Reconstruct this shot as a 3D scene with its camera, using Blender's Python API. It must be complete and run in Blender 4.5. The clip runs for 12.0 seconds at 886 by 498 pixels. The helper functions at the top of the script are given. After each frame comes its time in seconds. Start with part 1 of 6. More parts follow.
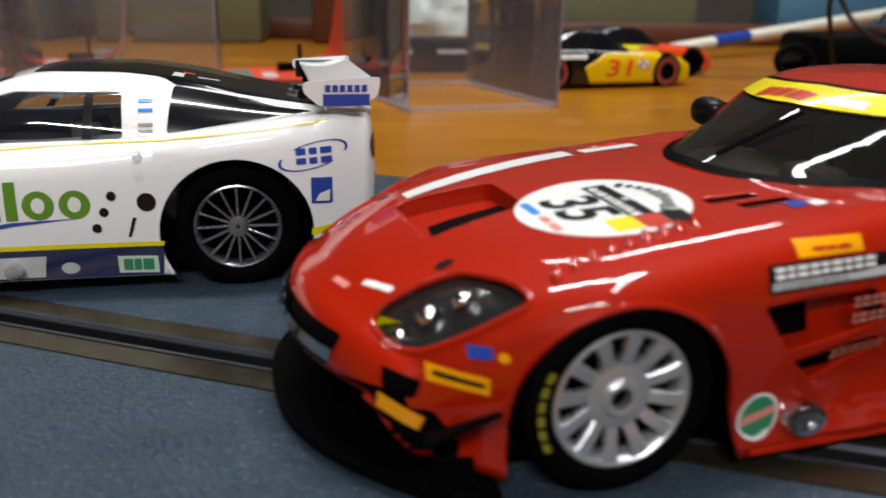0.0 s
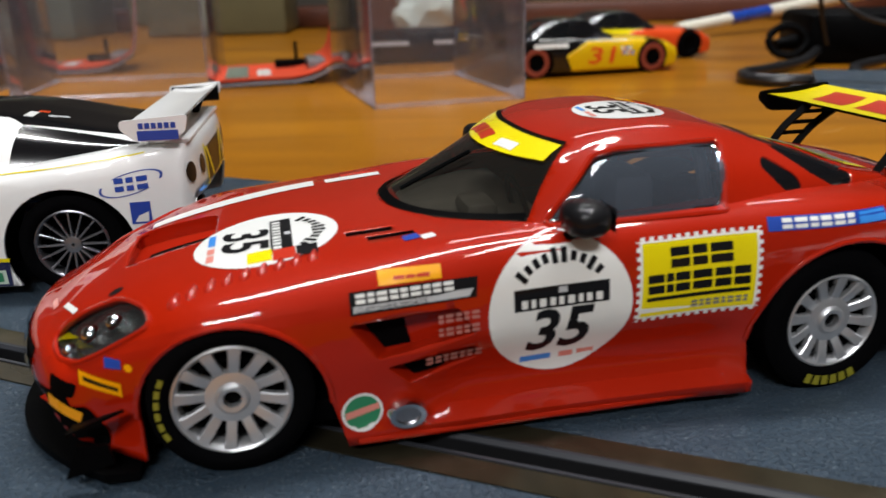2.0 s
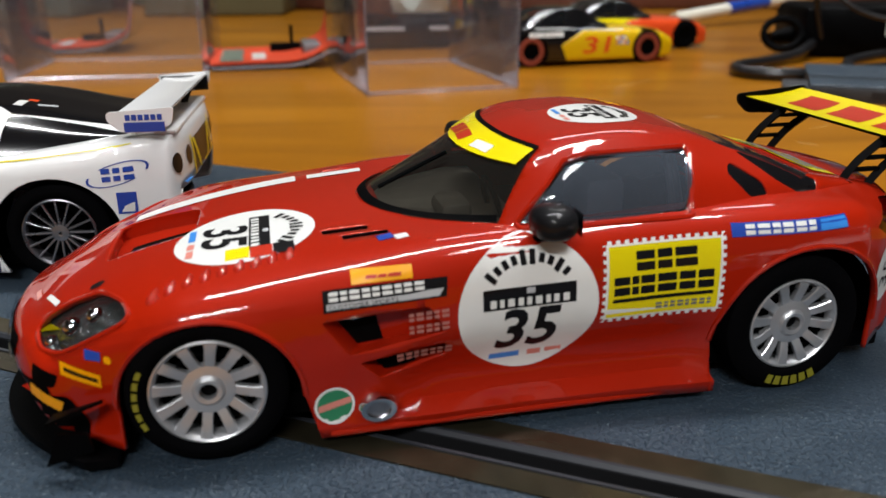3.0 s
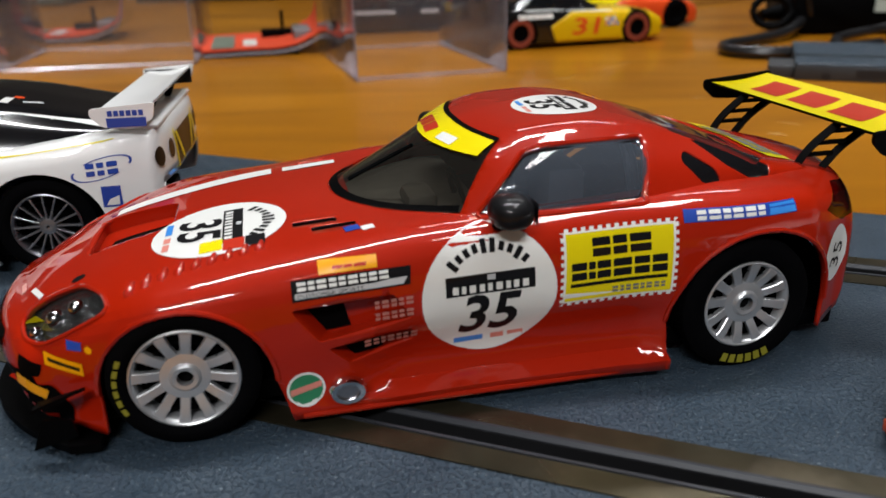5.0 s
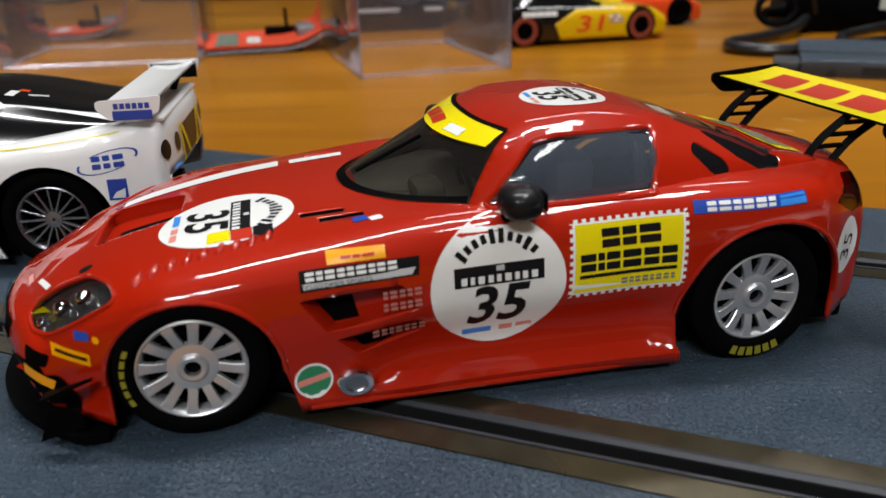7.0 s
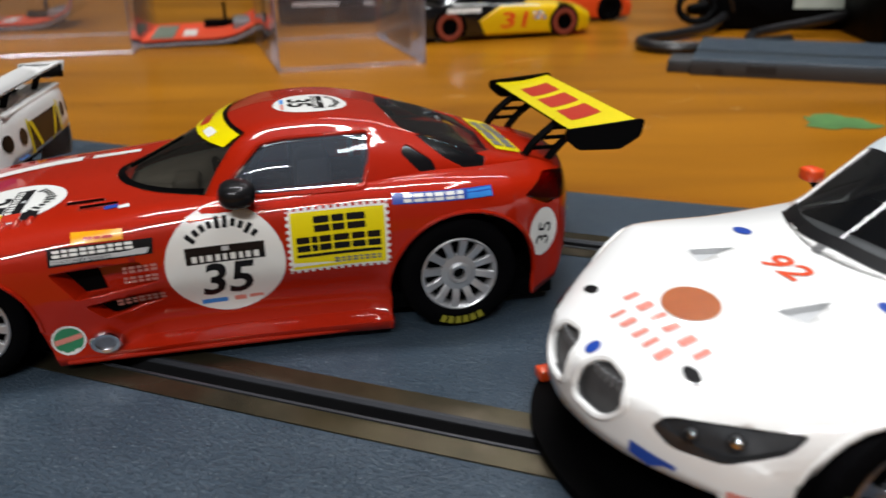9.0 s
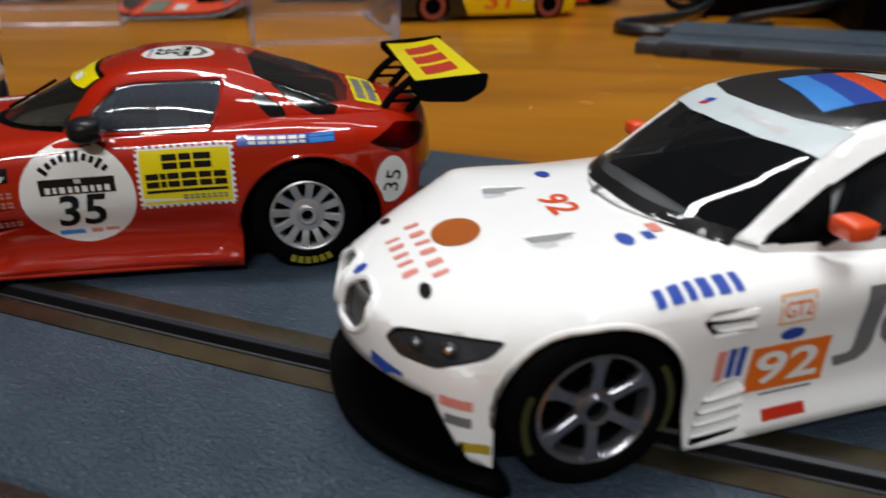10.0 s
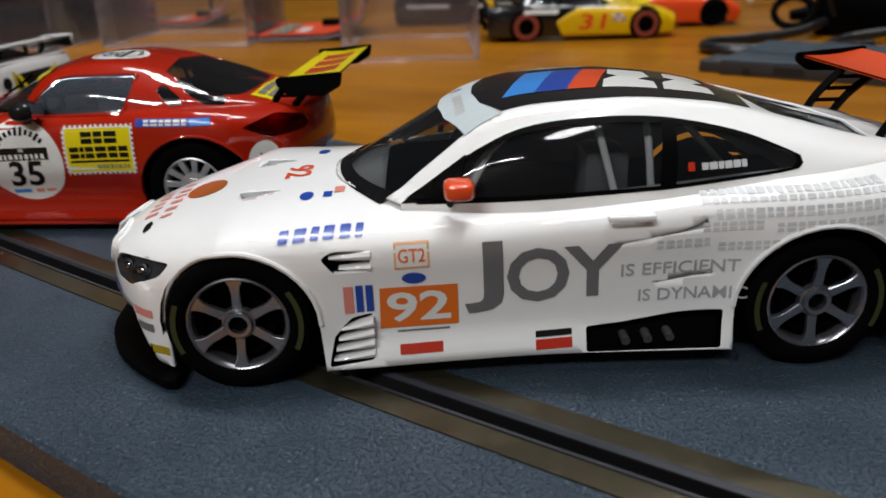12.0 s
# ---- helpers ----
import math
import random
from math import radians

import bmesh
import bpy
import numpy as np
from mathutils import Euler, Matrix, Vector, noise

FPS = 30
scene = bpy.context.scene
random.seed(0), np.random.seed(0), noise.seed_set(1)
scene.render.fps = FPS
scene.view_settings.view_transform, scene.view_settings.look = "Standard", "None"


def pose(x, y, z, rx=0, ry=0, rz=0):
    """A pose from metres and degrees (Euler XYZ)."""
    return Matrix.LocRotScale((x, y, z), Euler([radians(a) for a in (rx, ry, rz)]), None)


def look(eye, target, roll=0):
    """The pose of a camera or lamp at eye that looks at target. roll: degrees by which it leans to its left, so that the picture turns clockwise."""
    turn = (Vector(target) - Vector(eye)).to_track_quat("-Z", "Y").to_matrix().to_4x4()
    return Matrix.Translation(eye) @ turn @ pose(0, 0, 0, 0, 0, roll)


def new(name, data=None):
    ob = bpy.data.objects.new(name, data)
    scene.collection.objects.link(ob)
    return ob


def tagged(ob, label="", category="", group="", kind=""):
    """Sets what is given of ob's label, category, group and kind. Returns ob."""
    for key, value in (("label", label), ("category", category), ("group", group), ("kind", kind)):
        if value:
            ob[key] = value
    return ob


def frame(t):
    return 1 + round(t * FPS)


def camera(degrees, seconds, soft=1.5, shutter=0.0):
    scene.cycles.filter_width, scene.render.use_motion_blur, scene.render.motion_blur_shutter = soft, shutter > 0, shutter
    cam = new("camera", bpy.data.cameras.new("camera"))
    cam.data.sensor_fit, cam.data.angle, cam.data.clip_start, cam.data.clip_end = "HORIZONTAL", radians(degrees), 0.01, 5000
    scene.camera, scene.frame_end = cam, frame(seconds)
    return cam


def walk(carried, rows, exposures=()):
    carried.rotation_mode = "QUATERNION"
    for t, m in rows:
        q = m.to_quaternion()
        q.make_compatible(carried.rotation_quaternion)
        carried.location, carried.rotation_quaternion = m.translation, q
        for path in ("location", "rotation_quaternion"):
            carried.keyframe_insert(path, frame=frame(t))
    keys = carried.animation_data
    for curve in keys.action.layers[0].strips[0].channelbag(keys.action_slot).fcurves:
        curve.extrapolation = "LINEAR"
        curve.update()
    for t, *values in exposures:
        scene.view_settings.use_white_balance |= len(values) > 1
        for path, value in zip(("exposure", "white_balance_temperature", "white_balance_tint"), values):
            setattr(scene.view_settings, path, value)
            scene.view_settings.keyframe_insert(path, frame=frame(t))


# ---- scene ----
cam = camera(58.8, 12.0, shutter=0.5)
cam.data.dof.use_dof, cam.data.dof.focus_distance, cam.data.dof.aperture_fstop = True, 0.140, 28.0
PATH = [
    (0, (0.002, 0.021, 0.047), (0.017, 1.928, -0.555), 0.9),
    (0.5, (0.018, 0.016, 0.047), (-0.066, 1.919, -0.562), -0.1),
    (1, (0.029, 0.013, 0.051), (-0.1, 1.909, -0.575), 0.6),
    (1.5, (0.042, 0.01, 0.054), (-0.088, 1.895, -0.601), -0.7),
    (2, (0.053, 0.006, 0.059), (-0.091, 1.89, -0.597), -1.4),
    (2.5, (0.056, 0.004, 0.06), (-0.084, 1.882, -0.613), -0.9),
    (2.7, (0.056, 0.004, 0.061), (-0.084, 1.877, -0.625), -0.4),
    (4.5, (0.062, 0.002, 0.064), (-0.051, 1.867, -0.65), -0.7),
    (5, (0.062, 0.0, 0.065), (-0.075, 1.853, -0.676), -1.3),
    (5.5, (0.062, 0.001, 0.064), (-0.062, 1.859, -0.663), -0.9),
    (6, (0.062, 0.001, 0.063), (-0.069, 1.86, -0.663), -1.0),
    (6.5, (0.061, 0.001, 0.063), (-0.077, 1.856, -0.673), -1.2),
    (6.7, (0.061, 0.001, 0.063), (-0.082, 1.854, -0.675), -1.3),
    (8.3, (0.075, -0.012, 0.07), (-0.066, 1.828, -0.701), -1.3),
    (8.5, (0.084, -0.013, 0.07), (-0.051, 1.826, -0.706), -0.8),
    (9, (0.106, -0.019, 0.071), (-0.011, 1.823, -0.7), -0.7),
    (9.5, (0.122, -0.024, 0.069), (-0.017, 1.819, -0.697), -0.0),
    (10, (0.141, -0.027, 0.066), (-0.039, 1.799, -0.729), 0.3),
    (10.5, (0.161, -0.028, 0.064), (-0.067, 1.804, -0.704), 0.4),
    (11, (0.183, -0.03, 0.065), (-0.152, 1.789, -0.697), -1.0),
    (11.5, (0.207, -0.035, 0.063), (-0.297, 1.747, -0.693), -0.6),
    (12, (0.217, -0.036, 0.064), (-0.418, 1.713, -0.668), -1.6),
]
walk(cam, [(t, look(eye, target, roll)) for t, eye, target, roll in PATH],
     exposures=[(0, 0.1), (2.5, 0.1), (4.5, 0.0), (6.5, 0.02), (9, 0.02), (9.5, -0.05), (10, -0.25), (10.5, -0.68), (11, -0.75), (11.5, -0.74), (12, -0.3)])

# ---- world and lights: a room lit by ceiling lamps, plus an added far lamp ----
world = bpy.data.worlds.new("room_air")
scene.world = world
world.use_nodes = True
world.node_tree.nodes["Background"].inputs[0].default_value = (1.0, 0.96, 0.92, 1)
world.node_tree.nodes["Background"].inputs[1].default_value = 0.008


def overhead_lamp(x, y, z, sx, sy, watts, colour, tilt=0):
    data = bpy.data.lights.new("overhead_lamp_light", "AREA")
    data.shape, data.size, data.size_y, data.energy, data.color = "RECTANGLE", sx, sy, watts, colour
    ob = new("overhead_lamp_light", data)
    ob.matrix_world = pose(x, y, z, tilt, 0, 0)
    return ob


overhead_lamp(0.05, 0.50, 1.70, 1.20, 0.10, 27, (0.98, 0.99, 1.0))
overhead_lamp(0.55, 0.10, 1.70, 0.10, 1.20, 12, (0.98, 0.99, 1.0))
overhead_lamp(-0.05, -1.75, 1.70, 1.20, 0.10, 52, (0.98, 0.99, 1.0))
# Unseen far lamp, added to bring sheen to the track and bonnets.
overhead_lamp(0.40, 1.90, 1.70, 1.20, 0.10, 8, (0.98, 0.99, 1.0))

# ---- materials ----
def mat(name, base, rough=0.4, metal=0.0, coat=0.0, var=0.06, scale=400.0, bump=0.0, bump_scale=900.0, spec=0.5, alpha=1.0, trans=0.0, spots=None, coat_rough=0.05):
    m = bpy.data.materials.new(name)
    m.use_nodes = True
    nt = m.node_tree
    b = nt.nodes["Principled BSDF"]
    b.inputs["Roughness"].default_value = rough
    b.inputs["Metallic"].default_value = metal
    b.inputs["Coat Weight"].default_value = coat
    b.inputs["Coat Roughness"].default_value = coat_rough
    b.inputs["Specular IOR Level"].default_value = spec
    b.inputs["Transmission Weight"].default_value = trans
    tex = nt.nodes.new("ShaderNodeTexCoord")
    n = nt.nodes.new("ShaderNodeTexNoise")
    n.inputs["Scale"].default_value = scale
    n.inputs["Detail"].default_value = 6
    nt.links.new(tex.outputs["Object"], n.inputs["Vector"])
    big = nt.nodes.new("ShaderNodeTexNoise")
    big.inputs["Scale"].default_value = scale * 0.12
    nt.links.new(tex.outputs["Object"], big.inputs["Vector"])
    add = nt.nodes.new("ShaderNodeMath")
    add.operation = "ADD"
    nt.links.new(n.outputs["Fac"], add.inputs[0])
    nt.links.new(big.outputs["Fac"], add.inputs[1])
    ramp = nt.nodes.new("ShaderNodeMapRange")
    ramp.inputs["From Min"].default_value, ramp.inputs["From Max"].default_value = 0.6, 1.4
    ramp.inputs["To Min"].default_value, ramp.inputs["To Max"].default_value = 1 - var, 1 + var
    nt.links.new(add.outputs[0], ramp.inputs["Value"])
    mul = nt.nodes.new("ShaderNodeVectorMath")
    mul.operation = "SCALE"
    mul.inputs[0].default_value = base[:3]
    nt.links.new(ramp.outputs[0], mul.inputs["Scale"])
    colour = mul.outputs[0]
    if spots:
        sc, amount, lo, hi = spots
        v = nt.nodes.new("ShaderNodeTexNoise")
        v.inputs["Scale"].default_value = sc
        v.inputs["Detail"].default_value = 3
        nt.links.new(tex.outputs["Object"], v.inputs["Vector"])
        mr = nt.nodes.new("ShaderNodeMapRange")
        mr.inputs["From Min"].default_value, mr.inputs["From Max"].default_value = lo, hi
        nt.links.new(v.outputs["Fac"], mr.inputs["Value"])
        mix = nt.nodes.new("ShaderNodeMix")
        mix.data_type = "RGBA"
        nt.links.new(mr.outputs[0], mix.inputs["Factor"])
        nt.links.new(colour, mix.inputs["A"])
        mix.inputs["B"].default_value = (*amount, 1)
        colour = mix.outputs["Result"]
    nt.links.new(colour, b.inputs["Base Color"])
    rr = nt.nodes.new("ShaderNodeMapRange")
    rr.inputs["From Min"].default_value, rr.inputs["From Max"].default_value = 0.3, 0.7
    rr.inputs["To Min"].default_value, rr.inputs["To Max"].default_value = rough * 0.85, min(1, rough * 1.15)
    nt.links.new(big.outputs["Fac"], rr.inputs["Value"])
    nt.links.new(rr.outputs[0], b.inputs["Roughness"])
    if bump:
        bn = nt.nodes.new("ShaderNodeTexNoise")
        bn.inputs["Scale"].default_value = bump_scale
        bn.inputs["Detail"].default_value = 4
        nt.links.new(tex.outputs["Object"], bn.inputs["Vector"])
        bp = nt.nodes.new("ShaderNodeBump")
        bp.inputs["Strength"].default_value = bump
        bp.inputs["Distance"].default_value = 0.0006
        nt.links.new(bn.outputs["Fac"], bp.inputs["Height"])
        nt.links.new(bp.outputs[0], b.inputs["Normal"])
    return m


def glass(name, tint, rough=0.02, haze=0.0, haze_colour=(0.3, 0.33, 0.37)):
    """Thin clear or smoked plastic: part see-through, part gloss. haze: share of flat colour mixed over it as a veil.
    """
    m = bpy.data.materials.new(name)
    m.use_nodes = True
    nt = m.node_tree
    out = nt.nodes["Material Output"]
    nt.nodes.remove(nt.nodes["Principled BSDF"])
    tr = nt.nodes.new("ShaderNodeBsdfTransparent")
    tr.inputs[0].default_value = (*tint, 1)
    gl = nt.nodes.new("ShaderNodeBsdfGlossy")
    gl.inputs["Roughness"].default_value = rough
    fr = nt.nodes.new("ShaderNodeFresnel")
    fr.inputs[0].default_value = 1.5
    mix = nt.nodes.new("ShaderNodeMixShader")
    nt.links.new(fr.outputs[0], mix.inputs[0])
    nt.links.new(tr.outputs[0], mix.inputs[1])
    nt.links.new(gl.outputs[0], mix.inputs[2])
    last = mix
    if haze:
        df = nt.nodes.new("ShaderNodeBsdfDiffuse")
        df.inputs[0].default_value = (*haze_colour, 1)
        last = nt.nodes.new("ShaderNodeMixShader")
        last.inputs[0].default_value = haze
        nt.links.new(mix.outputs[0], last.inputs[1])
        nt.links.new(df.outputs[0], last.inputs[2])
    nt.links.new(last.outputs[0], out.inputs[0])
    return m


def wood_mat():
    m = mat("varnished_wood", (0.42, 0.17, 0.035), 0.34, spec=0.14, coat=0.18, var=0.12, scale=60, coat_rough=0.08)
    nt = m.node_tree
    b = nt.nodes["Principled BSDF"]
    tex = nt.nodes.new("ShaderNodeTexCoord")
    mp = nt.nodes.new("ShaderNodeMapping")
    mp.inputs["Scale"].default_value = (2.5, 11.0, 2.0)
    mp.inputs["Rotation"].default_value = (0, 0, 0.12)
    nt.links.new(tex.outputs["Object"], mp.inputs[0])
    g = nt.nodes.new("ShaderNodeTexNoise")
    g.inputs["Scale"].default_value = 2.4
    g.inputs["Detail"].default_value = 8
    g.inputs["Distortion"].default_value = 0.6
    nt.links.new(mp.outputs[0], g.inputs["Vector"])
    cr = nt.nodes.new("ShaderNodeValToRGB")
    e = cr.color_ramp.elements
    e[0].position, e[0].color = 0.22, (0.19, 0.066, 0.002, 1)
    e[1].position, e[1].color = 0.80, (0.40, 0.155, 0.005, 1)
    nt.links.new(g.outputs["Fac"], cr.inputs[0])
    nt.links.new(cr.outputs[0], b.inputs["Base Color"])
    return m


WOOD = wood_mat()
# The pale spots paint the grain's glints into the colour, over the real bump.
TRACK = mat("track_plastic", (0.025, 0.042, 0.062), 0.42, spec=0.5, var=0.14, scale=700, bump=1.0, bump_scale=1700, spots=(2100, (0.20, 0.25, 0.28), 0.61, 0.74))
grain = TRACK.node_tree
pebble = grain.nodes.new("ShaderNodeMapRange")
pebble.inputs["From Min"].default_value, pebble.inputs["From Max"].default_value = 0.50, 0.72
relief = next(n for n in grain.nodes if n.type == "BUMP")
grain.links.new(relief.inputs["Height"].links[0].from_socket, pebble.inputs["Value"])
grain.links.new(pebble.outputs[0], relief.inputs["Height"])
relief.inputs["Distance"].default_value = 0.0003
TRACK_EDGE = mat("track_edge_plastic", (0.03, 0.032, 0.035), 0.5, var=0.1)
RAIL = mat("tarnished_rail", (0.085, 0.072, 0.045), 0.30, metal=0.8, var=0.35, scale=160, spots=(90, (0.16, 0.13, 0.09), 0.56, 0.74))
SLOT_LIP = mat("slot_lip_plastic", (0.028, 0.030, 0.036), 0.38, spec=0.35, var=0.15, scale=300)
SLOT = mat("slot_black", (0.006, 0.006, 0.007), 0.5)
RED = mat("red_paint", (0.36, 0.0115, 0.0008), 0.5, spec=0.08, coat=1.0, var=0.03, coat_rough=0.04)
WHITE = mat("white_paint", (0.85, 0.85, 0.84), 0.5, spec=0.2, coat=1.0, var=0.02, coat_rough=0.05)
BLACK = mat("black_plastic", (0.0016, 0.0016, 0.0018), 0.5, spec=0.03, var=0.1)
GLOSS_BLACK = mat("gloss_black", (0.006, 0.006, 0.007), 0.15, coat=0.6, var=0.05)
RUBBER = mat("tyre_rubber", (0.0016, 0.0016, 0.002), 0.8, spec=0.03, var=0.15, bump=0.2)
SILVER = mat("silver_rim", (0.62, 0.63, 0.65), 0.32, metal=0.75, var=0.05)
GREY_RIM = mat("grey_rim", (0.33, 0.33, 0.36), 0.26, metal=0.9, var=0.05)
CHARCOAL = mat("charcoal_mesh", (0.05, 0.05, 0.052), 0.5, var=0.2, scale=900)
CHROME = mat("chrome", (0.75, 0.75, 0.77), 0.12, metal=1.0, var=0.03)
YELLOW = mat("yellow_decal", (0.80, 0.66, 0.0), 0.3, coat=0.5, var=0.03)
ORANGE = mat("orange_decal", (0.78, 0.16, 0.01), 0.3, coat=0.5, var=0.03)
RED_DECAL = mat("red_decal", (0.50, 0.03, 0.012), 0.3, coat=0.5, var=0.04)
PALE_RED = mat("pale_red_decal", (0.72, 0.25, 0.20), 0.3, coat=0.5, var=0.04)
DECAL_WHITE = mat("white_decal", (0.78, 0.78, 0.75), 0.3, coat=0.5, var=0.03)
DECAL_BLACK = mat("black_decal", (0.006, 0.006, 0.007), 0.5, spec=0.1, coat=0.35, var=0.05)
BLUE = mat("blue_decal", (0.015, 0.06, 0.36), 0.3, coat=0.5, var=0.05)
LIGHT_BLUE = mat("light_blue_decal", (0.04, 0.25, 0.70), 0.3, coat=0.5, var=0.05)
GREEN = mat("green_decal", (0.03, 0.22, 0.10), 0.3, coat=0.5, var=0.05)
GREY_DECAL = mat("grey_decal", (0.16, 0.16, 0.165), 0.35, coat=0.3, var=0.05)
PALE_GREY = mat("pale_grey_decal", (0.50, 0.51, 0.52), 0.35, coat=0.3, var=0.05)
SMOKED = glass("smoked_plastic", (0.68, 0.70, 0.71), haze=0.02)
DARK_GLASS = glass("dark_plastic", (0.42, 0.43, 0.44), haze=0.015)
# The blue-grey haze is a painted reflection for the red car's side windows.
SHEEN_PANE = glass("sheen_plastic", (0.42, 0.45, 0.50), 0.04, 0.14, (0.28, 0.33, 0.41))
NAVY = mat("navy_paint", (0.012, 0.016, 0.07), 0.25, coat=0.8, var=0.05)
ROOF_BLACK = mat("black_roof", (0.010, 0.010, 0.013), 0.22, coat=0.7, var=0.05)
PALE_BLUE = mat("pale_grey_blue", (0.50, 0.56, 0.58), 0.4, var=0.05)
ORANGE_RED = mat("orange_red_plastic", (0.72, 0.07, 0.012), 0.3, coat=0.5, var=0.04)
RUST = mat("rust_red_rubber", (0.22, 0.035, 0.015), 0.6, var=0.12)
FILM_RED = mat("red_card", (0.55, 0.05, 0.015), 0.45, var=0.1, scale=120)
CABLE = mat("black_cable", (0.010, 0.010, 0.011), 0.35, var=0.1)
IVORY = mat("ivory_plastic", (0.72, 0.70, 0.60), 0.4, var=0.05)
OLIVE = mat("olive_card", (0.11, 0.10, 0.045), 0.7, var=0.15, scale=25)
DULL_GREEN = mat("grey_green", (0.09, 0.11, 0.08), 0.7, var=0.15, scale=25)
PALE_CLOTH = mat("pale_cloth", (0.50, 0.56, 0.50), 0.8, var=0.3, scale=60)
GREEN_FLECK = mat("green_smear", (0.055, 0.15, 0.035), 0.5, var=0.4, scale=150)
SCRATCH = mat("pale_scratch", (0.62, 0.40, 0.14), 0.5, var=0.3)
BRASS = mat("brass", (0.65, 0.50, 0.22), 0.3, metal=0.9, var=0.2)
CLEAR = glass("clear_plastic", (0.94, 0.94, 0.95))
CASE_CLEAR = glass("case_plastic", (0.97, 0.965, 0.975), 0.02, 0.018, (0.70, 0.65, 0.72))
SCREEN = glass("tinted_screen", (0.70, 0.68, 0.63), 0.03, 0.02, (0.45, 0.42, 0.36))
LAMP_BOWL = mat("lamp_bowl", (0.38, 0.38, 0.36), 0.18, metal=0.9, var=0.3, scale=260, bump=1.0, bump_scale=240)
LENS = glass("lamp_lens", (0.85, 0.86, 0.88))
WALL = mat("wall_paint", (0.085, 0.07, 0.055), 0.8, var=0.08, scale=20)
DARK_WOOD = mat("dark_red_wood", (0.09, 0.025, 0.012), 0.4, var=0.25, scale=30)
TYRE_YELLOW = mat("tyre_marking", (0.22, 0.20, 0.01), 0.6, var=0.1)
FADED = mat("faded_decal", (0.45, 0.16, 0.13), 0.4, var=0.2, scale=700)
TYRE_OLIVE = mat("tyre_ring", (0.030, 0.034, 0.005), 0.6, var=0.2)
FAINT = mat("faint_decal", (0.58, 0.59, 0.60), 0.4, var=0.2, scale=500)

# ---- building helpers ----
MM = 0.001


def part(name, bm, material, parent=None, label="", smooth=True):
    """Links a bmesh as one mesh object under a thing or a part."""
    me = bpy.data.meshes.new(name)
    bm.to_mesh(me)
    bm.free()
    for mm in (material if isinstance(material, (list, tuple)) else [material]):
        me.materials.append(mm)
    if smooth:
        for p in me.polygons:
            p.use_smooth = True
        me.set_sharp_from_angle(angle=radians(38))
    ob = new(name, me)
    if parent is not None:
        ob.parent = parent
    if label:
        tagged(ob, label)
    return ob


def thing(name, m, label, category, group="", kind=""):
    e = new(name)
    e.empty_display_size = 0.01
    e.matrix_world = m
    return tagged(e, label, category, group, kind)


def add_box(bm, x0, x1, y0, y1, z0, z1, bevel=0.0, seg=2):
    vs = [bm.verts.new((x, y, z)) for x in (x0, x1) for y in (y0, y1) for z in (z0, z1)]
    fs = [bm.faces.new([vs[i] for i in f]) for f in ((0, 1, 3, 2), (4, 6, 7, 5), (0, 4, 5, 1), (2, 3, 7, 6), (0, 2, 6, 4), (1, 5, 7, 3))]
    if bevel:
        bmesh.ops.bevel(bm, geom=list({e for f in fs for e in f.edges}), offset=bevel, segments=seg, affect="EDGES", profile=0.5)
    return vs


def box(x0, x1, y0, y1, z0, z1, bevel=0.0):
    bm = bmesh.new()
    add_box(bm, x0, x1, y0, y1, z0, z1, bevel)
    bmesh.ops.recalc_face_normals(bm, faces=bm.faces)
    return bm


def lathe(profile, seg=40, axis="y"):
    """Turns a profile of (radius, along) about an axis."""
    bm = bmesh.new()
    rings = []
    for r, a in profile:
        ring = []
        for i in range(seg):
            c, s = math.cos(2 * math.pi * i / seg), math.sin(2 * math.pi * i / seg)
            p = (r * c, a, r * s) if axis == "y" else (r * c, r * s, a)
            ring.append(bm.verts.new(p))
        rings.append(ring)
    for a, b in zip(rings, rings[1:]):
        for i in range(seg):
            bm.faces.new((a[i], a[(i + 1) % seg], b[(i + 1) % seg], b[i]))
    bmesh.ops.remove_doubles(bm, verts=bm.verts, dist=1e-7)
    bmesh.ops.recalc_face_normals(bm, faces=bm.faces)
    return bm


def tube(points, r, seg=8, closed=False):
    """A round rod along points."""
    bm = bmesh.new()
    pts = [Vector(p) for p in points]
    rings = []
    n = len(pts)
    up = Vector((0, 0, 1))
    for i, p in enumerate(pts):
        a = pts[(i - 1) % n] if closed or i else p
        b = pts[(i + 1) % n] if closed or i < n - 1 else p
        d = (b - a).normalized()
        s = d.cross(up)
        s = s.normalized() if s.length > 1e-4 else d.cross(Vector((1, 0, 0))).normalized()
        t = s.cross(d).normalized()
        rad = r(i / (n - 1)) if callable(r) else r
        rings.append([bm.verts.new(p + rad * (math.cos(2 * math.pi * k / seg) * s + math.sin(2 * math.pi * k / seg) * t)) for k in range(seg)])
    for i in range(n if closed else n - 1):
        a, b = rings[i], rings[(i + 1) % n]
        for k in range(seg):
            bm.faces.new((a[k], a[(k + 1) % seg], b[(k + 1) % seg], b[k]))
    if not closed:
        bm.faces.new(rings[0][::-1])
        bm.faces.new(rings[-1])
    bmesh.ops.recalc_face_normals(bm, faces=bm.faces)
    return bm


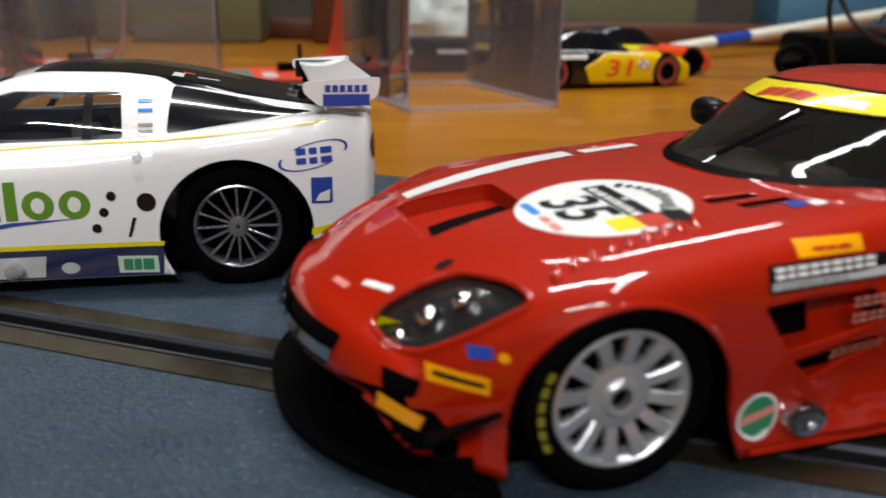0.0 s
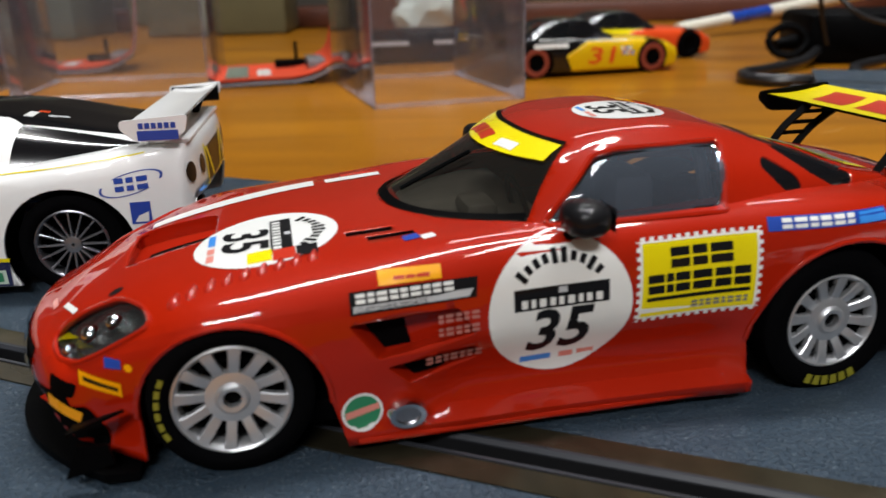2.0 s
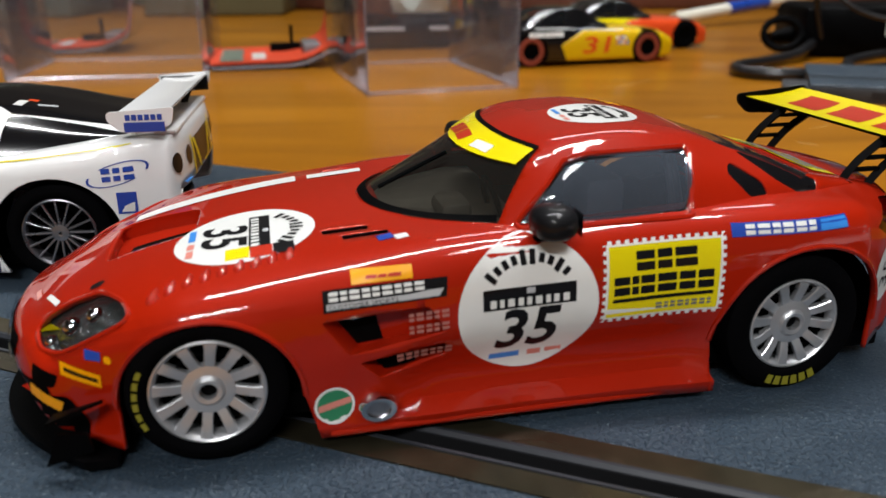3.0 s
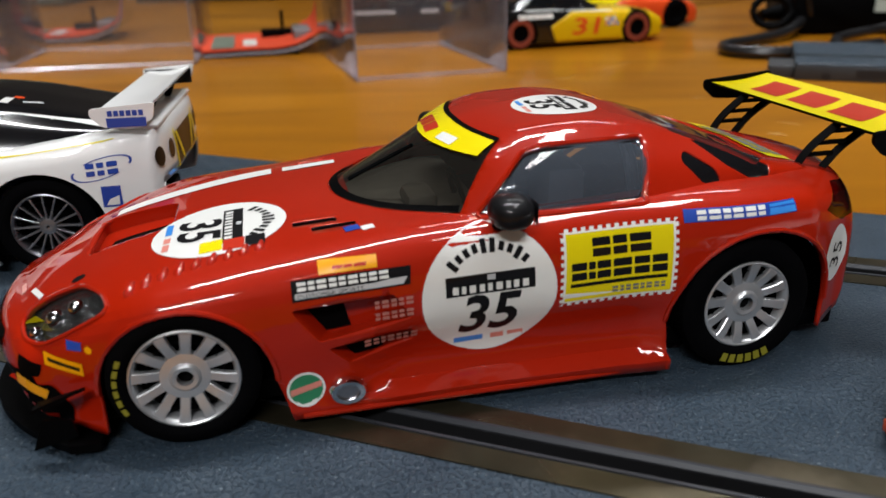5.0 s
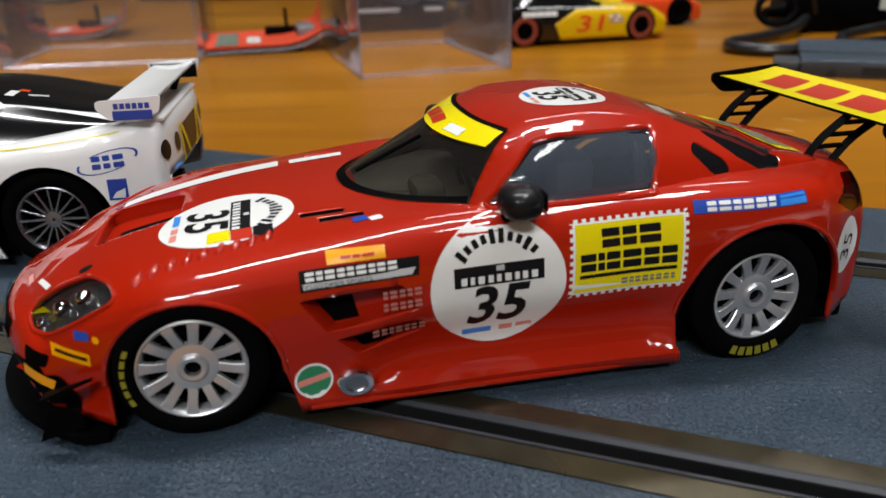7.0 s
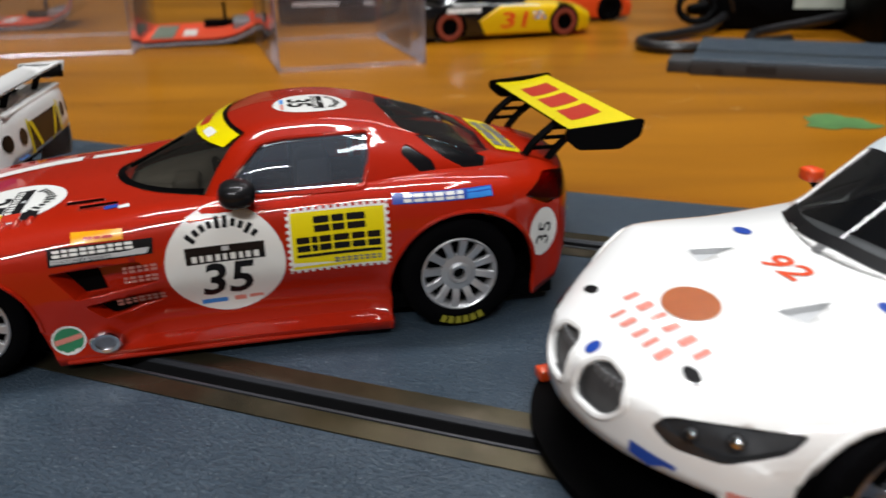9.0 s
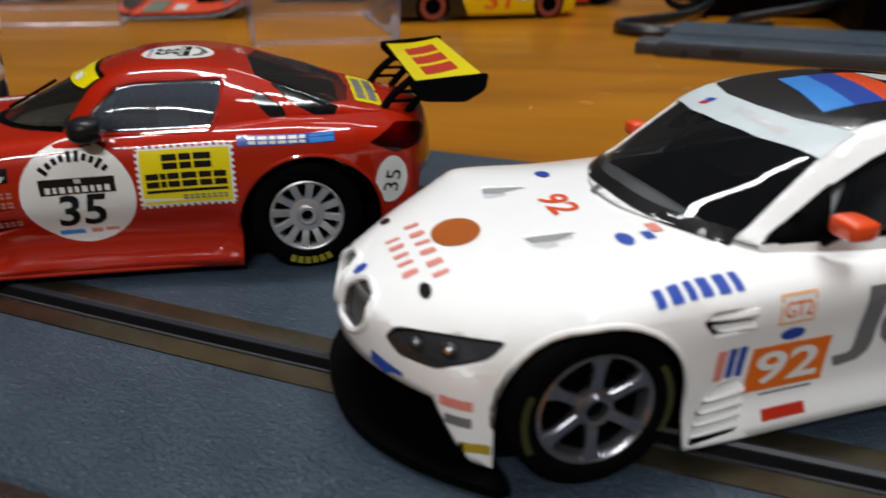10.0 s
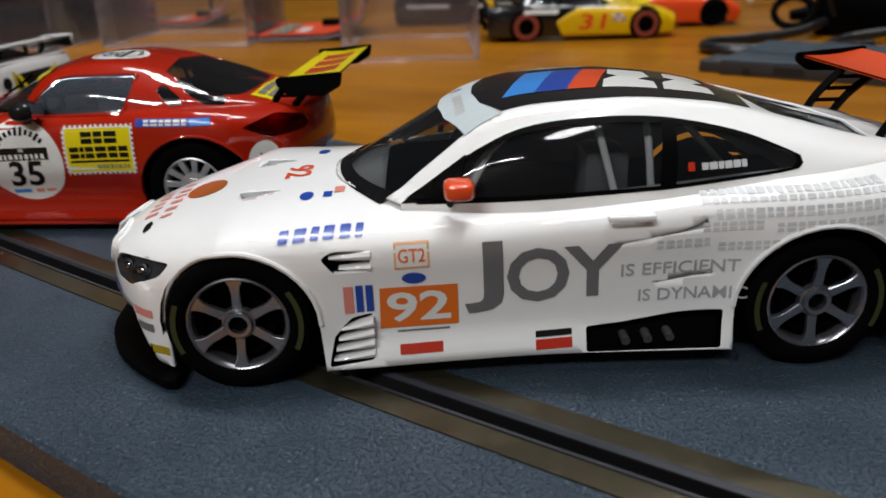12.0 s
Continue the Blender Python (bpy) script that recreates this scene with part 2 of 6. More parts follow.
def spline(points, steps=8, closed=False):
    """Smooth line through points."""
    pts = [Vector(p) for p in points]
    n = len(pts)
    out = []
    for i in range(n if closed else n - 1):
        p0 = pts[(i - 1) % n] if closed or i else pts[0]
        p1, p2 = pts[i], pts[(i + 1) % n]
        p3 = pts[(i + 2) % n] if closed or i + 2 < n else pts[-1]
        for k in range(steps):
            t = k / steps
            out.append(0.5 * (2 * p1 + (p2 - p0) * t + (2 * p0 - 5 * p1 + 4 * p2 - p3) * t * t + (3 * p1 - p0 - 3 * p2 + p3) * t ** 3))
    if not closed:
        out.append(pts[-1])
    return out


def curve(*pairs):
    """A smooth function through (x, value) pairs, without overshoot."""
    xs, vs = [p[0] for p in pairs], [p[1] for p in pairs]
    n = len(xs)
    d = [(vs[i + 1] - vs[i]) / (xs[i + 1] - xs[i]) for i in range(n - 1)]
    m = [d[0]] + [0 if d[i - 1] * d[i] <= 0 else 2 * d[i - 1] * d[i] / (d[i - 1] + d[i]) for i in range(1, n - 1)] + [d[-1]]

    def f(x):
        if x <= xs[0]:
            return vs[0]
        if x >= xs[-1]:
            return vs[-1]
        i = next(k for k in range(n - 1) if x <= xs[k + 1])
        h = xs[i + 1] - xs[i]
        t = (x - xs[i]) / h
        return ((1 + 2 * t) * (1 - t) ** 2 * vs[i] + t * (1 - t) ** 2 * h * m[i] + t * t * (3 - 2 * t) * vs[i + 1] + t * t * (t - 1) * h * m[i + 1])
    return f


def section(pts, n):
    """n points evenly along a smooth line through pts (y, z)."""
    line = spline([(0, y, z) for y, z in pts], 10)
    acc = [0.0]
    for a, b in zip(line, line[1:]):
        acc.append(acc[-1] + (b - a).length)
    out, k = [], 0
    for i in range(n):
        s = acc[-1] * i / (n - 1)
        while k < len(acc) - 2 and acc[k + 1] < s:
            k += 1
        t = (s - acc[k]) / max(acc[k + 1] - acc[k], 1e-9)
        out.append(line[k].lerp(line[k + 1], min(1, max(0, t))))
    return [(p.y, p.z) for p in out]


def loft(stations, half, n, bend=lambda x, y: 0.0, nose=None, tail=None):
    """A car skin in millimetres: half(x) gives the (y, z) key points of half a section from the sill to the middle of the top.
    nose, tail: (depth, mid height) of a rounded end."""
    bm = bmesh.new()
    rings = []

    def ring(x, ends=1.0, zm=0.0, xo=None):
        row = section(half(x), n)
        full = [(-y, z) for y, z in row] + [(y, z) for y, z in reversed(row[:-1])]
        vs = []
        for y, z in full:
            zz = zm + (z - zm) * ends
            yy = y * (0.86 + 0.14 * ends)
            vs.append(bm.verts.new(((xo if xo is not None else x) + bend(x, yy), yy, zz)))
        return vs
    if nose:
        for e in (90, 78, 64, 50, 36, 20):
            rings.append(ring(stations[0], math.cos(radians(e)), nose[1], stations[0] - nose[0] * math.sin(radians(e))))
    for x in stations:
        rings.append(ring(x))
    if tail:
        for e in (20, 36, 50, 64, 78, 90):
            rings.append(ring(stations[-1], math.cos(radians(e)), tail[1], stations[-1] + tail[0] * math.sin(radians(e))))
    for a, b in zip(rings, rings[1:]):
        for i in range(len(a) - 1):
            bm.faces.new((a[i], b[i], b[i + 1], a[i + 1]))
    bmesh.ops.remove_doubles(bm, verts=bm.verts, dist=1e-4)
    bmesh.ops.recalc_face_normals(bm, faces=bm.faces)
    return bm


AX = {"y": (0, 2), "z": (0, 1), "x": (1, 2)}


def inside(p, poly):
    r, n = False, len(poly)
    for i in range(n):
        (x1, y1), (x2, y2) = poly[i], poly[i - 1]
        if (y1 > p[1]) != (y2 > p[1]) and p[0] < (x2 - x1) * (p[1] - y1) / (y2 - y1) + x1:
            r = not r
    return r


def cut(bm, poly, axis, side=0, keep=False, deep=None):
    """Cuts a polygon, seen along an axis, out of a skin. side: -1 or 1 for one half of the axis alone. Gives back the piece cut out when keep."""
    i, j = AX[axis]
    k = "xyz".index(axis)
    lo = [min(p[q] for p in poly) for q in (0, 1)]
    hi = [max(p[q] for p in poly) for q in (0, 1)]

    def near(f):
        if side and f.calc_center_median()[k] * side <= 0:
            return False
        if deep and not deep[0] <= f.calc_center_median()[k] <= deep[1]:
            return False
        a = [v.co[i] for v in f.verts]
        b = [v.co[j] for v in f.verts]
        return max(a) >= lo[0] and min(a) <= hi[0] and max(b) >= lo[1] and min(b) <= hi[1]
    fs = [f for f in bm.faces if near(f)]
    for q in range(len(poly)):
        a, b = poly[q - 1], poly[q]
        d = (b[0] - a[0], b[1] - a[1])
        if abs(d[0]) + abs(d[1]) < 1e-9:
            continue
        no = [0, 0, 0]
        no[i], no[j] = -d[1], d[0]
        co = [0, 0, 0]
        co[i], co[j] = a
        geom = fs + list({e for f in fs for e in f.edges}) + list({v for f in fs for v in f.verts})
        res = bmesh.ops.bisect_plane(bm, geom=geom, dist=1e-5, plane_co=co, plane_no=no)
        fs = [f for f in {g for g in res["geom"] if isinstance(g, bmesh.types.BMFace)} | set(fs) if f.is_valid and near(f)]
    gone = []
    for f in bm.faces:
        if near(f):
            c = f.calc_center_median()
            if inside((c[i], c[j]), poly):
                gone.append(f)
    piece = None
    if keep:
        piece = bmesh.new()
        made = {}
        for f in gone:
            vs = []
            for v in f.verts:
                if v not in made:
                    made[v] = piece.verts.new(v.co)
                vs.append(made[v])
            piece.faces.new(vs)
        piece.normal_update()
    bmesh.ops.delete(bm, geom=gone, context="FACES")
    return piece


def rounded(poly, r, seg=4):
    """The polygon with its corners rounded."""
    out, n = [], len(poly)
    for i in range(n):
        p, a, b = Vector(poly[i]), Vector(poly[i - 1]), Vector(poly[(i + 1) % n])
        ra = min(r, (a - p).length * 0.45)
        rb = min(r, (b - p).length * 0.45)
        s, e = p + (a - p).normalized() * ra, p + (b - p).normalized() * rb
        for k in range(seg + 1):
            t = k / seg
            out.append(tuple((1 - t) ** 2 * s + 2 * t * (1 - t) * p + t * t * e))
    return out


def disc(x, y, rx, ry=None, n=28, turn=0.0):
    ry = ry or rx
    c, s = math.cos(radians(turn)), math.sin(radians(turn))
    return [(x + rx * math.cos(2 * math.pi * i / n) * c - ry * math.sin(2 * math.pi * i / n) * s, y + rx * math.cos(2 * math.pi * i / n) * s + ry * math.sin(2 * math.pi * i / n) * c) for i in range(n)]


def flat(polys, step=2.0):
    """Polygons as a flat sheet, cut into a grid so that it can follow a curved skin."""
    bm = bmesh.new()
    for poly in polys:
        try:
            bm.faces.new([bm.verts.new((p[0], p[1], 0)) for p in poly])
        except ValueError:
            pass
    return grid_cut(bm, step)


def grid_cut(bm, step):
    if not bm.verts:
        return bm
    for ax in (0, 1):
        a, b = min(v.co[ax] for v in bm.verts), max(v.co[ax] for v in bm.verts)
        n = int((b - a) / step)
        for k in range(1, n + 1):
            co, no = [0, 0, 0], [0, 0, 0]
            co[ax], no[ax] = a + (b - a) * k / (n + 1), 1
            bmesh.ops.bisect_plane(bm, geom=bm.verts[:] + bm.edges[:] + bm.faces[:], dist=1e-6, plane_co=co, plane_no=no)
    bmesh.ops.triangulate(bm, faces=bm.faces)
    return bm


def words(text, size, width=None, bold=0.0):
    """Lettering as a flat sheet, centred on the origin."""
    cu = bpy.data.curves.new("lettering", "FONT")
    cu.body, cu.size, cu.align_x, cu.align_y, cu.offset = text, size, "CENTER", "CENTER", bold
    cu.resolution_u = 3
    ob = bpy.data.objects.new("lettering", cu)
    scene.collection.objects.link(ob)
    bpy.context.view_layer.update()
    me = bpy.data.meshes.new_from_object(ob.evaluated_get(bpy.context.evaluated_depsgraph_get()))
    bm = bmesh.new()
    bm.from_mesh(me)
    bpy.data.objects.remove(ob)
    bpy.data.curves.remove(cu)
    bpy.data.meshes.remove(me)
    if bm.verts:
        x0, x1 = min(v.co.x for v in bm.verts), max(v.co.x for v in bm.verts)
        y0, y1 = min(v.co.y for v in bm.verts), max(v.co.y for v in bm.verts)
        k = width / (x1 - x0) if width else 1.0
        for v in bm.verts:
            v.co = ((v.co.x - (x0 + x1) / 2) * k, v.co.y - (y0 + y1) / 2, 0)
    return bm


def place2d(bm, x, y, turn=0.0, shear=0.0, sx=1.0, sy=1.0):
    c, s = math.cos(radians(turn)), math.sin(radians(turn))
    for v in bm.verts:
        a, b = v.co.x * sx + shear * v.co.y, v.co.y * sy
        v.co = (x + a * c - b * s, y + a * s + b * c, 0)
    return bm


def lay(bm, skin, axis, far=-1, lift=0.12):
    """Lays a flat sheet onto a skin, seen along an axis from its far (-1 or 1) side, lifted by a hair."""
    i, j = AX[axis]
    k = "xyz".index(axis)
    direction = Vector((0, 0, 0))
    direction[k] = -far
    bad = []
    for v in bm.verts:
        o = Vector((0, 0, 0))
        o[i], o[j], o[k] = v.co.x, v.co.y, far * 200.0
        hit, no, idx, dist = skin.ray_cast(o, direction)
        if hit is None:
            bad.append(v)
            continue
        if no.dot(direction) > 0:
            no = -no
        v.co = hit + no * lift
    bmesh.ops.delete(bm, geom=bad, context="VERTS")
    # faces look towards the eye
    bm.normal_update()
    for f in bm.faces:
        if f.normal[k] * far < 0:
            f.normal_flip()
    return bm


def shrink(bm):
    """Millimetres to metres."""
    for v in bm.verts:
        v.co *= MM
    return bm

# ---- table, track and room ----
TABLE_Z = -0.0075


def table_top():
    e = thing("table", pose(0, 0, 0), "orange-brown varnished wooden table top with scratches", "table", kind="structure")
    part("tabletop", box(-1.3, 1.5, -0.45, 1.25, TABLE_Z - 0.03, TABLE_Z, 0.002), WOOD, e)
    for x in (-1.22, 1.42):
        for y in (-0.37, 1.17):
            part("leg", box(x - 0.035, x + 0.035, y - 0.035, y + 0.035, -0.9, TABLE_Z - 0.03, 0.003), WOOD, e)
    shelf = thing("shelf", pose(0, 0, 0), "dark wooden shelf behind the table", "shelf", kind="structure")
    part("board", box(-1.3, 1.5, 1.255, 1.62, -0.0575, -0.0275, 0.002), DARK_WOOD, shelf)
    for x in (-1.2, 1.4):
        for y in (1.31, 1.56):
            part("leg", box(x - 0.03, x + 0.03, y - 0.03, y + 0.03, -0.9, -0.0575, 0.003), DARK_WOOD, shelf)
    return e


table_top()

# The track bends very gently: a wide arc round a centre far beyond the table.
ARC_R = 3.2
ARC_MID = (0.0846, 0.0852)         # a place on the nearer slot
ARC_DIR = radians(-16.2)           # the way it runs there
LANE = 0.078
EDGE = 0.039


def track_point(s, off, z):
    """s along the nearer slot, off to the far side."""
    n0 = Vector((-math.sin(ARC_DIR), math.cos(ARC_DIR)))
    c = Vector(ARC_MID) + n0 * ARC_R
    a = s / ARC_R
    base = math.atan2(-n0.y, -n0.x) + a
    r = ARC_R - off
    return (c.x + r * math.cos(base), c.y + r * math.sin(base), z)


def strip(profile, s0, s1, n=60):
    """A profile of (off, z) drawn along the track."""
    bm = bmesh.new()
    rows = []
    for i in range(n + 1):
        s = s0 + (s1 - s0) * i / n
        rows.append([bm.verts.new(track_point(s, o, z)) for o, z in profile])
    for a, b in zip(rows, rows[1:]):
        for k in range(len(profile) - 1):
            bm.faces.new((a[k], b[k], b[k + 1], a[k + 1]))
    for r in (rows[0], rows[-1]):
        bm.faces.new(r)
    bmesh.ops.recalc_face_normals(bm, faces=bm.faces)
    return bm


S0, S1 = -0.62, 0.55
GAP, LIP, RAILW, DEEP = 0.0016, 0.0027, 0.0071, -0.0062


def race_track():
    e = thing("race_track", pose(0, 0, 0), "blue-grey grainy plastic slot-car track with two metal-railed slots", "race track", kind="structure")
    base = [(-EDGE, TABLE_Z), (-EDGE, -0.0006), (-EDGE + 0.0006, 0.0)]
    for c in (0.0, LANE):
        base += [(c - RAILW, 0.0), (c - RAILW, -0.0008), (c - GAP, -0.0008), (c - GAP, DEEP), (c + GAP, DEEP), (c + GAP, -0.0008), (c + RAILW, -0.0008), (c + RAILW, 0.0)]
    base += [(LANE + EDGE - 0.0006, 0.0), (LANE + EDGE, -0.0006), (LANE + EDGE, TABLE_Z)]
    part("roadway", strip(base, S0, S1), TRACK, e)
    for c in (0.0, LANE):
        for q in (-1, 1):
            a, b = sorted((c + q * LIP, c + q * (RAILW - 0.0001)))
            part("rail", strip([(a, -0.0008), (a, 0.0002), (b, 0.0002), (b, -0.0008)], S0, S1), RAIL, e)
            p, r = c + q * (GAP - 0.0001), c + q * (LIP - 0.0001)
            m = c + q * (GAP + 0.0004)
            part("slot_lip", strip([(p, -0.0020), (p, -0.0001), (m, 0.0004), (r, 0.0004), (r, -0.0008)][::q], S0, S1), SLOT_LIP, e)
        part("slot", strip([(c - GAP + 0.0001, DEEP + 0.0001), (c - GAP + 0.0001, -0.0003), (c - GAP + 0.00015, -0.0003), (c - GAP + 0.00015, DEEP + 0.0002), (c + GAP - 0.00015, DEEP + 0.0002), (c + GAP - 0.00015, -0.0003), (c + GAP - 0.0001, -0.0003), (c + GAP - 0.0001, DEEP + 0.0001)], S0, S1), SLOT, e)
    return e


race_track()


def room():
    t = 0.1
    for name, b in (("wall_north", (-2.6, 2.8, 2.6, 2.6 + t, -0.9, 1.8)), ("wall_south", (-2.6, 2.8, -2.2 - t, -2.2, -0.9, 1.8)),
                    ("wall_west", (-2.6 - t, -2.6, -2.2, 2.6, -0.9, 1.8)), ("wall_east", (2.8, 2.8 + t, -2.2, 2.6, -0.9, 1.8))):
        tagged(part(name, box(*b), WALL, None, smooth=False), "plain painted room wall", "wall", kind="structure")
    tagged(part("ceiling", box(-2.7, 2.9, -2.3, 2.7, 1.8, 1.9), WALL, None, smooth=False), "plain painted ceiling", "ceiling", kind="structure")
    tagged(part("floor", box(-2.7, 2.9, -2.3, 2.7, -1.0, -0.9), DARK_WOOD, None, smooth=False), "dark wooden floor", "floor", kind="structure")


room()

# ---- race cars in 1:32, built in millimetres: nose towards -x, the eye's side is -y ----
from mathutils.bvhtree import BVHTree


def wheel(parent, x, y, r, w, rim_r, spokes, rim_mat, out, style, tyre_marks=None):
    """A wheel with its tyre, rim and hub; out: -1 or 1, the side that it faces."""
    piv = part("wheel", shrink(lathe([(r * 0.5, -w / 2 * 0.8), (r * 0.5, w / 2 * 0.8)], 24)), BLACK, parent)
    piv.location = (x * MM, y * MM, r * MM)
    if out > 0:
        piv.rotation_euler = (0, 0, math.pi)
    h = w / 2
    tyre = lathe([(rim_r, h), (rim_r + 0.5, h), (r - 0.9, h), (r - 0.2, h * 0.86), (r, h * 0.6), (r, -h * 0.6), (r - 0.2, -h * 0.86), (r - 1.0, -h), (r - 1.8, -h - 0.15), (rim_r + 0.9, -h - 0.1), (rim_r + 0.2, -h + 0.25), (rim_r, -h + 0.6)], 64)
    t = part("tyre", shrink(tyre), RUBBER, piv)
    if tyre_marks:
        arcs, mm = tyre_marks
        mark_in = 1.2 if arcs[0][2] < 8 else 1.4
        bm = bmesh.new()
        for a0, a1, n in arcs:
            for q in range(n):
                b0 = radians(a0 + (a1 - a0) * q / n)
                b1 = radians(a0 + (a1 - a0) * (q + (0.72 if n < 8 else 1.0)) / n)
                vs = []
                for rr, aa in ((rim_r + mark_in, b0), (r - 1.1, b0), (r - 1.1, b1), (rim_r + mark_in, b1)):
                    vs.append(bm.verts.new((rr * math.cos(aa), -h - 0.24, rr * math.sin(aa))))
                bm.faces.new(vs)
        bmesh.ops.recalc_face_normals(bm, faces=bm.faces)
        part("sidewall_marking", shrink(bm), mm, t)
    face = -h + 0.35
    rim = lathe([(rim_r - 0.15, face + 3.2), (rim_r, face + 0.3), (rim_r, face), (rim_r - 0.25, face - 0.12), (rim_r - 0.55, face + 0.1), (rim_r - 0.9, face + 0.9), (rim_r - 1.0, face + 3.0)], 56)
    part("rim", shrink(rim), rim_mat, piv)
    dish = lathe([(0.05, face + 2.6), (rim_r - 0.9, face + 2.6)], 32)
    part("brake_disc", shrink(dish), BLACK, piv)
    for q in range(spokes):
        bm = bmesh.new()
        ri, ro = style["r0"], rim_r - 0.5
        wi, wo = style["w0"], style["w1"]
        n = 5
        rows = []
        for k in range(n + 1):
            u = k / n
            rr = ri + (ro - ri) * u
            ww = wi + (wo - wi) * u + style.get("flare", 0) * u ** 5
            yy = face + style["dish"] * (1 - u) ** 1.6 + 0.05
            rows.append([bm.verts.new(p) for p in ((-ww / 2, yy + 0.9, rr), (-ww / 2, yy + 0.12, rr), (-ww / 2 + 0.12, yy, rr), (ww / 2 - 0.12, yy, rr), (ww / 2, yy + 0.12, rr), (ww / 2, yy + 0.9, rr))])
        for a, b in zip(rows, rows[1:]):
            for k in range(5):
                bm.faces.new((a[k], b[k], b[k + 1], a[k + 1]))
        bmesh.ops.rotate(bm, verts=bm.verts, cent=(0, 0, 0), matrix=Matrix.Rotation(2 * math.pi * (q + style.get("phase", 0.0)) / spokes, 3, "Y"))
        bmesh.ops.recalc_face_normals(bm, faces=bm.faces)
        part("spoke", shrink(bm), rim_mat, piv)
    hy = face + style["dish"]
    hub = lathe([(0.01, hy + 0.5), (style["hole"], hy + 0.45), (style["hole"], hy - 0.25), (style["hole"] + 0.5, hy - 0.35), (style["r0"] + 0.5, hy - 0.1), (style["r0"] + 0.7, hy + 0.8)], 28)
    part("hub", shrink(hub), rim_mat, piv)
    if style.get("boss"):
        boss = lathe([(style["hole"], hy + 0.3), (style["hole"], hy - 0.7), (style["hole"] + 0.55, hy - 0.8), (style["boss"], hy - 0.45), (style["boss"] + 0.15, hy)], 28)
        part("hub_boss", shrink(boss), rim_mat, piv)
    cap = lathe([(0.01, hy + 0.35), (style["hole"] - 0.05, hy + 0.35)], 20)
    part("hub_bore", shrink(cap), BLACK, piv)
    return piv


class Car:
    """Collects a car's parts; the skin is kept to lay markings on."""

    def __init__(self, name, m, label, body, cabin, category="toy race car"):
        self.root = thing(name, m, label, category, "toy race cars on the track and table")
        self.body, self.cabin = body, cabin
        both = bmesh.new()
        tmp = bpy.data.meshes.new("tmp")
        for b in (body, cabin):
            b.to_mesh(tmp)
            both.from_mesh(tmp)
        bpy.data.meshes.remove(tmp)
        bmesh.ops.triangulate(both, faces=both.faces)
        self.skin = BVHTree.FromBMesh(both)
        both.free()

    def add(self, name, bm, material, label="", parent=None, smooth=True):
        return part(name, shrink(bm), material, parent or self.root, label, smooth)

    def shell(self, name, bm, material, thick=0.7, label=""):
        bmesh.ops.remove_doubles(bm, verts=bm.verts, dist=2e-3)
        ob = self.add(name, bm, material, label)
        s = ob.modifiers.new("thickness", "SOLIDIFY")
        s.thickness, s.offset = thick * MM, -1
        return ob

    def mark(self, name, polys, material, axis="y", far=-1, step=2.0, lift=0.12, label="", parent=None):
        bm = polys if isinstance(polys, bmesh.types.BMesh) else flat(polys, step)
        if isinstance(polys, bmesh.types.BMesh):
            grid_cut(bm, step)
        lay(bm, self.skin, axis, far, lift)
        if not bm.faces:
            bm.free()
            return None
        return self.add(name, bm, material, label, parent)

    def blocks(self, name, w, h, n, x, y, turn, material, axis="y", far=-1, lift=0.17, parent=None, shear=0.0, step=0.9, wide=None, fill=0.88, rows=1, slit=0.3):
        """A row of plain blocks in place of lettering, each a part of its own."""
        widths = wide or [1.0 + 0.22 * math.sin(2.3 * q + n) for q in range(n)]
        total = sum(widths)
        at = -w / 2
        for q in range(n):
            cell = w * widths[q] / total
            a, b = at + cell * (0.5 - fill / 2), at + cell * (0.5 + fill / 2)
            at += cell
            c, s = math.cos(radians(turn)), math.sin(radians(turn))
            polys = []
            for k in range(rows):
                lo = -h / 2 + h * (k + (slit / 2 if k else 0)) / rows
                hi = -h / 2 + h * (k + 1 - (slit / 2 if k < rows - 1 else 0)) / rows
                e = min(hi - lo, b - a) * 0.08
                poly = [(a + e, lo), (b - e, lo), (b, lo + e), (b, hi - e), (b - e, hi), (a + e, hi), (a, hi - e), (a, lo + e)]
                polys.append([(x + (u + shear * v) * c - v * s, y + (u + shear * v) * s + v * c) for u, v in poly])
            self.mark(name, polys, material, axis, far, step, lift, parent=parent)

    def bead(self, name, poly, axis, far, r, material, closed=True, lift=0.0, parent=None):
        """A thin raised moulding that follows the skin."""
        i, j = AX[axis]
        k = "xyz".index(axis)
        way = Vector((0, 0, 0))
        way[k] = -far
        pts = []
        for p in poly:
            o = Vector((0, 0, 0))
            o[i], o[j], o[k] = p[0], p[1], far * 200.0
            hit, no = self.skin.ray_cast(o, way)[:2]
            if hit is not None:
                pts.append(hit + no * lift * (-1 if no.dot(way) > 0 else 1))
        return self.add(name, tube(pts, r, 6, closed), material, "", parent)

    def dot(self, x, z, side, r, sink):
        """A ball's centre, sunk below the skin at (x, z) of one flank."""
        hit = self.skin.ray_cast(Vector((x, side * 200.0, z)), Vector((0, -side, 0)))[0]
        return (x, hit.y - side * sink, z, r) if hit else (x, side * 22.0, z, r)

    def pocket(self, name, piece, depth, material, way=(0, 1, 0), label="", smooth=True):
        """A recess: the cut-out piece pushed in, with walls round it."""
        w = Vector(way) * depth
        rim = [e for e in piece.edges if len(e.link_faces) == 1]
        twin = {}
        for e in rim:
            for v in e.verts:
                if v not in twin:
                    twin[v] = piece.verts.new(v.co)
        for e in rim:
            a, b = e.verts
            piece.faces.new((a, b, twin[b], twin[a]))
        moved = set(twin.values())
        for v in piece.verts:
            if v not in moved:
                v.co += w
        bmesh.ops.recalc_face_normals(piece, faces=piece.faces)
        return self.add(name, piece, material, label, None, smooth)

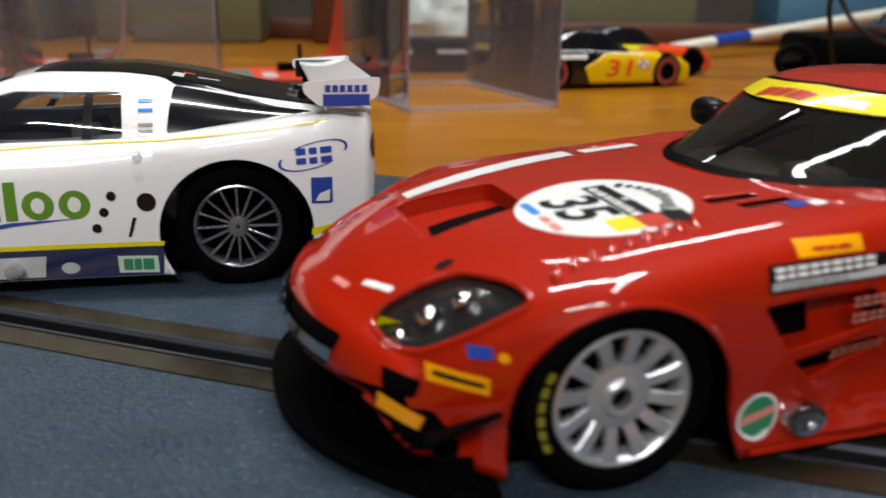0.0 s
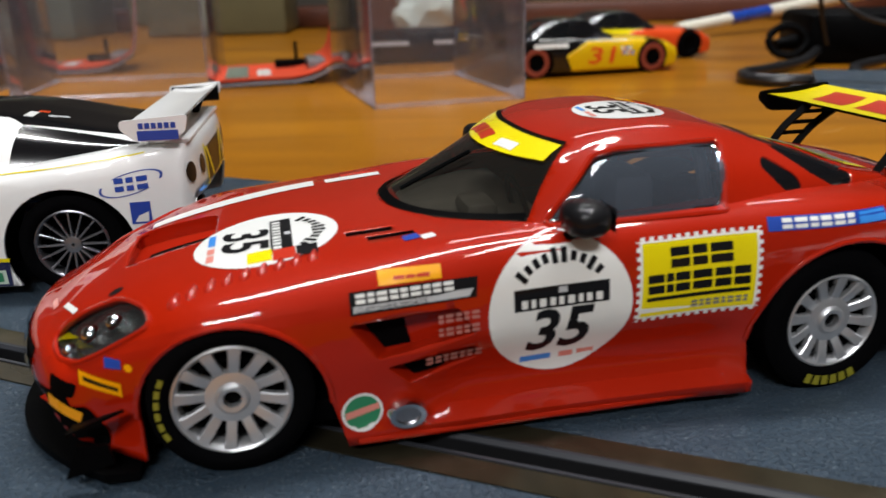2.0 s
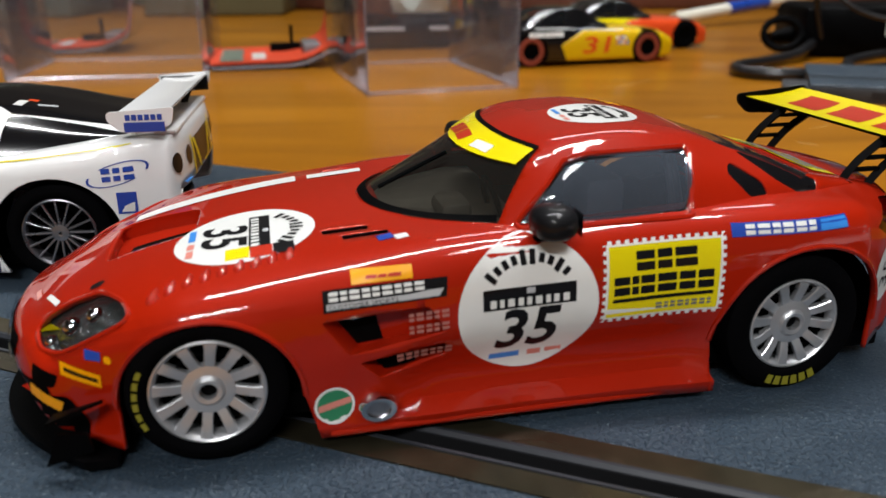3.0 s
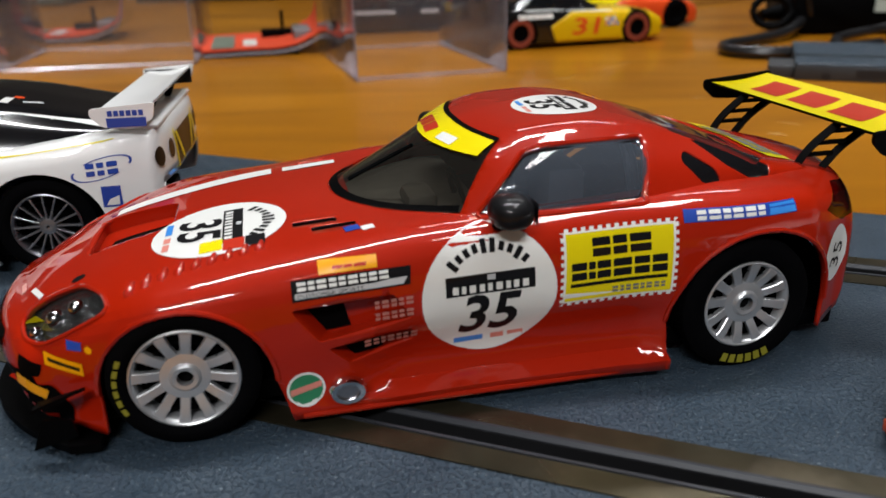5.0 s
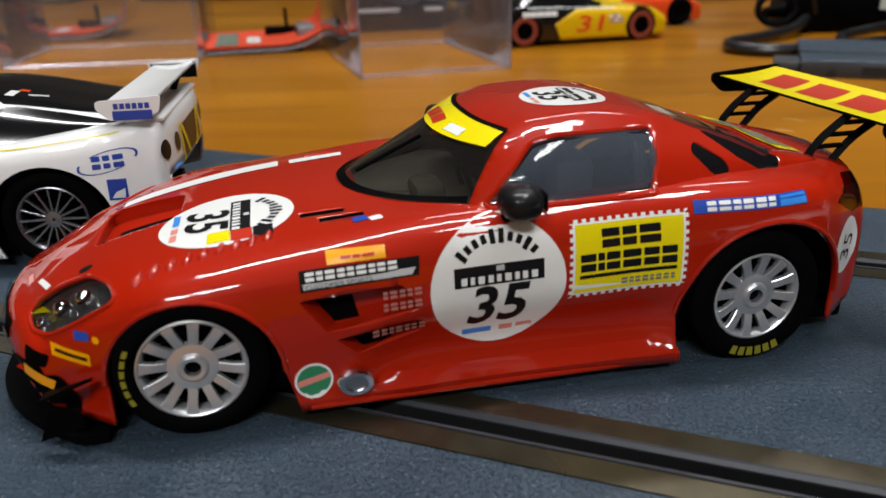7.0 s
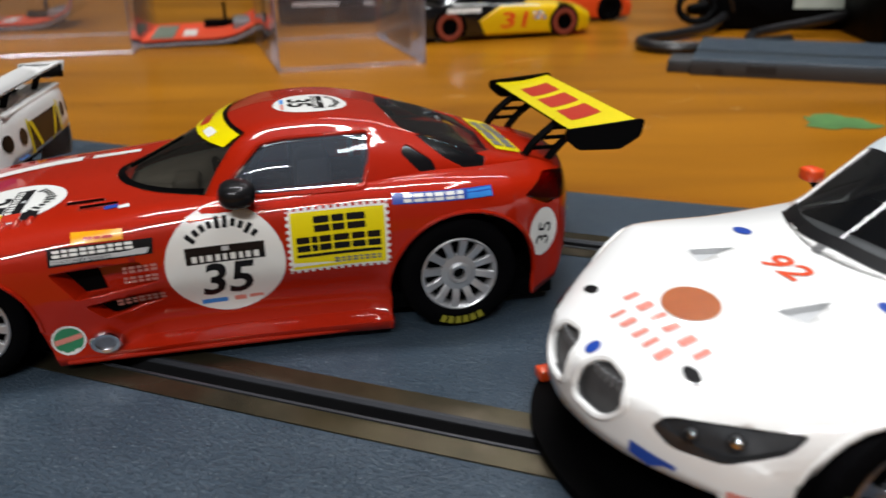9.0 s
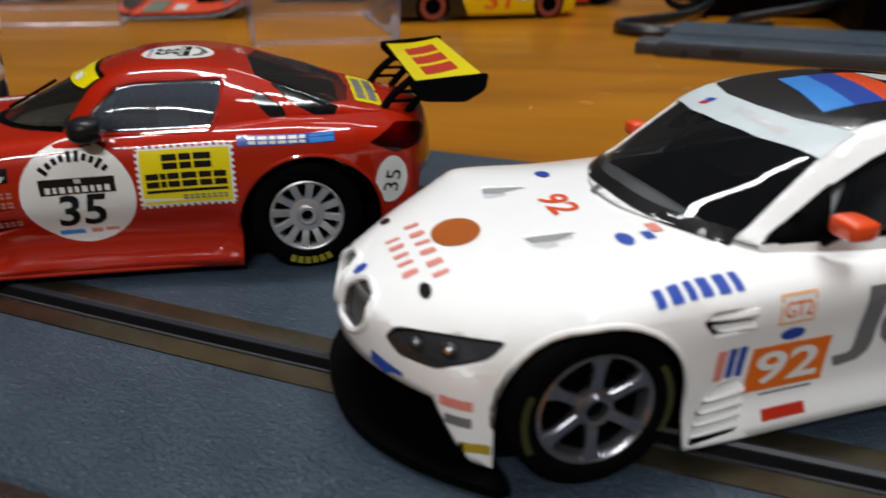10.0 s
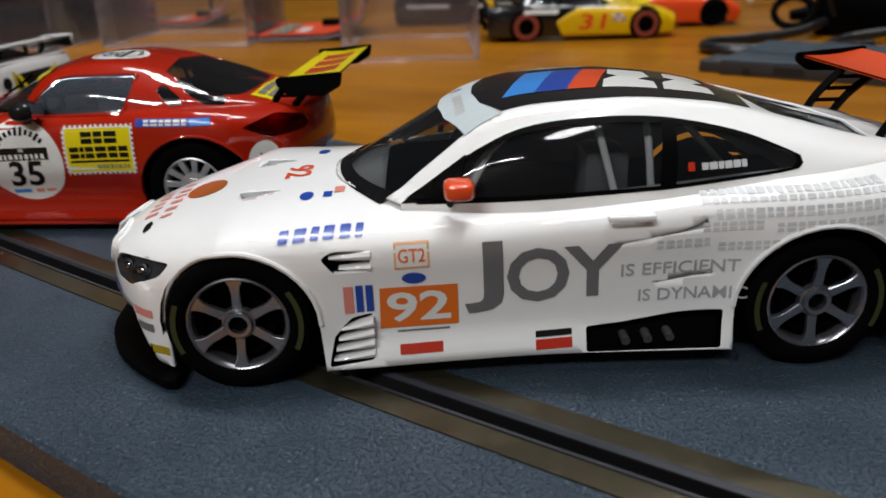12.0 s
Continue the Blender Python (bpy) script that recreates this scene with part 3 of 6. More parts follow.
    def pane(self, name, piece, material, sink=0.25, label=""):
        piece.normal_update()
        for v in piece.verts:
            v.co -= v.normal * sink
        return self.add(name, piece, material, label)


def seq(a, b, n):
    return [a + (b - a) * i / n for i in range(n + 1)]


# ---- the red car ----
def block(cx, cy, w, h):
    return [(cx - w / 2, cy - h / 2), (cx + w / 2, cy - h / 2), (cx + w / 2, cy + h / 2), (cx - w / 2, cy + h / 2)]


def moved(polys, x, y, turn=0.0, shear=0.0):
    c, s = math.cos(radians(turn)), math.sin(radians(turn))
    return [[(x + (a + shear * b) * c - b * s, y + (a + shear * b) * s + b * c) for a, b in p] for p in polys]


def stamp_edge(x0, x1, z0, z1, n, m, tooth, lean=0.0):
    """A rectangle with a toothed edge like a postage stamp."""
    pts = []
    for i in range(n):
        for f, o in ((0.0, 0), (0.5, 0), (0.5, tooth), (1.0, tooth)):
            pts.append((x0 + (x1 - x0) * (i + f) / n, z0 + o))
    for i in range(m):
        for f, o in ((0.0, 0), (0.5, 0), (0.5, tooth), (1.0, tooth)):
            pts.append((x1 - o, z0 + (z1 - z0) * (i + f) / m))
    for i in range(n):
        for f, o in ((0.0, 0), (0.5, 0), (0.5, tooth), (1.0, tooth)):
            pts.append((x1 - (x1 - x0) * (i + f) / n, z1 - o))
    for i in range(m):
        for f, o in ((0.0, 0), (0.5, 0), (0.5, tooth), (1.0, tooth)):
            pts.append((x0 + o, z1 - (z1 - z0) * (i + f) / m))
    out = []
    for p in pts:
        q = (p[0], p[1] + lean * (p[0] - x0))
        if not out or abs(q[0] - out[-1][0]) + abs(q[1] - out[-1][1]) > 1e-6:
            out.append(q)
    return out


def rear_wing(car, x0, x1, z, tilt, half_span, top_mat, base_x, base_z, strut_y, plate_drop, under=None, holes=True, plate_mat=None):
    """A rear wing on two braced struts, with end plates."""
    e = part("rear_wing", shrink(wing_blade(x0, x1, z, tilt, half_span)), under or BLACK, car.root)
    top = bmesh.new()
    n = 8
    rows = []
    for i in range(n + 1):
        u = i / n
        x = x0 + (x1 - x0) * u
        zz = z + tilt * u - 1.0 * math.sin(math.pi * u) * 0.5 + 0.42
        rows.append([top.verts.new((x, y, zz)) for y in (-half_span + 0.3, half_span - 0.3)])
    for a, b in zip(rows, rows[1:]):
        top.faces.new((a[0], b[0], b[1], a[1]))
    bmesh.ops.recalc_face_normals(top, faces=top.faces)
    if top.faces[0].normal.z < 0:
        bmesh.ops.reverse_faces(top, faces=top.faces)
    part("wing_top_panel", shrink(top), top_mat, e)
    for s in (-1, 1):
        poly = rounded([(x0 - 1.5, z + 0.9), (x1 + 1.0, z + tilt + 0.9), (x1 + 0.4, z + tilt - plate_drop * 0.7), (x1 - 3.5, z - plate_drop), (x0 + 1, z - plate_drop * 0.9), (x0 - 1.5, z - 0.8)], 0.8)
        bm = bmesh.new()
        a = [bm.verts.new((p[0], s * half_span - 0.35, p[1])) for p in poly]
        b = [bm.verts.new((p[0], s * half_span + 0.35, p[1])) for p in poly]
        bm.faces.new(a)
        bm.faces.new(b[::-1])
        for i in range(len(poly)):
            bm.faces.new((a[i], b[i], b[i - 1], a[i - 1]))
        bmesh.ops.recalc_face_normals(bm, faces=bm.faces)
        part("end_plate", shrink(bm), plate_mat or BLACK, e)
        xm = x0 + (x1 - x0) * 0.42
        pts = [((base_x - 1.5, base_z), (xm - 4.0, z - 0.2)), ((base_x + 3.5, base_z - 0.8), (xm + 4.0, z + 0.1))]
        for (ax, az), (bx, bz) in pts:
            line = spline([(ax, s * strut_y, az), (ax + (bx - ax) * 0.35 + 0.2, s * strut_y, az + (bz - az) * 0.5), (bx, s * strut_y, bz)], 5)
            part("strut", shrink(tube(line, 0.85, 4)), BLACK, e)
        if holes:
            for u in (0.3, 0.55, 0.8):
                xa = pts[0][0][0] + (pts[0][1][0] - pts[0][0][0]) * u ** 1.4
                xb = pts[1][0][0] + (pts[1][1][0] - pts[1][0][0]) * u ** 1.4
                zz = base_z + (z - base_z) * u
                part("brace", shrink(box(xa, xb, s * strut_y - 0.45, s * strut_y + 0.45, zz - 0.3, zz + 0.3)), BLACK, e)
    return e


def wing_blade(x0, x1, z, tilt, half_span):
    bm = bmesh.new()
    n = 10
    rings = []
    for y in (-half_span, half_span):
        up, dn = [], []
        for i in range(n + 1):
            u = i / n
            x = x0 + (x1 - x0) * u
            c = z + tilt * u - 0.5 * math.sin(math.pi * u)
            th = 0.35 * math.sqrt(max(0.02, 1 - (2 * u - 1) ** 2))
            up.append((x, y, c + th))
            dn.append((x, y, c - th))
        rings.append([bm.verts.new(p) for p in up + dn[::-1]])
    a, b = rings
    for i in range(len(a)):
        bm.faces.new((a[i - 1], a[i], b[i], b[i - 1]))
    bm.faces.new(a)
    bm.faces.new(b[::-1])
    bmesh.ops.recalc_face_normals(bm, faces=bm.faces)
    return bm


def door_mirror(car, x, y, z, material, arm_to, w=5.2, h=4.4, d=3.4, label=""):
    e = bmesh.new()
    bmesh.ops.create_uvsphere(e, u_segments=20, v_segments=12, radius=1.0)
    for v in e.verts:
        c = v.co.copy()
        k = 0.5 if material is ORANGE_RED else 0.8
        v.co = (x + math.copysign(abs(c.x) ** k, c.x) * d / 2, y + math.copysign(abs(c.y) ** k, c.y) * w / 2, z + math.copysign(abs(c.z) ** k, c.z) * h / 2)
    mm = car.add("door_mirror", e, material, label)
    part("mirror_arm", shrink(tube(spline([(x, y, z - h * 0.3), ((x + arm_to[0]) / 2, (y + arm_to[1]) / 2, z - h * 0.62), arm_to], 5), 0.6)), BLACK, mm)
    face = bmesh.new()
    face.faces.new([face.verts.new(p) for p in ((x + d / 2 + 0.02, y - w * 0.36, z - h * 0.34), (x + d / 2 + 0.02, y + w * 0.36, z - h * 0.34), (x + d / 2 + 0.02, y + w * 0.36, z + h * 0.34), (x + d / 2 + 0.02, y - w * 0.36, z + h * 0.34))])
    part("mirror_glass", shrink(face), CHROME, mm)
    return mm


def splitter(car, x0, x1, wy, z0, z1, sweep, material=None):
    """A flat lip round the nose."""
    poly = []
    for i in range(25):
        y = -wy + 2 * wy * i / 24
        poly.append((x0 + sweep * abs(y / wy) ** 2.4, y))
    poly += [(x1, wy), (x1, -wy)]
    bm = bmesh.new()
    a = [bm.verts.new((p[0], p[1], z0)) for p in poly]
    b = [bm.verts.new((p[0], p[1], z1)) for p in poly]
    bm.faces.new(a)
    bm.faces.new(b[::-1])
    for i in range(len(poly)):
        bm.faces.new((a[i], b[i], b[i - 1], a[i - 1]))
    bmesh.ops.recalc_face_normals(bm, faces=bm.faces)
    return car.add("front_splitter", bm, material or GLOSS_BLACK)


def lamp(car, name, body, poly, axis, side, deep, lens_mat, inner_mat, depth, bulbs, way):
    """A lamp let into the skin: a recess, round reflectors and a clear cover."""
    piece = cut(body, poly, axis, side, True, deep)
    cover = piece.copy()
    pk = car.pocket(name, piece, depth, inner_mat, way)
    cover.normal_update()
    part("cover", shrink(cover), lens_mat, pk)
    for (x, y, z, r) in bulbs:
        bm = bmesh.new()
        bmesh.ops.create_uvsphere(bm, u_segments=16, v_segments=10, radius=r)
        bmesh.ops.translate(bm, verts=bm.verts, vec=(x, y, z))
        part("reflector", shrink(bm), CHROME, pk)
    return pk


def cage(car, rods, material):
    for line in rods:
        car.add("roll_bar", tube(line, 0.6, 8), material)


def red_car(m):
    W = curve((-70, 22.5), (-64, 26), (-54, 29.3), (-42, 30.6), (-26, 29.4), (0, 28.4), (20, 28.8), (42, 30.9), (58, 28.8), (71, 23.0))
    ZL = curve((-70, 4.5), (-58, 2.2), (-25, 1.9), (30, 1.9), (56, 3.4), (71, 6))
    ZS = curve((-70, 13.5), (-62, 17.6), (-50, 21.6), (-40, 23), (-25, 24.6), (-8, 26.6), (10, 27.4), (25, 28.0), (40, 28.6), (50, 28.0), (58, 26.8), (71, 24.0))
    ZC = curve((-70, 15.0), (-62, 19.6), (-50, 23.2), (-30, 26.0), (-5, 27.2), (20, 28), (40, 29.2), (50, 28.8), (60, 28.2), (71, 26.4))
    HOLLOW = curve((-27, 0.25), (-21, 0.5), (-11, 2.2), (24, 2.2), (32, 0.6), (36, 0.0))

    def half(x):
        w, a, b, c = W(x), ZL(x), ZS(x), ZC(x)
        h = HOLLOW(x)
        return [(w + 0.4 * h, a), (w + 0.45 * h, a + 1.3), (w + 0.3 * h, a + 2.0), (w - 0.9 * h, a + 2.0 + 0.4 * h), (w - 1.25 * h, a + 0.27 * (b - a)), (w - 0.55 * h, a + 0.42 * (b - a)), (w - 0.1, a + 0.56 * (b - a)), (w - 0.6, a + 0.84 * (b - a)), (w - 3.4, b), (w * 0.55, b + (c - b) * 0.8), (0, c)]
    body = loft(seq(-68, 68, 110), half, 34, bend=lambda x, y: 11.0 * (y / 28) ** 2 * max(0, min(1, (-44 - x) / 24)) - 8.0 * (y / 26) ** 2 * max(0, min(1, (x - 52) / 17)), nose=(3.2, 10), tail=(2.5, 16))
    ZB = curve((-20, 25.3), (0, 26.4), (30, 27.0), (60, 27.2))
    ZT = curve((-20, 26.0), (-8, 31.9), (2, 36.5), (10, 38.4), (19, 38.9), (28, 37.9), (36, 35.6), (44, 33.0), (50, 30.6), (60, 28.0))
    WB = curve((-20, 22), (0, 24.4), (25, 25.2), (44, 22.6), (60, 16))
    WR = curve((-20, 21.8), (-8, 20.8), (2, 18.8), (9, 17.5), (14, 17.2), (30, 16.8), (46, 18.4), (60, 14))

    def half_cabin(x):
        wb, wr, a, b = WB(x), WR(x), ZB(x), ZT(x)
        return [(wb + 0.2, a - 3), (wb - 0.4, a + 0.2), ((wb + wr) / 2 + 0.9, a + 0.52 * (b - a)), (wr + 0.6, a + 0.83 * (b - a)), (wr - 2.4, a + 0.955 * (b - a)), (wr * 0.45, b - 0.05), (0, b + 0.25)]
    cabin = loft(seq(-19, 59, 64), half_cabin, 30, bend=lambda x, y: 13.0 * (y / 20) ** 2 * max(0, min(1, (12 - x) / 28)))
    car = Car("toy_race_car", m, "glossy red toy race car with yellow rear wing, on track", body, cabin)
    for x, r, zc in ((-41.6, 11.7, 8.6), (43.0, 14.0, 9.3)):
        cut(body, disc(x, zc, r, n=40), "y")
    cut(body, [(-53.2, -2), (-27.0, -2), (-29.9, 8.6), (-53.2, 8.6)], "y")
    cut(body, [(29.2, -2), (56.8, -2), (56.8, 9.3), (29.2, 9.3)], "y")
    cut(body, rounded([(-16, -7), (-12.5, -14.5), (-4, -20), (10, -21.5), (40, -20), (50, -15), (50, 15), (40, 20), (10, 21.5), (-4, 20), (-12.5, 14.5), (-16, 7)], 2), "z", deep=(20, 60))
    ARCH_IN = 23
    for x, r in ((-41.6, 12.2), (43.0, 14.8)):
        for s in (-1, 1):
            bm = bmesh.new()
            prev = None
            for q in range(17):
                a = radians(-8 + 196 * q / 16)
                p = (x + r * math.cos(a), 8.6 + r * math.sin(a))
                row = [bm.verts.new((p[0], s * y, p[1])) for y in (13, ARCH_IN, 26.8)]
                if prev:
                    bm.faces.new((prev[0], row[0], row[1], prev[1]))
                    bm.faces.new((prev[1], row[1], row[2], prev[2]))
                prev = row
            car.add("wheel_well", bm, BLACK)
    LAMP_OUTLINE = [(-64.2, 15.6), (-63.0, 14.4), (-60.6, 14.5), (-57.4, 16.2), (-53.4, 18.5), (-50.4, 20.3), (-51.2, 21.2), (-55.0, 20.8), (-59.6, 19.0), (-63.0, 17.0)]
    # side gills: two recesses with a fin between them
    for side in (-1, 1):
        dp = (-60, -20) if side < 0 else (20, 60)
        car.pocket("upper_gill", cut(body, rounded([(-27.2, 18.6), (-13, 19.2), (-10.5, 15.2), (-23.6, 13.4)], 0.6), "y", side, True, dp), 2.9, RED, (0.5, -side, 0), "", False)
        car.pocket("lower_gill", cut(body, rounded([(-22.6, 12.2), (-10.5, 13.3), (-10.3, 11.0), (-19.6, 9.2)], 0.6), "y", side, True, dp), 2.7, RED, (0.5, -side, 0), "", False)
        # Flat black sheets added inside the gills, in place of their deep shade.
        bm = bmesh.new()
        bm.faces.new([bm.verts.new((x, side * 26.4, z)) for x, z in ((-26.6, 18.4), (-20, 18.7), (-19, 14.2), (-23.4, 13.7))])
        car.add("gill_dark_sheet", bm, BLACK)
        bm = bmesh.new()
        bm.faces.new([bm.verts.new((x, side * 26.3, z)) for x, z in ((-22.4, 12.0), (-15, 12.6), (-14.5, 10.2), (-19.6, 9.4))])
        car.add("gill_dark_sheet", bm, BLACK)
        lamp(car, "headlight", body, rounded(LAMP_OUTLINE, 1.4), "y", side, (-60, -12) if side < 0 else (12, 60), LENS, LAMP_BOWL, 1.9,
             [car.dot(-58.8, 16.9, side, 1.35, 2.0), car.dot(-55.6, 18.7, side, 1.2, 1.9), car.dot(-61.8, 15.0, side, 0.9, 1.2)], (0.6, -side, 0))
        car.bead("headlight_trim", rounded(LAMP_OUTLINE, 1.4), "y", side, 0.35, RED)
        lamp(car, "tail_light", body, rounded([(54.5, 24.6), (60.5, 26.6), (68, 25.2), (67, 22.2), (60, 21.6)], 0.7), "y", side, (-60, -15) if side < 0 else (15, 60), glass("red_lens", (0.5, 0.02, 0.02)) if side < 0 else bpy.data.materials["red_lens"], RED_DECAL, 0.8, [], (0, -side, 0))
    car.add("nose_core", box(-59, -49, -17, 17, 7, 18, 1.0), BLACK)
    # bonnet duct and vents
    car.pocket("bonnet_duct", cut(body, rounded([(-56, -8.0), (-43.5, -6.0), (-43.5, 6.0), (-56, 8.0)], 1.2), "z", 0, True, (15, 40)), 2.2, RED, (0, 0, -1))
    # Black strip over the near part of the duct floor; the rest stays red.
    car.mark("duct_dark_strip", [[(-54.8, -7.3), (-44.0, -5.6), (-44.0, 1.5), (-54.0, 0.5)]], BLACK, "z", 1, 1.5, -1.9)
    for s in (-1, 1):
        for k in (0, 1):
            car.pocket("bonnet_vent", cut(body, block(-22.4 + 2.6 * k, s * (15.5 + 2.6 * k), 6.4, 1.3), "z", 0, True, (15, 40)), 0.9, BLACK, (0, 0, -1))
    win = rounded([(0.2, 27.2), (4.4, 31.8), (8.0, 35.3), (12, 36.0), (28.0, 36.0), (25.8, 27.9)], 1.0)
    for side in (-1, 1):
        piece = cut(cabin, win, "y", side, True, deep=(-60, -13) if side < 0 else (13, 60))
        car.pane("side_window", piece, SHEEN_PANE, label="clear side window with a painted pale reflection")
        car.pane("quarter_window", cut(cabin, rounded([(32.8, 32.6), (34.2, 33.8), (38.6, 31.0), (39.4, 29.0), (36.2, 29.0)], 0.9), "y", side, True, deep=(-60, -10) if side < 0 else (10, 60)), GLOSS_BLACK)
    base_arc = lambda k, w, x0, dx: [(x0 + dx * abs(t) ** 2.2, w * t) for t in seq(-1, 1, k)]
    top_arc = lambda k, w, x0, dx: [(x0 + dx * t * t, w * t) for t in seq(-1, 1, k)]
    screen = cut(cabin, base_arc(16, 21.4, -18.4, 16.6) + top_arc(10, 15.8, 2.6, 3.2)[::-1], "z", 0, True, deep=(20, 60))
    car.pane("windscreen", screen, SCREEN, label="smoked clear windscreen with black surround")
    rear = cut(cabin, rounded([(33.6, -15.4), (31.6, 0), (33.6, 15.4), (46.5, 20.4), (51.4, 15), (52.6, 0), (51.4, -15), (46.5, -20.4)], 1.2), "z", 0, True, deep=(20, 60))
    car.pane("rear_window", rear, SMOKED)
    for side in (-1, 1):
        corner = cut(cabin, [(36.4, 34.6), (39.4, 34.0), (45.2, 31.8), (49.4, 30.0), (48.6, 28.4), (45.4, 28.5), (41.0, 31.0)], "y", side, True, deep=(-60, -10) if side < 0 else (10, 60))
        if corner.faces:
            car.pane("rear_window_corner", corner, GLOSS_BLACK, 0.1)
    car.bead("window_frame", win, "y", -1, 0.42, RED)
    inner = [(p[0] + (14 - p[0]) * 0.045, p[1] + (31.8 - p[1]) * 0.11) for p in win]
    car.bead("window_edge", inner, "y", -1, 0.22, CHROME, True, -0.25)
    car.bead("window_frame", win, "y", 1, 0.42, RED)
    for x, r, zc in ((-41.6, 11.9, 8.6), (43.0, 14.2, 9.3)):
        for far in (-1, 1):
            car.bead("arch_lip", [(x + r * math.cos(radians(a)), zc + r * math.sin(radians(a))) for a in range(0, 181, 10)], "y", far, 0.4, RED, False)
    # black masks round the screens, yellow sun strip
    car.mark("screen_mask", [base_arc(20, 21.2, -18.7, 16.8) + base_arc(20, 20.6, -17.3, 15.8)[::-1]], BLACK, "z", 1, 1.5, 0.14)
    car.mark("screen_mask", [top_arc(14, 15.9, 1.9, 3.2) + top_arc(14, 15.7, 2.8, 3.2)[::-1]], BLACK, "z", 1, 1.2, 0.15)
    strip_ = car.mark("sun_strip", [top_arc(14, 16.6, -3.2, 5.4) + top_arc(14, 15.8, 1.9, 3.2)[::-1]], YELLOW, "z", 1, 1.5, 0.17, "bright yellow sun strip with red blocks")
    car.blocks("red_block", 11.5, 2.2, 3, -0.9, 3.6, -96, RED_DECAL, "z", 1, 0.22, strip_, 0.3)
    car.mark("pale_block", moved([block(0, 0, 5, 1.6)], -0.4, -7.6, -75), DECAL_WHITE, "z", 1, 1.5, 0.22, parent=strip_)
    car.add("wiper", tube(spline([(-15.8, -3, 28.6), (-10, -4.2, 31.7), (-5.5, -5.6, 34.2)], 5), 0.35, 6), BLACK)
    # number roundels
    def roundel(x, z, r, axis, far, turn, lean=0.0):
        d = car.mark("number_roundel", [disc(x, z, r, n=44)], DECAL_WHITE, axis, far, 1.8, 0.10, "white number roundel with black 35")
        def at(px, pz):
            c, s = math.cos(radians(turn)), math.sin(radians(turn))
            return x + px * c - pz * s, z + px * s + pz * c
        k = r / 10.0
        car.mark("band", moved([block(0, 0, 13.2 * k, 3.0 * k)], *at(0.1 * k, 2.0 * k), turn), DECAL_BLACK, axis, far, 1.8, 0.16, parent=d)
        car.blocks("band_block", 11.8 * k, 1.15 * k, 9, *at(0.1 * k, 1.4 * k), turn, DECAL_WHITE, axis, far, 0.21, d, fill=0.6)
        car.mark("small_mark", moved([block(0, 0, 1.2 * k, 0.8 * k)], *at(0.2 * k, 2.9 * k), turn), PALE_GREY, axis, far, 1.8, 0.21, parent=d)
        car.mark("number", place2d(words("35", 8.8 * k, 8.4 * k, 0.2 * k), *at(0.1 * k, -2.9 * k), turn, 0.2), DECAL_BLACK, axis, far, 1.8, 0.16, parent=d)
        for q in range(10):
            a = 142 - 104 * (q + 0.5) / 10
            px, pz = 7.3 * k * math.cos(radians(a)), 7.3 * k * math.sin(radians(a))
            car.blocks("arched_block", 0.9 * k, (1.9 if q in (0, 4, 5, 8) else 1.25) * k, 1, *at(px, pz), turn + a - 90, DECAL_BLACK, axis, far, 0.16, d, 0.0, 2.0)
        for px, w, mm in ((-3.0, 4.4, LIGHT_BLUE), (1.4, 2.0, PALE_RED), (4.2, 2.4, PALE_RED)):
            car.mark("small_mark", moved([block(0, 0, w * k, 1.0 * k)], *at(px * k, -7.6 * k), turn), mm, axis, far, 1.8, 0.16, parent=d)
        return d
    roundel(0.9, 17.2, 10.0, "y", -1, 1.5)
    d = roundel(-36.2, -11.2, 9.9, "z", 1, -90)
    car.mark("flag_red", moved([block(0, 0, 3.4, 3.0)], -34.0, -18.6, -90), RED_DECAL, "z", 1, 1.5, 0.17, parent=d)
    car.mark("flag_yellow", moved([block(0, 0, 3.4, 3.2)], -37.2, -18.2, -90), YELLOW, "z", 1, 1.5, 0.17, parent=d)
    car.mark("flag_black", moved([block(0, 0, 3.2, 2.8)], -31.0, -18.4, -90), DECAL_BLACK, "z", 1, 1.5, 0.17, parent=d)
    roundel(18.4, -4.6, 7.0, "z", 1, -90)
    d = car.mark("rear_roundel", [disc(58.9, 16.5, 3.4, 4.7)], DECAL_WHITE, "y", -1, 1.2, 0.10)
    car.mark("number", place2d(words("35", 4.6, 4.2), 59.0, 16.2, 75), DECAL_BLACK, "y", -1, 1.2, 0.16, parent=d)
    # side panels
    d = car.mark("stamp_panel", [stamp_edge(11.4, 29.2, 13.9, 25.6, 14, 10, 0.45, 0.035)], DECAL_WHITE, "y", -1, 2.0, 0.10, "yellow stamp-shaped panel with a white toothed edge")
    car.mark("panel_field", [[(12.2, 14.7), (28.4, 15.3), (28.4, 25.4), (12.2, 24.9)]], YELLOW, "y", -1, 2.0, 0.15, parent=d)
    car.blocks("panel_block", 9.4, 2.7, 3, 20.6, 23.0, 2, DECAL_BLACK, lift=0.2, parent=d, rows=2, slit=0.26, fill=0.86)
    car.blocks("panel_block", 15.0, 2.7, 6, 20.3, 19.6, 2, DECAL_BLACK, lift=0.2, parent=d, wide=[1.0, 0.45, 0.9, 1.2, 1.0, 1.0], rows=2, slit=0.26, fill=0.86)
    car.mark("panel_line", moved([block(0, 0, 14.8, 0.55)], 20.3, 17.5, 2), DECAL_BLACK, "y", -1, 2.0, 0.20, parent=d)
    car.blocks("panel_block", 8.4, 0.9, 8, 23.4, 16.3, 2, GREY_DECAL, lift=0.2, parent=d, rows=2, slit=0.36, fill=0.7)
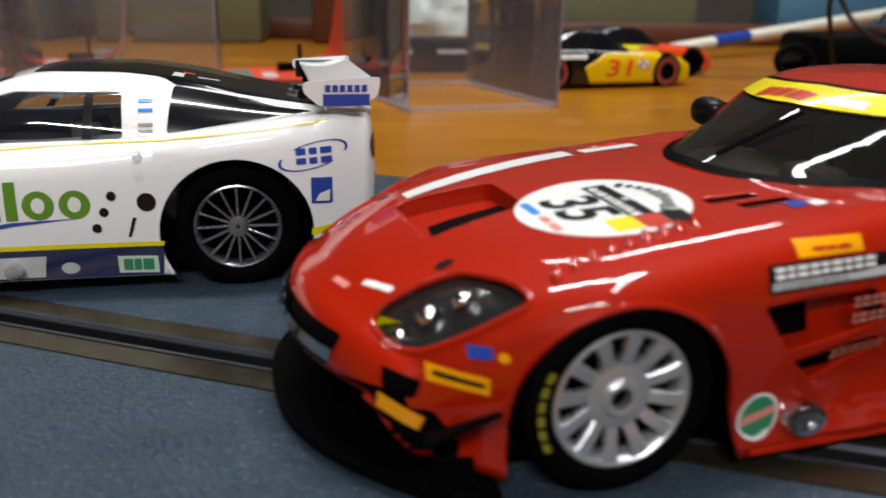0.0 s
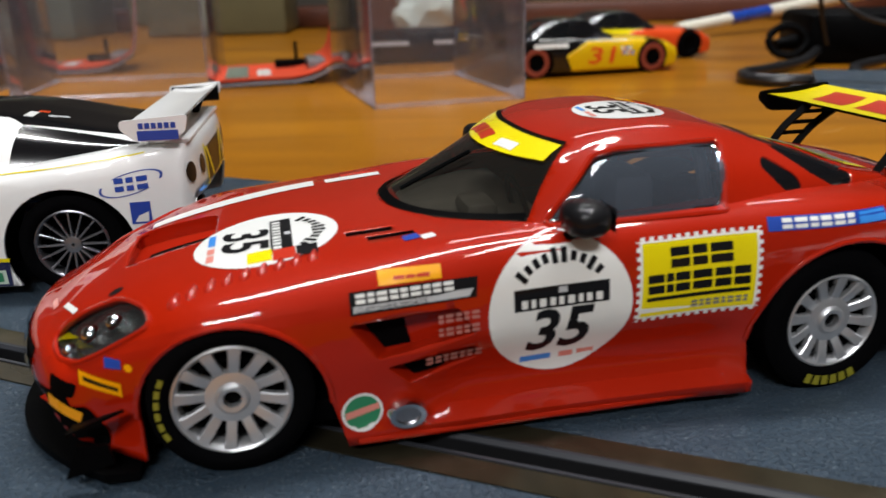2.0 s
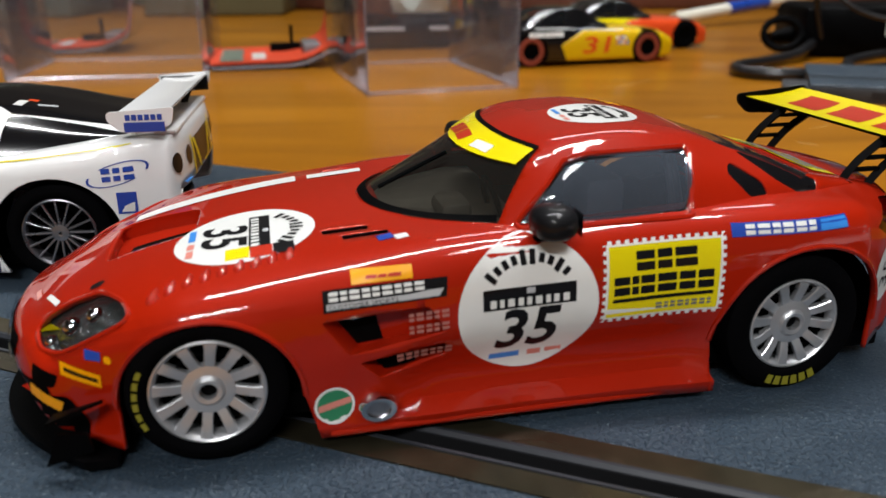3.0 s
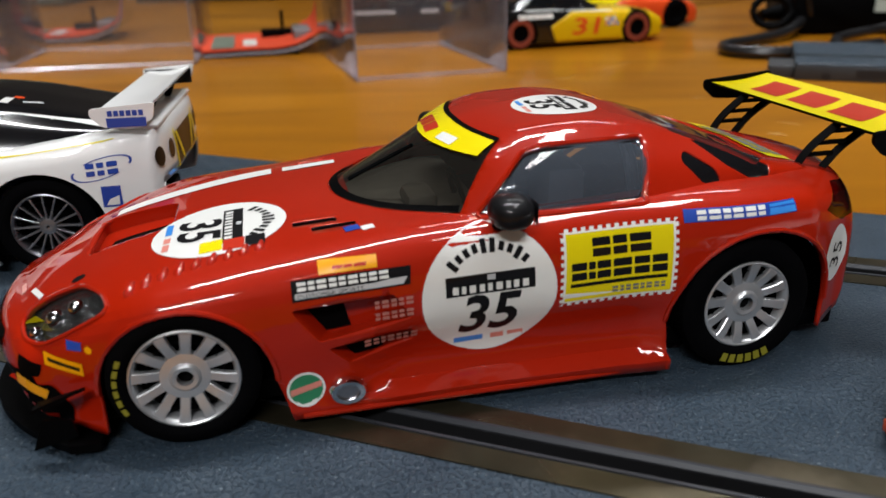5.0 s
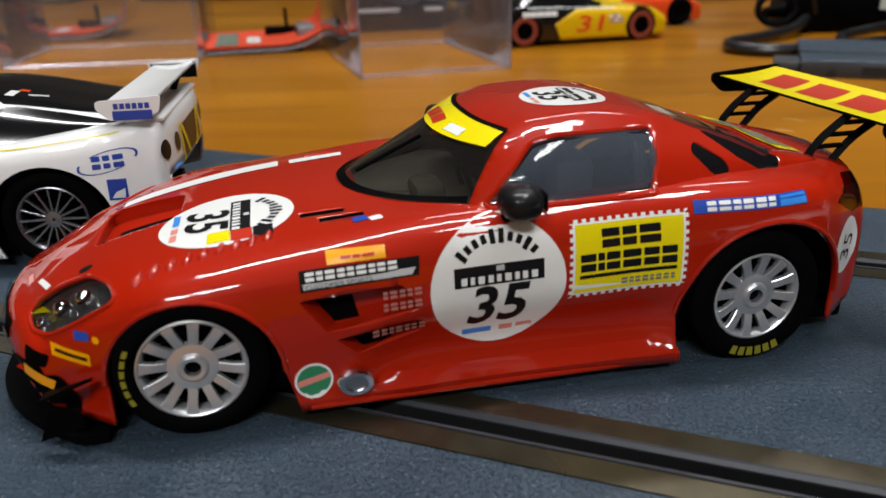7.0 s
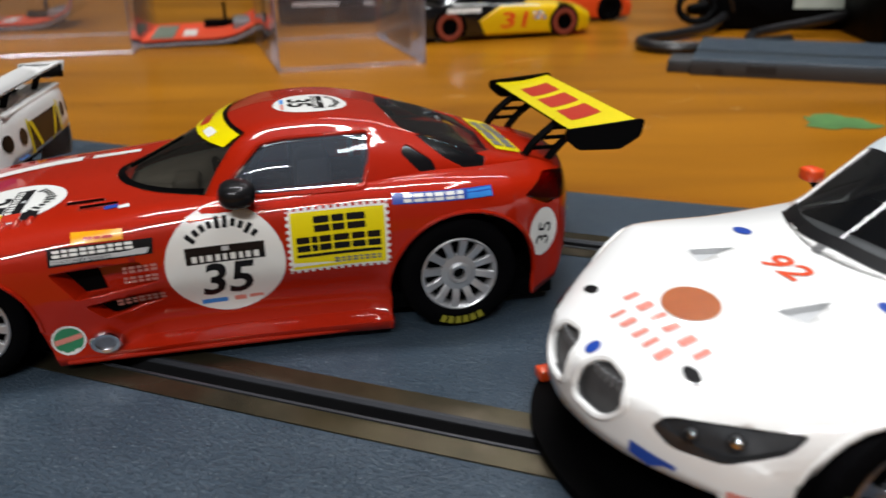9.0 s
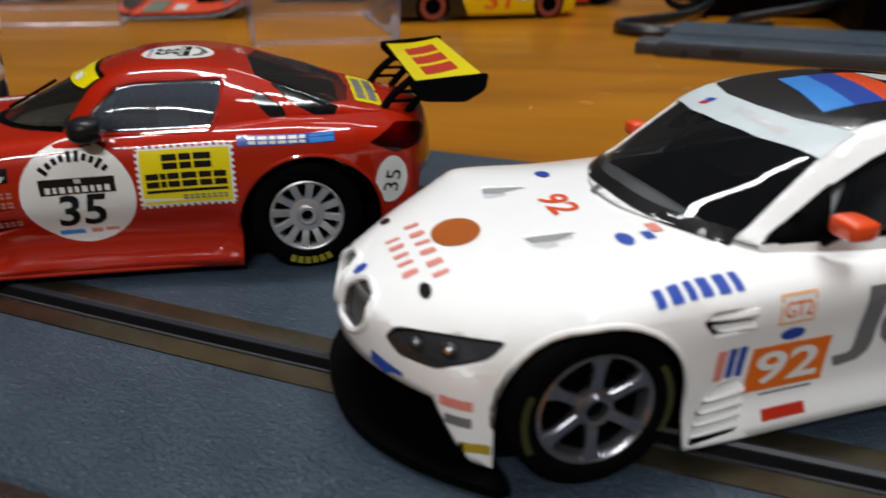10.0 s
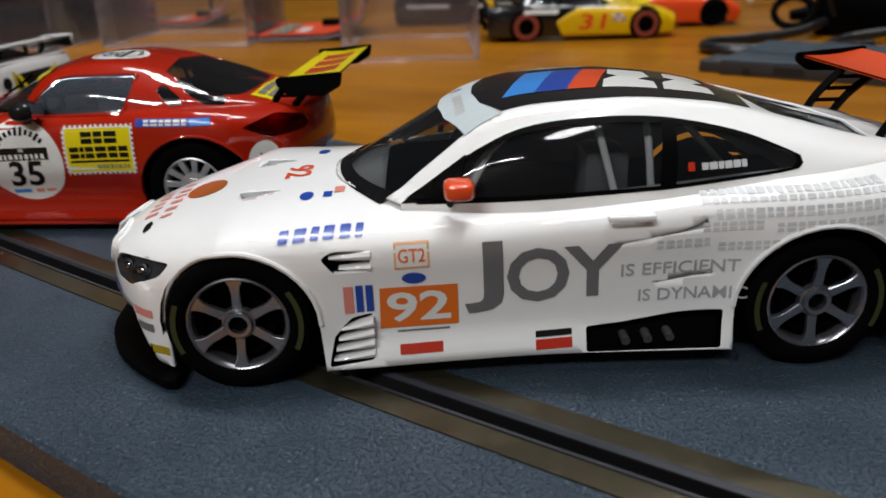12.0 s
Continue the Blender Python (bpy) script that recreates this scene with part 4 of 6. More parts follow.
    d = car.mark("orange_panel", [[(-23, 22.95), (-15, 23.2), (-15, 24.8), (-23, 24.5)]], mat("amber_decal", (0.85, 0.36, 0.0), 0.3, coat=0.5), "y", -1, 0.7, 0.12)
    car.blocks("red_block", 4.8, 0.4, 3, -18.8, 23.75, 1, RED_DECAL, shear=0.3, parent=d)
    d = car.mark("black_panel", [[(-26.8, 19.8), (-10.6, 20.4), (-10.4, 23.0), (-26.8, 22.6)]], DECAL_BLACK, "y", -1, 0.8, 0.12, "black panel with white blocks and a grey strip")
    car.blocks("white_block", 12.8, 1.15, 9, -19.8, 21.95, 2, DECAL_WHITE, parent=d, fill=0.78, rows=2, slit=0.36)
    car.mark("strip_lettering", place2d(words("CUSTOMER SPORTS", 0.85, 9.0, 0.0), -21.6, 20.55, 2), DECAL_BLACK, "y", -1, 1.5, 0.21, parent=d)
    car.mark("grey_strip", [[(-26.4, 20.1), (-11.6, 20.6), (-11.0, 21.6), (-13.2, 21.5), (-15.5, 21.2), (-26.4, 20.9)]], PALE_GREY, "y", -1, 0.8, 0.17, parent=d)
    for z, n, x in ((18.0, 5, -13.0), (16.2, 5, -13.0), (12.2, 7, -13.6)):
        car.blocks("name_bar", 1.15 * n, 1.15, n, x, z, 2, FADED, lift=0.12, fill=0.72, rows=2, slit=0.36)
    d = car.mark("round_badge", [disc(-26.1, 6.4, 2.7)], DECAL_WHITE, "y", -1, 1.5, 0.10, "round green and white badge")
    car.mark("badge_field", [disc(-26.1, 6.4, 2.35)], GREEN, "y", -1, 1.5, 0.15, parent=d)
    car.mark("badge_bar", [[(-28.3, 5.6), (-23.9, 6.6), (-23.9, 7.5), (-28.3, 6.6)]], PALE_RED, "y", -1, 1.5, 0.20, parent=d)
    ex = lathe([(1.5, 0.4), (1.7, -1.0), (2.4, -1.1), (2.7, -0.5), (2.75, 0.4)], 32)
    for v in ex.verts:
        v.co = Vector((v.co.x - 20.3, v.co.y - 29.0, v.co.z * 0.72 + 5.4))
    pipe = car.add("side_exhaust", ex, CHROME)
    bore = lathe([(0.01, -0.6), (1.65, -0.6)], 24)
    for v in bore.verts:
        v.co = Vector((v.co.x - 20.3, v.co.y - 29.0, v.co.z * 0.72 + 5.4))
    part("exhaust_bore", shrink(bore), GREY_RIM, pipe)
    d = car.mark("blue_panel", [[(30, 25.4), (48.0, 25.7), (47.8, 27.4), (30, 27.2)]], BLUE, "y", -1, 0.8, 0.12, "dark panel with white and blue blocks")
    car.blocks("white_block", 10.8, 1.3, 6, 37.2, 26.4, 1, DECAL_WHITE, parent=d, rows=2, slit=0.36, fill=0.8)
    car.mark("blue_block", [[(43.2, 25.7), (47.8, 25.8), (47.6, 27.2), (43.2, 27.1)]], LIGHT_BLUE, "y", -1, 0.8, 0.17, parent=d)
    # bonnet and nose marks
    car.mark("white_stripe", [[(-54, 8.4), (-28, 13.2), (-28, 17.4), (-54, 11.8)]], DECAL_WHITE, "z", 1, 2.0, 0.12)
    car.mark("white_stripe", [[(-26, 13.8), (-16.5, 15.0), (-16.5, 17.4), (-26, 16.8)]], DECAL_WHITE, "z", 1, 2.0, 0.12)
    for x, y, w, h, t, mm in ((-62.5, -12.5, 4.6, 0.7, -62, DECAL_WHITE), (-65.6, -7.6, 3.4, 0.7, -75, PALE_RED), (-17.4, -20.2, 2.2, 1.8, 10, BLUE), (-15.2, -20.8, 1.8, 1.6, 10, DECAL_WHITE)):
        car.mark("nose_mark", moved([block(0, 0, w, h)], x, y, t), mm, "z", 1, 1.5, 0.12)
    for y in (-15, 15):
        car.mark("bonnet_pin", [disc(-56.0, y, 1.0, 0.7)], DECAL_BLACK, "z", 1, 1.0, 0.12)
    for q in range(9):
        bm = bmesh.new()
        bmesh.ops.create_uvsphere(bm, u_segments=14, v_segments=8, radius=1.0)
        x = -47.6 + 2.15 * q
        y = -24.3 + 0.42 * q
        hit = car.skin.ray_cast(Vector((x, y, 90)), Vector((0, 0, -1)))[0]
        for v in bm.verts:
            v.co = Vector((x + 0.35 * v.co.y, y, hit.z - 0.15 + 0.5 * v.co.y)) + Vector((v.co.x * (0.55 + 0.25 * (v.co.y < 0)), v.co.y * 1.5, v.co.z * 0.75))
        car.add("louvre", bm, RED)
    car.mark("blue_mark", [[(-56.6, 14.9), (-54.5, 15.0), (-54.5, 16.1), (-56.6, 16.1)]], BLUE, "y", -1, 1.0, 0.12)
    car.mark("yellow_mark", [disc(-53.6, 15.3, 0.5)], bpy.data.materials["amber_decal"], "y", -1, 1.0, 0.12)
    amber = bpy.data.materials["amber_decal"]
    d = car.mark("yellow_mark", [[(-60.2, 12.3), (-54.8, 11.4), (-54.8, 13.2), (-60.2, 14.0)]], amber, "y", -1, 1.0, 0.12)
    car.mark("dark_rule", [[(-59.6, 12.9), (-55.2, 12.1), (-55.2, 12.6), (-59.6, 13.4)]], DECAL_BLACK, "y", -1, 1.0, 0.17, parent=d)
    car.mark("yellow_mark", [[(-64.6, 9.2), (-61.0, 7.0), (-60.4, 8.4), (-64.4, 10.8)]], amber, "y", -1, 1.0, 0.24)
    for s in (-1, 1):
        car.mark("corner_duct", [rounded([(-64.2, 11.2), (-61.4, 10.4), (-60.6, 12.2), (-64.0, 13.2)], 0.5)], BLACK, "y", s, 0.8, 0.13)
        # Black patch that darkens the bumper's low front corner.
        car.mark("lower_corner_dark", [rounded([(-66.5, 2.6), (-57.8, 2.6), (-57.2, 6.0), (-59.6, 9.2), (-66.5, 9.6)], 0.6)], BLACK, "y", s, 0.8, 0.17)
        fin = bmesh.new()
        for y in (s * 28.7, s * 28.1):
            fin.faces.new([fin.verts.new((p[0], y, p[1])) for p in ((-62.4, 2.2), (-56.6, 3.6), (-57.0, 6.2), (-60.6, 6.6))])
        va, vb = [list(f.verts) for f in fin.faces]
        for q in range(4):
            fin.faces.new((va[q - 1], va[q], vb[q], vb[q - 1]))
        bmesh.ops.recalc_face_normals(fin, faces=fin.faces)
        car.add("splitter_fence", fin, BLACK)
    # grille, intakes, canards
    car.mark("grille", [rounded([(-13.5, 9.4), (13.5, 9.4), (15.5, 14.2), (-15.5, 14.2)], 1.0)], BLACK, "x", -1, 1.2, 0.12, "black grille with a bright bar")
    car.mark("grille_bar", [[(-15, 11.2), (15, 11.2), (15, 12.5), (-15, 12.5)]], CHROME, "x", -1, 1.2, 0.5)
    car.mark("nose_badge", [disc(0, 11.9, 2.1)], CHROME, "x", -1, 0.8, 0.8)
    for s in (-1, 1):
        car.mark("bumper_intake", [rounded([(s * 15.5, 6.6), (s * 23.5, 7.4), (s * 23.0, 11.4), (s * 16.5, 10.6)][::s], 0.6)], BLACK, "x", -1, 1.0, 0.14)
        for dz, ln in ((4.2, 6.5),):
            bm = bmesh.new()
            pts = [(-64.5 + dz * 0.8, s * 26.4, 3.6 + dz), (-64.5 + dz * 0.8 + ln, s * 28.3, 6.0 + dz), (-64.5 + dz * 0.8 + ln, s * 29.6, 6.6 + dz), (-65.0 + dz * 0.8, s * 28.6, 3.6 + dz)]
            a = [bm.verts.new(p) for p in pts]
            b = [bm.verts.new((p[0], p[1], p[2] + 0.5)) for p in pts]
            bm.faces.new(a)
            bm.faces.new(b)
            for i in range(4):
                bm.faces.new((a[i], b[i], b[i - 1], a[i - 1]))
            bmesh.ops.recalc_face_normals(bm, faces=bm.faces)
            car.add("canard", bm, BLACK)
    splitter(car, -73.0, -54, 28.8, 1.0, 2.1, 15, BLACK)
    car.add("bumper_intake", box(-62, -50, -21, 21, 2.2, 6.0, 0.8), BLACK)
    # tail
    car.add("diffuser", box(50, 66, -17, 17, 2.4, 9, 1.0), BLACK)
    car.mark("rear_plate", [[(-17, 14.5), (-8, 14.5), (-8, 17.0), (-17, 17.0)]], YELLOW, "x", 1, 1.5, 0.12)
    d = car.mark("deck_panel", [[(53.2, -13.6), (59.0, -13.0), (59.0, 13.0), (53.2, 13.6)]], YELLOW, "z", 1, 2.0, 0.14, "yellow deck panel with dark blocks")
    for k in (0, 1):
        car.blocks("deck_block", 21, 1.9, 6 - 2 * k, 57.4 - 2.5 * k, 0, -90, GREY_DECAL, "z", 1, 0.2, d)
    wing = rear_wing(car, 64.5, 77.5, 34.6, 1.2, 25.0, YELLOW, 60.0, 27.0, 13.5, 3.4)
    for yc in (11.5, 0.0, -11.5):
        bm = flat([[(67.6, yc - 4.8), (67.6, yc + 3.8), (74.8, yc + 6.2), (74.8, yc - 2.4)]], 1.5)
        for v in bm.verts:
            u = (v.co.x - 64.5) / 13.0
            v.co.z = 34.6 + 1.2 * u - 0.5 * math.sin(math.pi * u) + 0.5
        part("wing_block", shrink(bm), RED_DECAL, wing)
    car.shell("body", body, RED, label="glossy red moulded body shell")
    car.shell("roof", cabin, RED, 0.6, label="glossy red roof")
    car.add("sill_lip", tube([(-26.8, -29.3, 2.3), (0, -29.2, 2.3), (29.0, -29.3, 2.3)], 0.5), RED)
    car.add("sill_lip", tube([(-26.8, 29.3, 2.3), (0, 29.2, 2.3), (29.6, 29.3, 2.3)], 0.5), RED)
    car.add("chassis", box(-60, 62, -24, 24, 2.6, 6, 0.5), BLACK)
    car.add("cockpit_tub", box(-16, 48, -18, 18, 6, 22, 2.0), BLACK)
    dash = flat([base_arc(16, 18.8, -16.6, 15.6) + [(4, 19.0), (4, -19.0)]], 40.0)
    for v in dash.verts:
        v.co.z = 25.4
    dash_top = mat("dash_grey", (0.07, 0.066, 0.056), 0.6, var=0.3)
    car.add("dashboard", dash, dash_top)
    car.add("instrument_hood", box(-8, -3, -13, -5, 25.0, 28.0, 1.2), dash_top)
    car.add("steering_wheel", tube([(1.0 - 1.2 * math.sin(a), -9 + 4.2 * math.cos(a), 26.5 + 4.0 * math.sin(a)) for a in [2 * math.pi * i / 20 for i in range(20)]], 0.45, 6, True), BLACK)
    for s in (-1, 1):
        car.add("seat", box(14, 21, s * 9 - 5.5, s * 9 + 5.5, 18, 31, 2.0), GREY_DECAL)
    cage(car, [spline([(3, -17.5, 22), (9, -14.5, 33.5), (18, -13.5, 36.4), (27, -14, 34.5), (29, -17, 22)], 6), spline([(28, -16.5, 22), (27, -13, 34), (27, 0, 36.2), (27, 13, 34), (28, 16.5, 22)], 6)], GREY_DECAL)
    door_mirror(car, 3.9, -28.0, 29.4, DECAL_BLACK, (1.2, -24.0, 26.0), 7.2, 4.7, 6.2, "gloss black door mirror")
    door_mirror(car, 4.2, 28.0, 29.6, DECAL_BLACK, (2.6, 24.0, 26.0), 7.2, 4.9, 4.6)
    style = dict(r0=2.9, w0=1.35, w1=1.4, flare=0.35, dish=0.9, hole=1.15, phase=0.25, boss=2.1)
    for x in (-41.9, 41.9):
        for s in (-1, 1):
            wheel(car.root, x, s * (24.7 if x < 0 else 25.0), 10.3 if x < 0 else 10.9, 9.2, 7.35 if x < 0 else 7.15, 12, SILVER, s, style, ([(152, 210, 6)] if x < 0 else [(246, 300, 6)], TYRE_YELLOW))
    return car


red_car(pose(0.0522, 0.1288, 0, 0, 0, 16.5))


# ---- the white car with the black roof ----
def wells(car, places, zc, inner, outer):
    for x, r in places:
        for s in (-1, 1):
            bm = bmesh.new()
            prev = None
            for q in range(17):
                a = radians(-8 + 196 * q / 16)
                row = [bm.verts.new((x + r * math.cos(a), s * y, zc + r * math.sin(a))) for y in (inner, (inner + outer) / 2, outer)]
                if prev:
                    bm.faces.new((prev[0], row[0], row[1], prev[1]))
                    bm.faces.new((prev[1], row[1], row[2], prev[2]))
                prev = row
            car.add("wheel_well", bm, BLACK)


def white_car(m):
    W = curve((-72, 23), (-62, 27.6), (-52, 29.6), (-44, 30.2), (-30, 29.0), (0, 28.8), (25, 29.4), (44, 31.0), (60, 29), (72, 25.5))
    ZL = curve((-72, 3.0), (-58, 1.5), (-50, 1.5), (-32, 2.6), (8, 4.0), (30, 4), (60, 5), (72, 8))
    ZS = curve((-72, 15.5), (-64, 20.0), (-54, 23.0), (-44, 24.7), (-30, 24.9), (-12, 25.6), (0, 26.4), (20, 28.0), (40, 29.6), (60, 30), (72, 27))
    ZC = curve((-72, 17.0), (-64, 21.2), (-54, 24.0), (-44, 25.6), (-29, 26.8), (0, 28.2), (40, 30.5), (60, 31.6), (72, 30))
    LEAN = curve((-34, 0.0), (-24, 1.3), (24, 1.3), (34, 0.0))

    def half(x):
        w, a, b, c = W(x), ZL(x), ZS(x), ZC(x)
        h = LEAN(x)
        return [(w + 0.2 * h, a), (w - 0.2 * h, a + 2.0), (w - h * 1.1, a + 0.22 * (b - a)), (w - h * 0.7, a + 0.55 * (b - a)), (w - 0.1, a + 0.80 * (b - a)), (w - 1.3, b - 1.5), (w - 5.0, b - 0.05), (w * 0.5, b + (c - b) * 0.85), (0, c)]
    body = loft(seq(-69, 70, 112), half, 36, bend=lambda x, y: 13.0 * (y / 26) ** 2 * max(0, min(1, (-46 - x) / 24)) - 5.0 * (y / 26) ** 2 * max(0, min(1, (x - 52) / 18)), nose=(1.7, 11), tail=(2.5, 17))
    ZB = curve((-32, 26.2), (0, 27.2), (20, 28.2), (42, 30.0), (66, 30.6))
    ZT = curve((-32, 26.6), (-20, 33.0), (-8, 38.7), (2, 40.6), (14, 41.2), (28, 40.0), (42, 36.7), (56, 33.0), (66, 31.2))
    WB = curve((-32, 21.5), (-10, 24.8), (20, 26.0), (44, 24), (66, 18))
    WR = curve((-32, 20), (-8, 18.8), (15, 18.4), (40, 17.4), (66, 14))

    def half_cabin(x):
        wb, wr, a, b = WB(x), WR(x), ZB(x), ZT(x)
        return [(wb + 0.3, a - 3), (wb - 0.2, a + 0.1), ((wb + wr) / 2 + 0.9, a + 0.52 * (b - a)), (wr + 0.5, a + 0.84 * (b - a)), (wr - 2.2, a + 0.96 * (b - a)), (wr * 0.45, b - 0.05), (0, b + 0.2)]
    cabin = loft(seq(-31, 65, 72), half_cabin, 30, bend=lambda x, y: 10.0 * (y / 20) ** 2 * max(0, min(1, (2 - x) / 30)))
    car = Car("toy_race_car", m, "white toy race car with black roof and orange number panel", body, cabin)
    for x, r, zc in ((-44.2, 12.0, 10.4), (43.6, 12.9, 11.0)):
        cut(body, disc(x, zc, r, n=40), "y")
        for far in (-1, 1):
            car.bead("arch_lip", [(x + (r + 0.2) * math.cos(radians(a)), zc + (r + 0.2) * math.sin(radians(a))) for a in range(0, 181, 10)], "y", far, 0.4, WHITE, False)
    cut(body, [(-56.2, -2), (-31.4, -2), (-32.2, 10.4), (-56.2, 10.4)], "y")
    cut(body, [(30.9, -2), (56.4, -2), (56.4, 11.0), (30.7, 11.0)], "y")
    wells(car, ((-44.2, 12.5), (43.6, 13.4)), 10.4, 13, 26.6)
    cut(body, rounded([(-22, -18), (0, -22), (40, -21), (56, -15), (56, 15), (40, 21), (0, 22), (-22, 18)], 4), "z", deep=(20, 60))
    line = [(-19.2, 26.8), (-9.4, 33.3), (-1, 37.1), (9, 38.3), (20, 38.1), (31, 36.1), (38.4, 33.5)]
    top = [(p.x, p.z) for p in spline([(x, 0, z) for x, z in line], 4)]
    win = top + [(40.4, 32.6), (40.7, 31.6), (39.9, 30.9), (37, 30.5), (20, 29.0)]
    for side in (-1, 1):
        dp = (-60, -13) if side < 0 else (13, 60)
        car.pane("side_window", cut(cabin, win, "y", side, True, deep=dp), SMOKED, label="dark clear side window")
    mx, mz = 10.0, 33.0
    for i in range(len(win)):
        a, b = win[i - 1], win[i]
        grow = [(p[0] + (p[0] - mx) * 0.012, p[1] + (p[1] - mz) * 0.05) for p in (a, b)]
        slim = [(p[0] - (p[0] - mx) * 0.02, p[1] - (p[1] - mz) * 0.10) for p in (a, b)]
        for far in (-1,):
            car.mark("window_trim", [[grow[0], grow[1], slim[1], slim[0]]], BLACK, "y", far, 3.0, 0.10)
    car.mark("corner_panel", [[(-19.4, 26.7), (-9.2, 33.8), (-11.0, 27.6)]], BLACK, "y", -1, 2.0, 0.13)
    car.mark("door_pillar", [[(19.0, 28.8), (21.4, 29.0), (22.2, 37.7), (20.0, 37.9)]], BLACK, "y", -1, 2.0, 0.13)
    # roof skin and coloured bands
    low = lambda k, w, x0: [(x0 + 7.4 * abs(t) ** 2.2, w * t) for t in seq(-1, 1, k)]
    high = lambda k, w, x0: [(x0 + 3.4 * t * t, w * t) for t in seq(-1, 1, k)]
    screen = cut(cabin, low(16, 19.4, -29.8) + high(10, 16.4, -6.8)[::-1], "z", 0, True, deep=(20, 60))
    car.pane("windscreen", screen, DARK_GLASS, label="dark clear windscreen with pale sun strip")
    car.mark("screen_mask", [low(20, 19.6, -30.1) + low(20, 18.7, -28.2)[::-1]], DECAL_BLACK, "z", 1, 1.5, 0.13)
    dash = flat([low(16, 18.0, -28.0) + [(-6, 18.6), (-6, -18.6)]], 40.0)
    for v in dash.verts:
        v.co.z = 26.2 + 0.04 * (v.co.x + 28)
    car.add("dash_top", dash, BLACK)
    rear = cut(cabin, rounded([(40, -13.5), (39, 0), (40, 13.5), (56, 14.5), (59, 0), (56, -14.5)], 1.4), "z", 0, True, deep=(20, 60))
    car.pane("rear_window", rear, SMOKED)
    d = car.mark("sun_strip", [[(-3.6, -16.6), (-6.2, -8), (-7.0, 0), (-6.2, 8), (-3.6, 16.6), (-9.2, 17.8), (-12.0, 8.4), (-12.8, 0), (-12.0, -8.4), (-9.2, -17.8)]], PALE_BLUE, "z", 1, 1.5, 0.15, "pale grey-blue sun strip")
    car.blocks("strip_block", 12, 1.6, 5, -9.4, -4.6, -90, PALE_GREY, "z", 1, 0.2, d)
    car.mark("small_flag", moved([block(0, 0, 2.0, 1.2)], -8.8, 8.6, -84), BLUE, "z", 1, 1.0, 0.2, parent=d)
    car.mark("small_flag", moved([block(0, 0, 2.0, 0.8)], -9.8, 8.8, -84), RED_DECAL, "z", 1, 1.0, 0.2, parent=d)
    rf = car.mark("roof_skin", [[(-3.4, -15.6), (-6.2, -8), (-6.9, 0), (-6.2, 8), (-3.4, 15.6), (10, 15.8), (36, 14.2), (39, 0), (36, -14.2), (10, -15.8)]], ROOF_BLACK, "z", 1, 1.6, 0.12, "black roof panel with coloured bands")
    x0 = -2.6
    for w, mm in ((5.2, LIGHT_BLUE), (5.2, BLUE), (4.6, ORANGE_RED)):
        car.mark("roof_band", [[(x0, -9.2), (x0 + w, -9.2), (x0 + w + 6.2, 9.2), (x0 + 6.2, 9.2)]], mm, "z", 1, 1.6, 0.2, parent=rf)
        x0 += w
    for (a, b) in ((13.6, 22.6), (23.6, 32.0)):
        car.mark("roof_letter_block", [[(a, -9.2), (b, -9.2), (b + 1.0, -3.2), (b - 1.4, -2.0), (b + 1.6, 1.6), (b + 2.4, 9.2), (a + 5.0, 9.2), (a + 3.4, 2.4), (a + 4.8, 0.6), (a + 1.6, -3.0)]], DECAL_WHITE, "z", 1, 1.6, 0.2, parent=rf)
    # nose
    for s in (-1, 1):
        poly = rounded([(s * 1.1, 14.0), (s * 1.2, 18.8), (s * 3.6, 19.9), (s * 8.8, 19.2), (s * 10.2, 16.4), (s * 7.2, 13.6)][::s], 1.8, 5)
        dp = (-80, -50)
        k = car.pocket("kidney_grille", cut(body, poly, "x", 0, True, dp), 1.0, CHARCOAL, (1, 0, 0), "grey slatted grille in a white surround")
        for q in range(7):
            part("slat", shrink(box(-68.6 + 0.03 * q * q, -68.2 + 0.03 * q * q, min(s * (1.7 + q * 1.1), s * (2.1 + q * 1.1)), max(s * (1.7 + q * 1.1), s * (2.1 + q * 1.1)), 14.6, 18.9)), GREY_DECAL, k)
        car.bead("grille_surround", poly, "x", -1, 0.5, WHITE, True, 0.1)
        lp = rounded([(s * 13.4, 16.2), (s * 14.4, 18.0), (s * 20.5, 19.0), (s * 24.9, 19.7), (s * 24.5, 17.4), (s * 21, 14.9), (s * 16, 14.7)][::s], 0.8)
        pk = car.pocket("headlight", cut(body, lp, "x", 0, True, (-80, -48)), 2.0, CHARCOAL, (1, -0.4 * s, 0), "dark headlight under a clear cover")
        for yy, zz, r in ((16.6, 16.4, 1.0), (20.2, 16.9, 1.1)):
            hit = car.skin.ray_cast(Vector((-200, s * yy, zz)), Vector((1, 0, 0)))[0]
            bm = bmesh.new()
            bmesh.ops.create_uvsphere(bm, u_segments=14, v_segments=10, radius=r)
            bmesh.ops.translate(bm, verts=bm.verts, vec=(hit.x + r + 0.5, s * yy, zz))
            part("reflector", shrink(bm), CHROME, pk)
        cov = flat([lp], 1.5)
        part("cover", shrink(lay(cov, car.skin, "x", -1, 0.0)), LENS, pk)
    car.mark("nose_badge", [disc(-67.4, 0, 1.0)], BLUE, "z", 1, 1.0, 0.15)
    car.mark("lower_grille", [rounded([(-15.5, 3.6), (15.5, 3.6), (14.5, 11.4), (-14.5, 11.4)], 2.0)], BLACK, "x", -1, 1.5, 0.12, "wide black lower air intake")
    car.mark("blue_block", [[(-17.0, 10.6), (-11.5, 11.8), (-11.5, 13.4), (-17.0, 12.6)]], BLUE, "x", -1, 1.5, 0.16)
    splitter(car, -72.2, -55.0, 28.9, 0.5, 1.9, 15.5, BLACK)
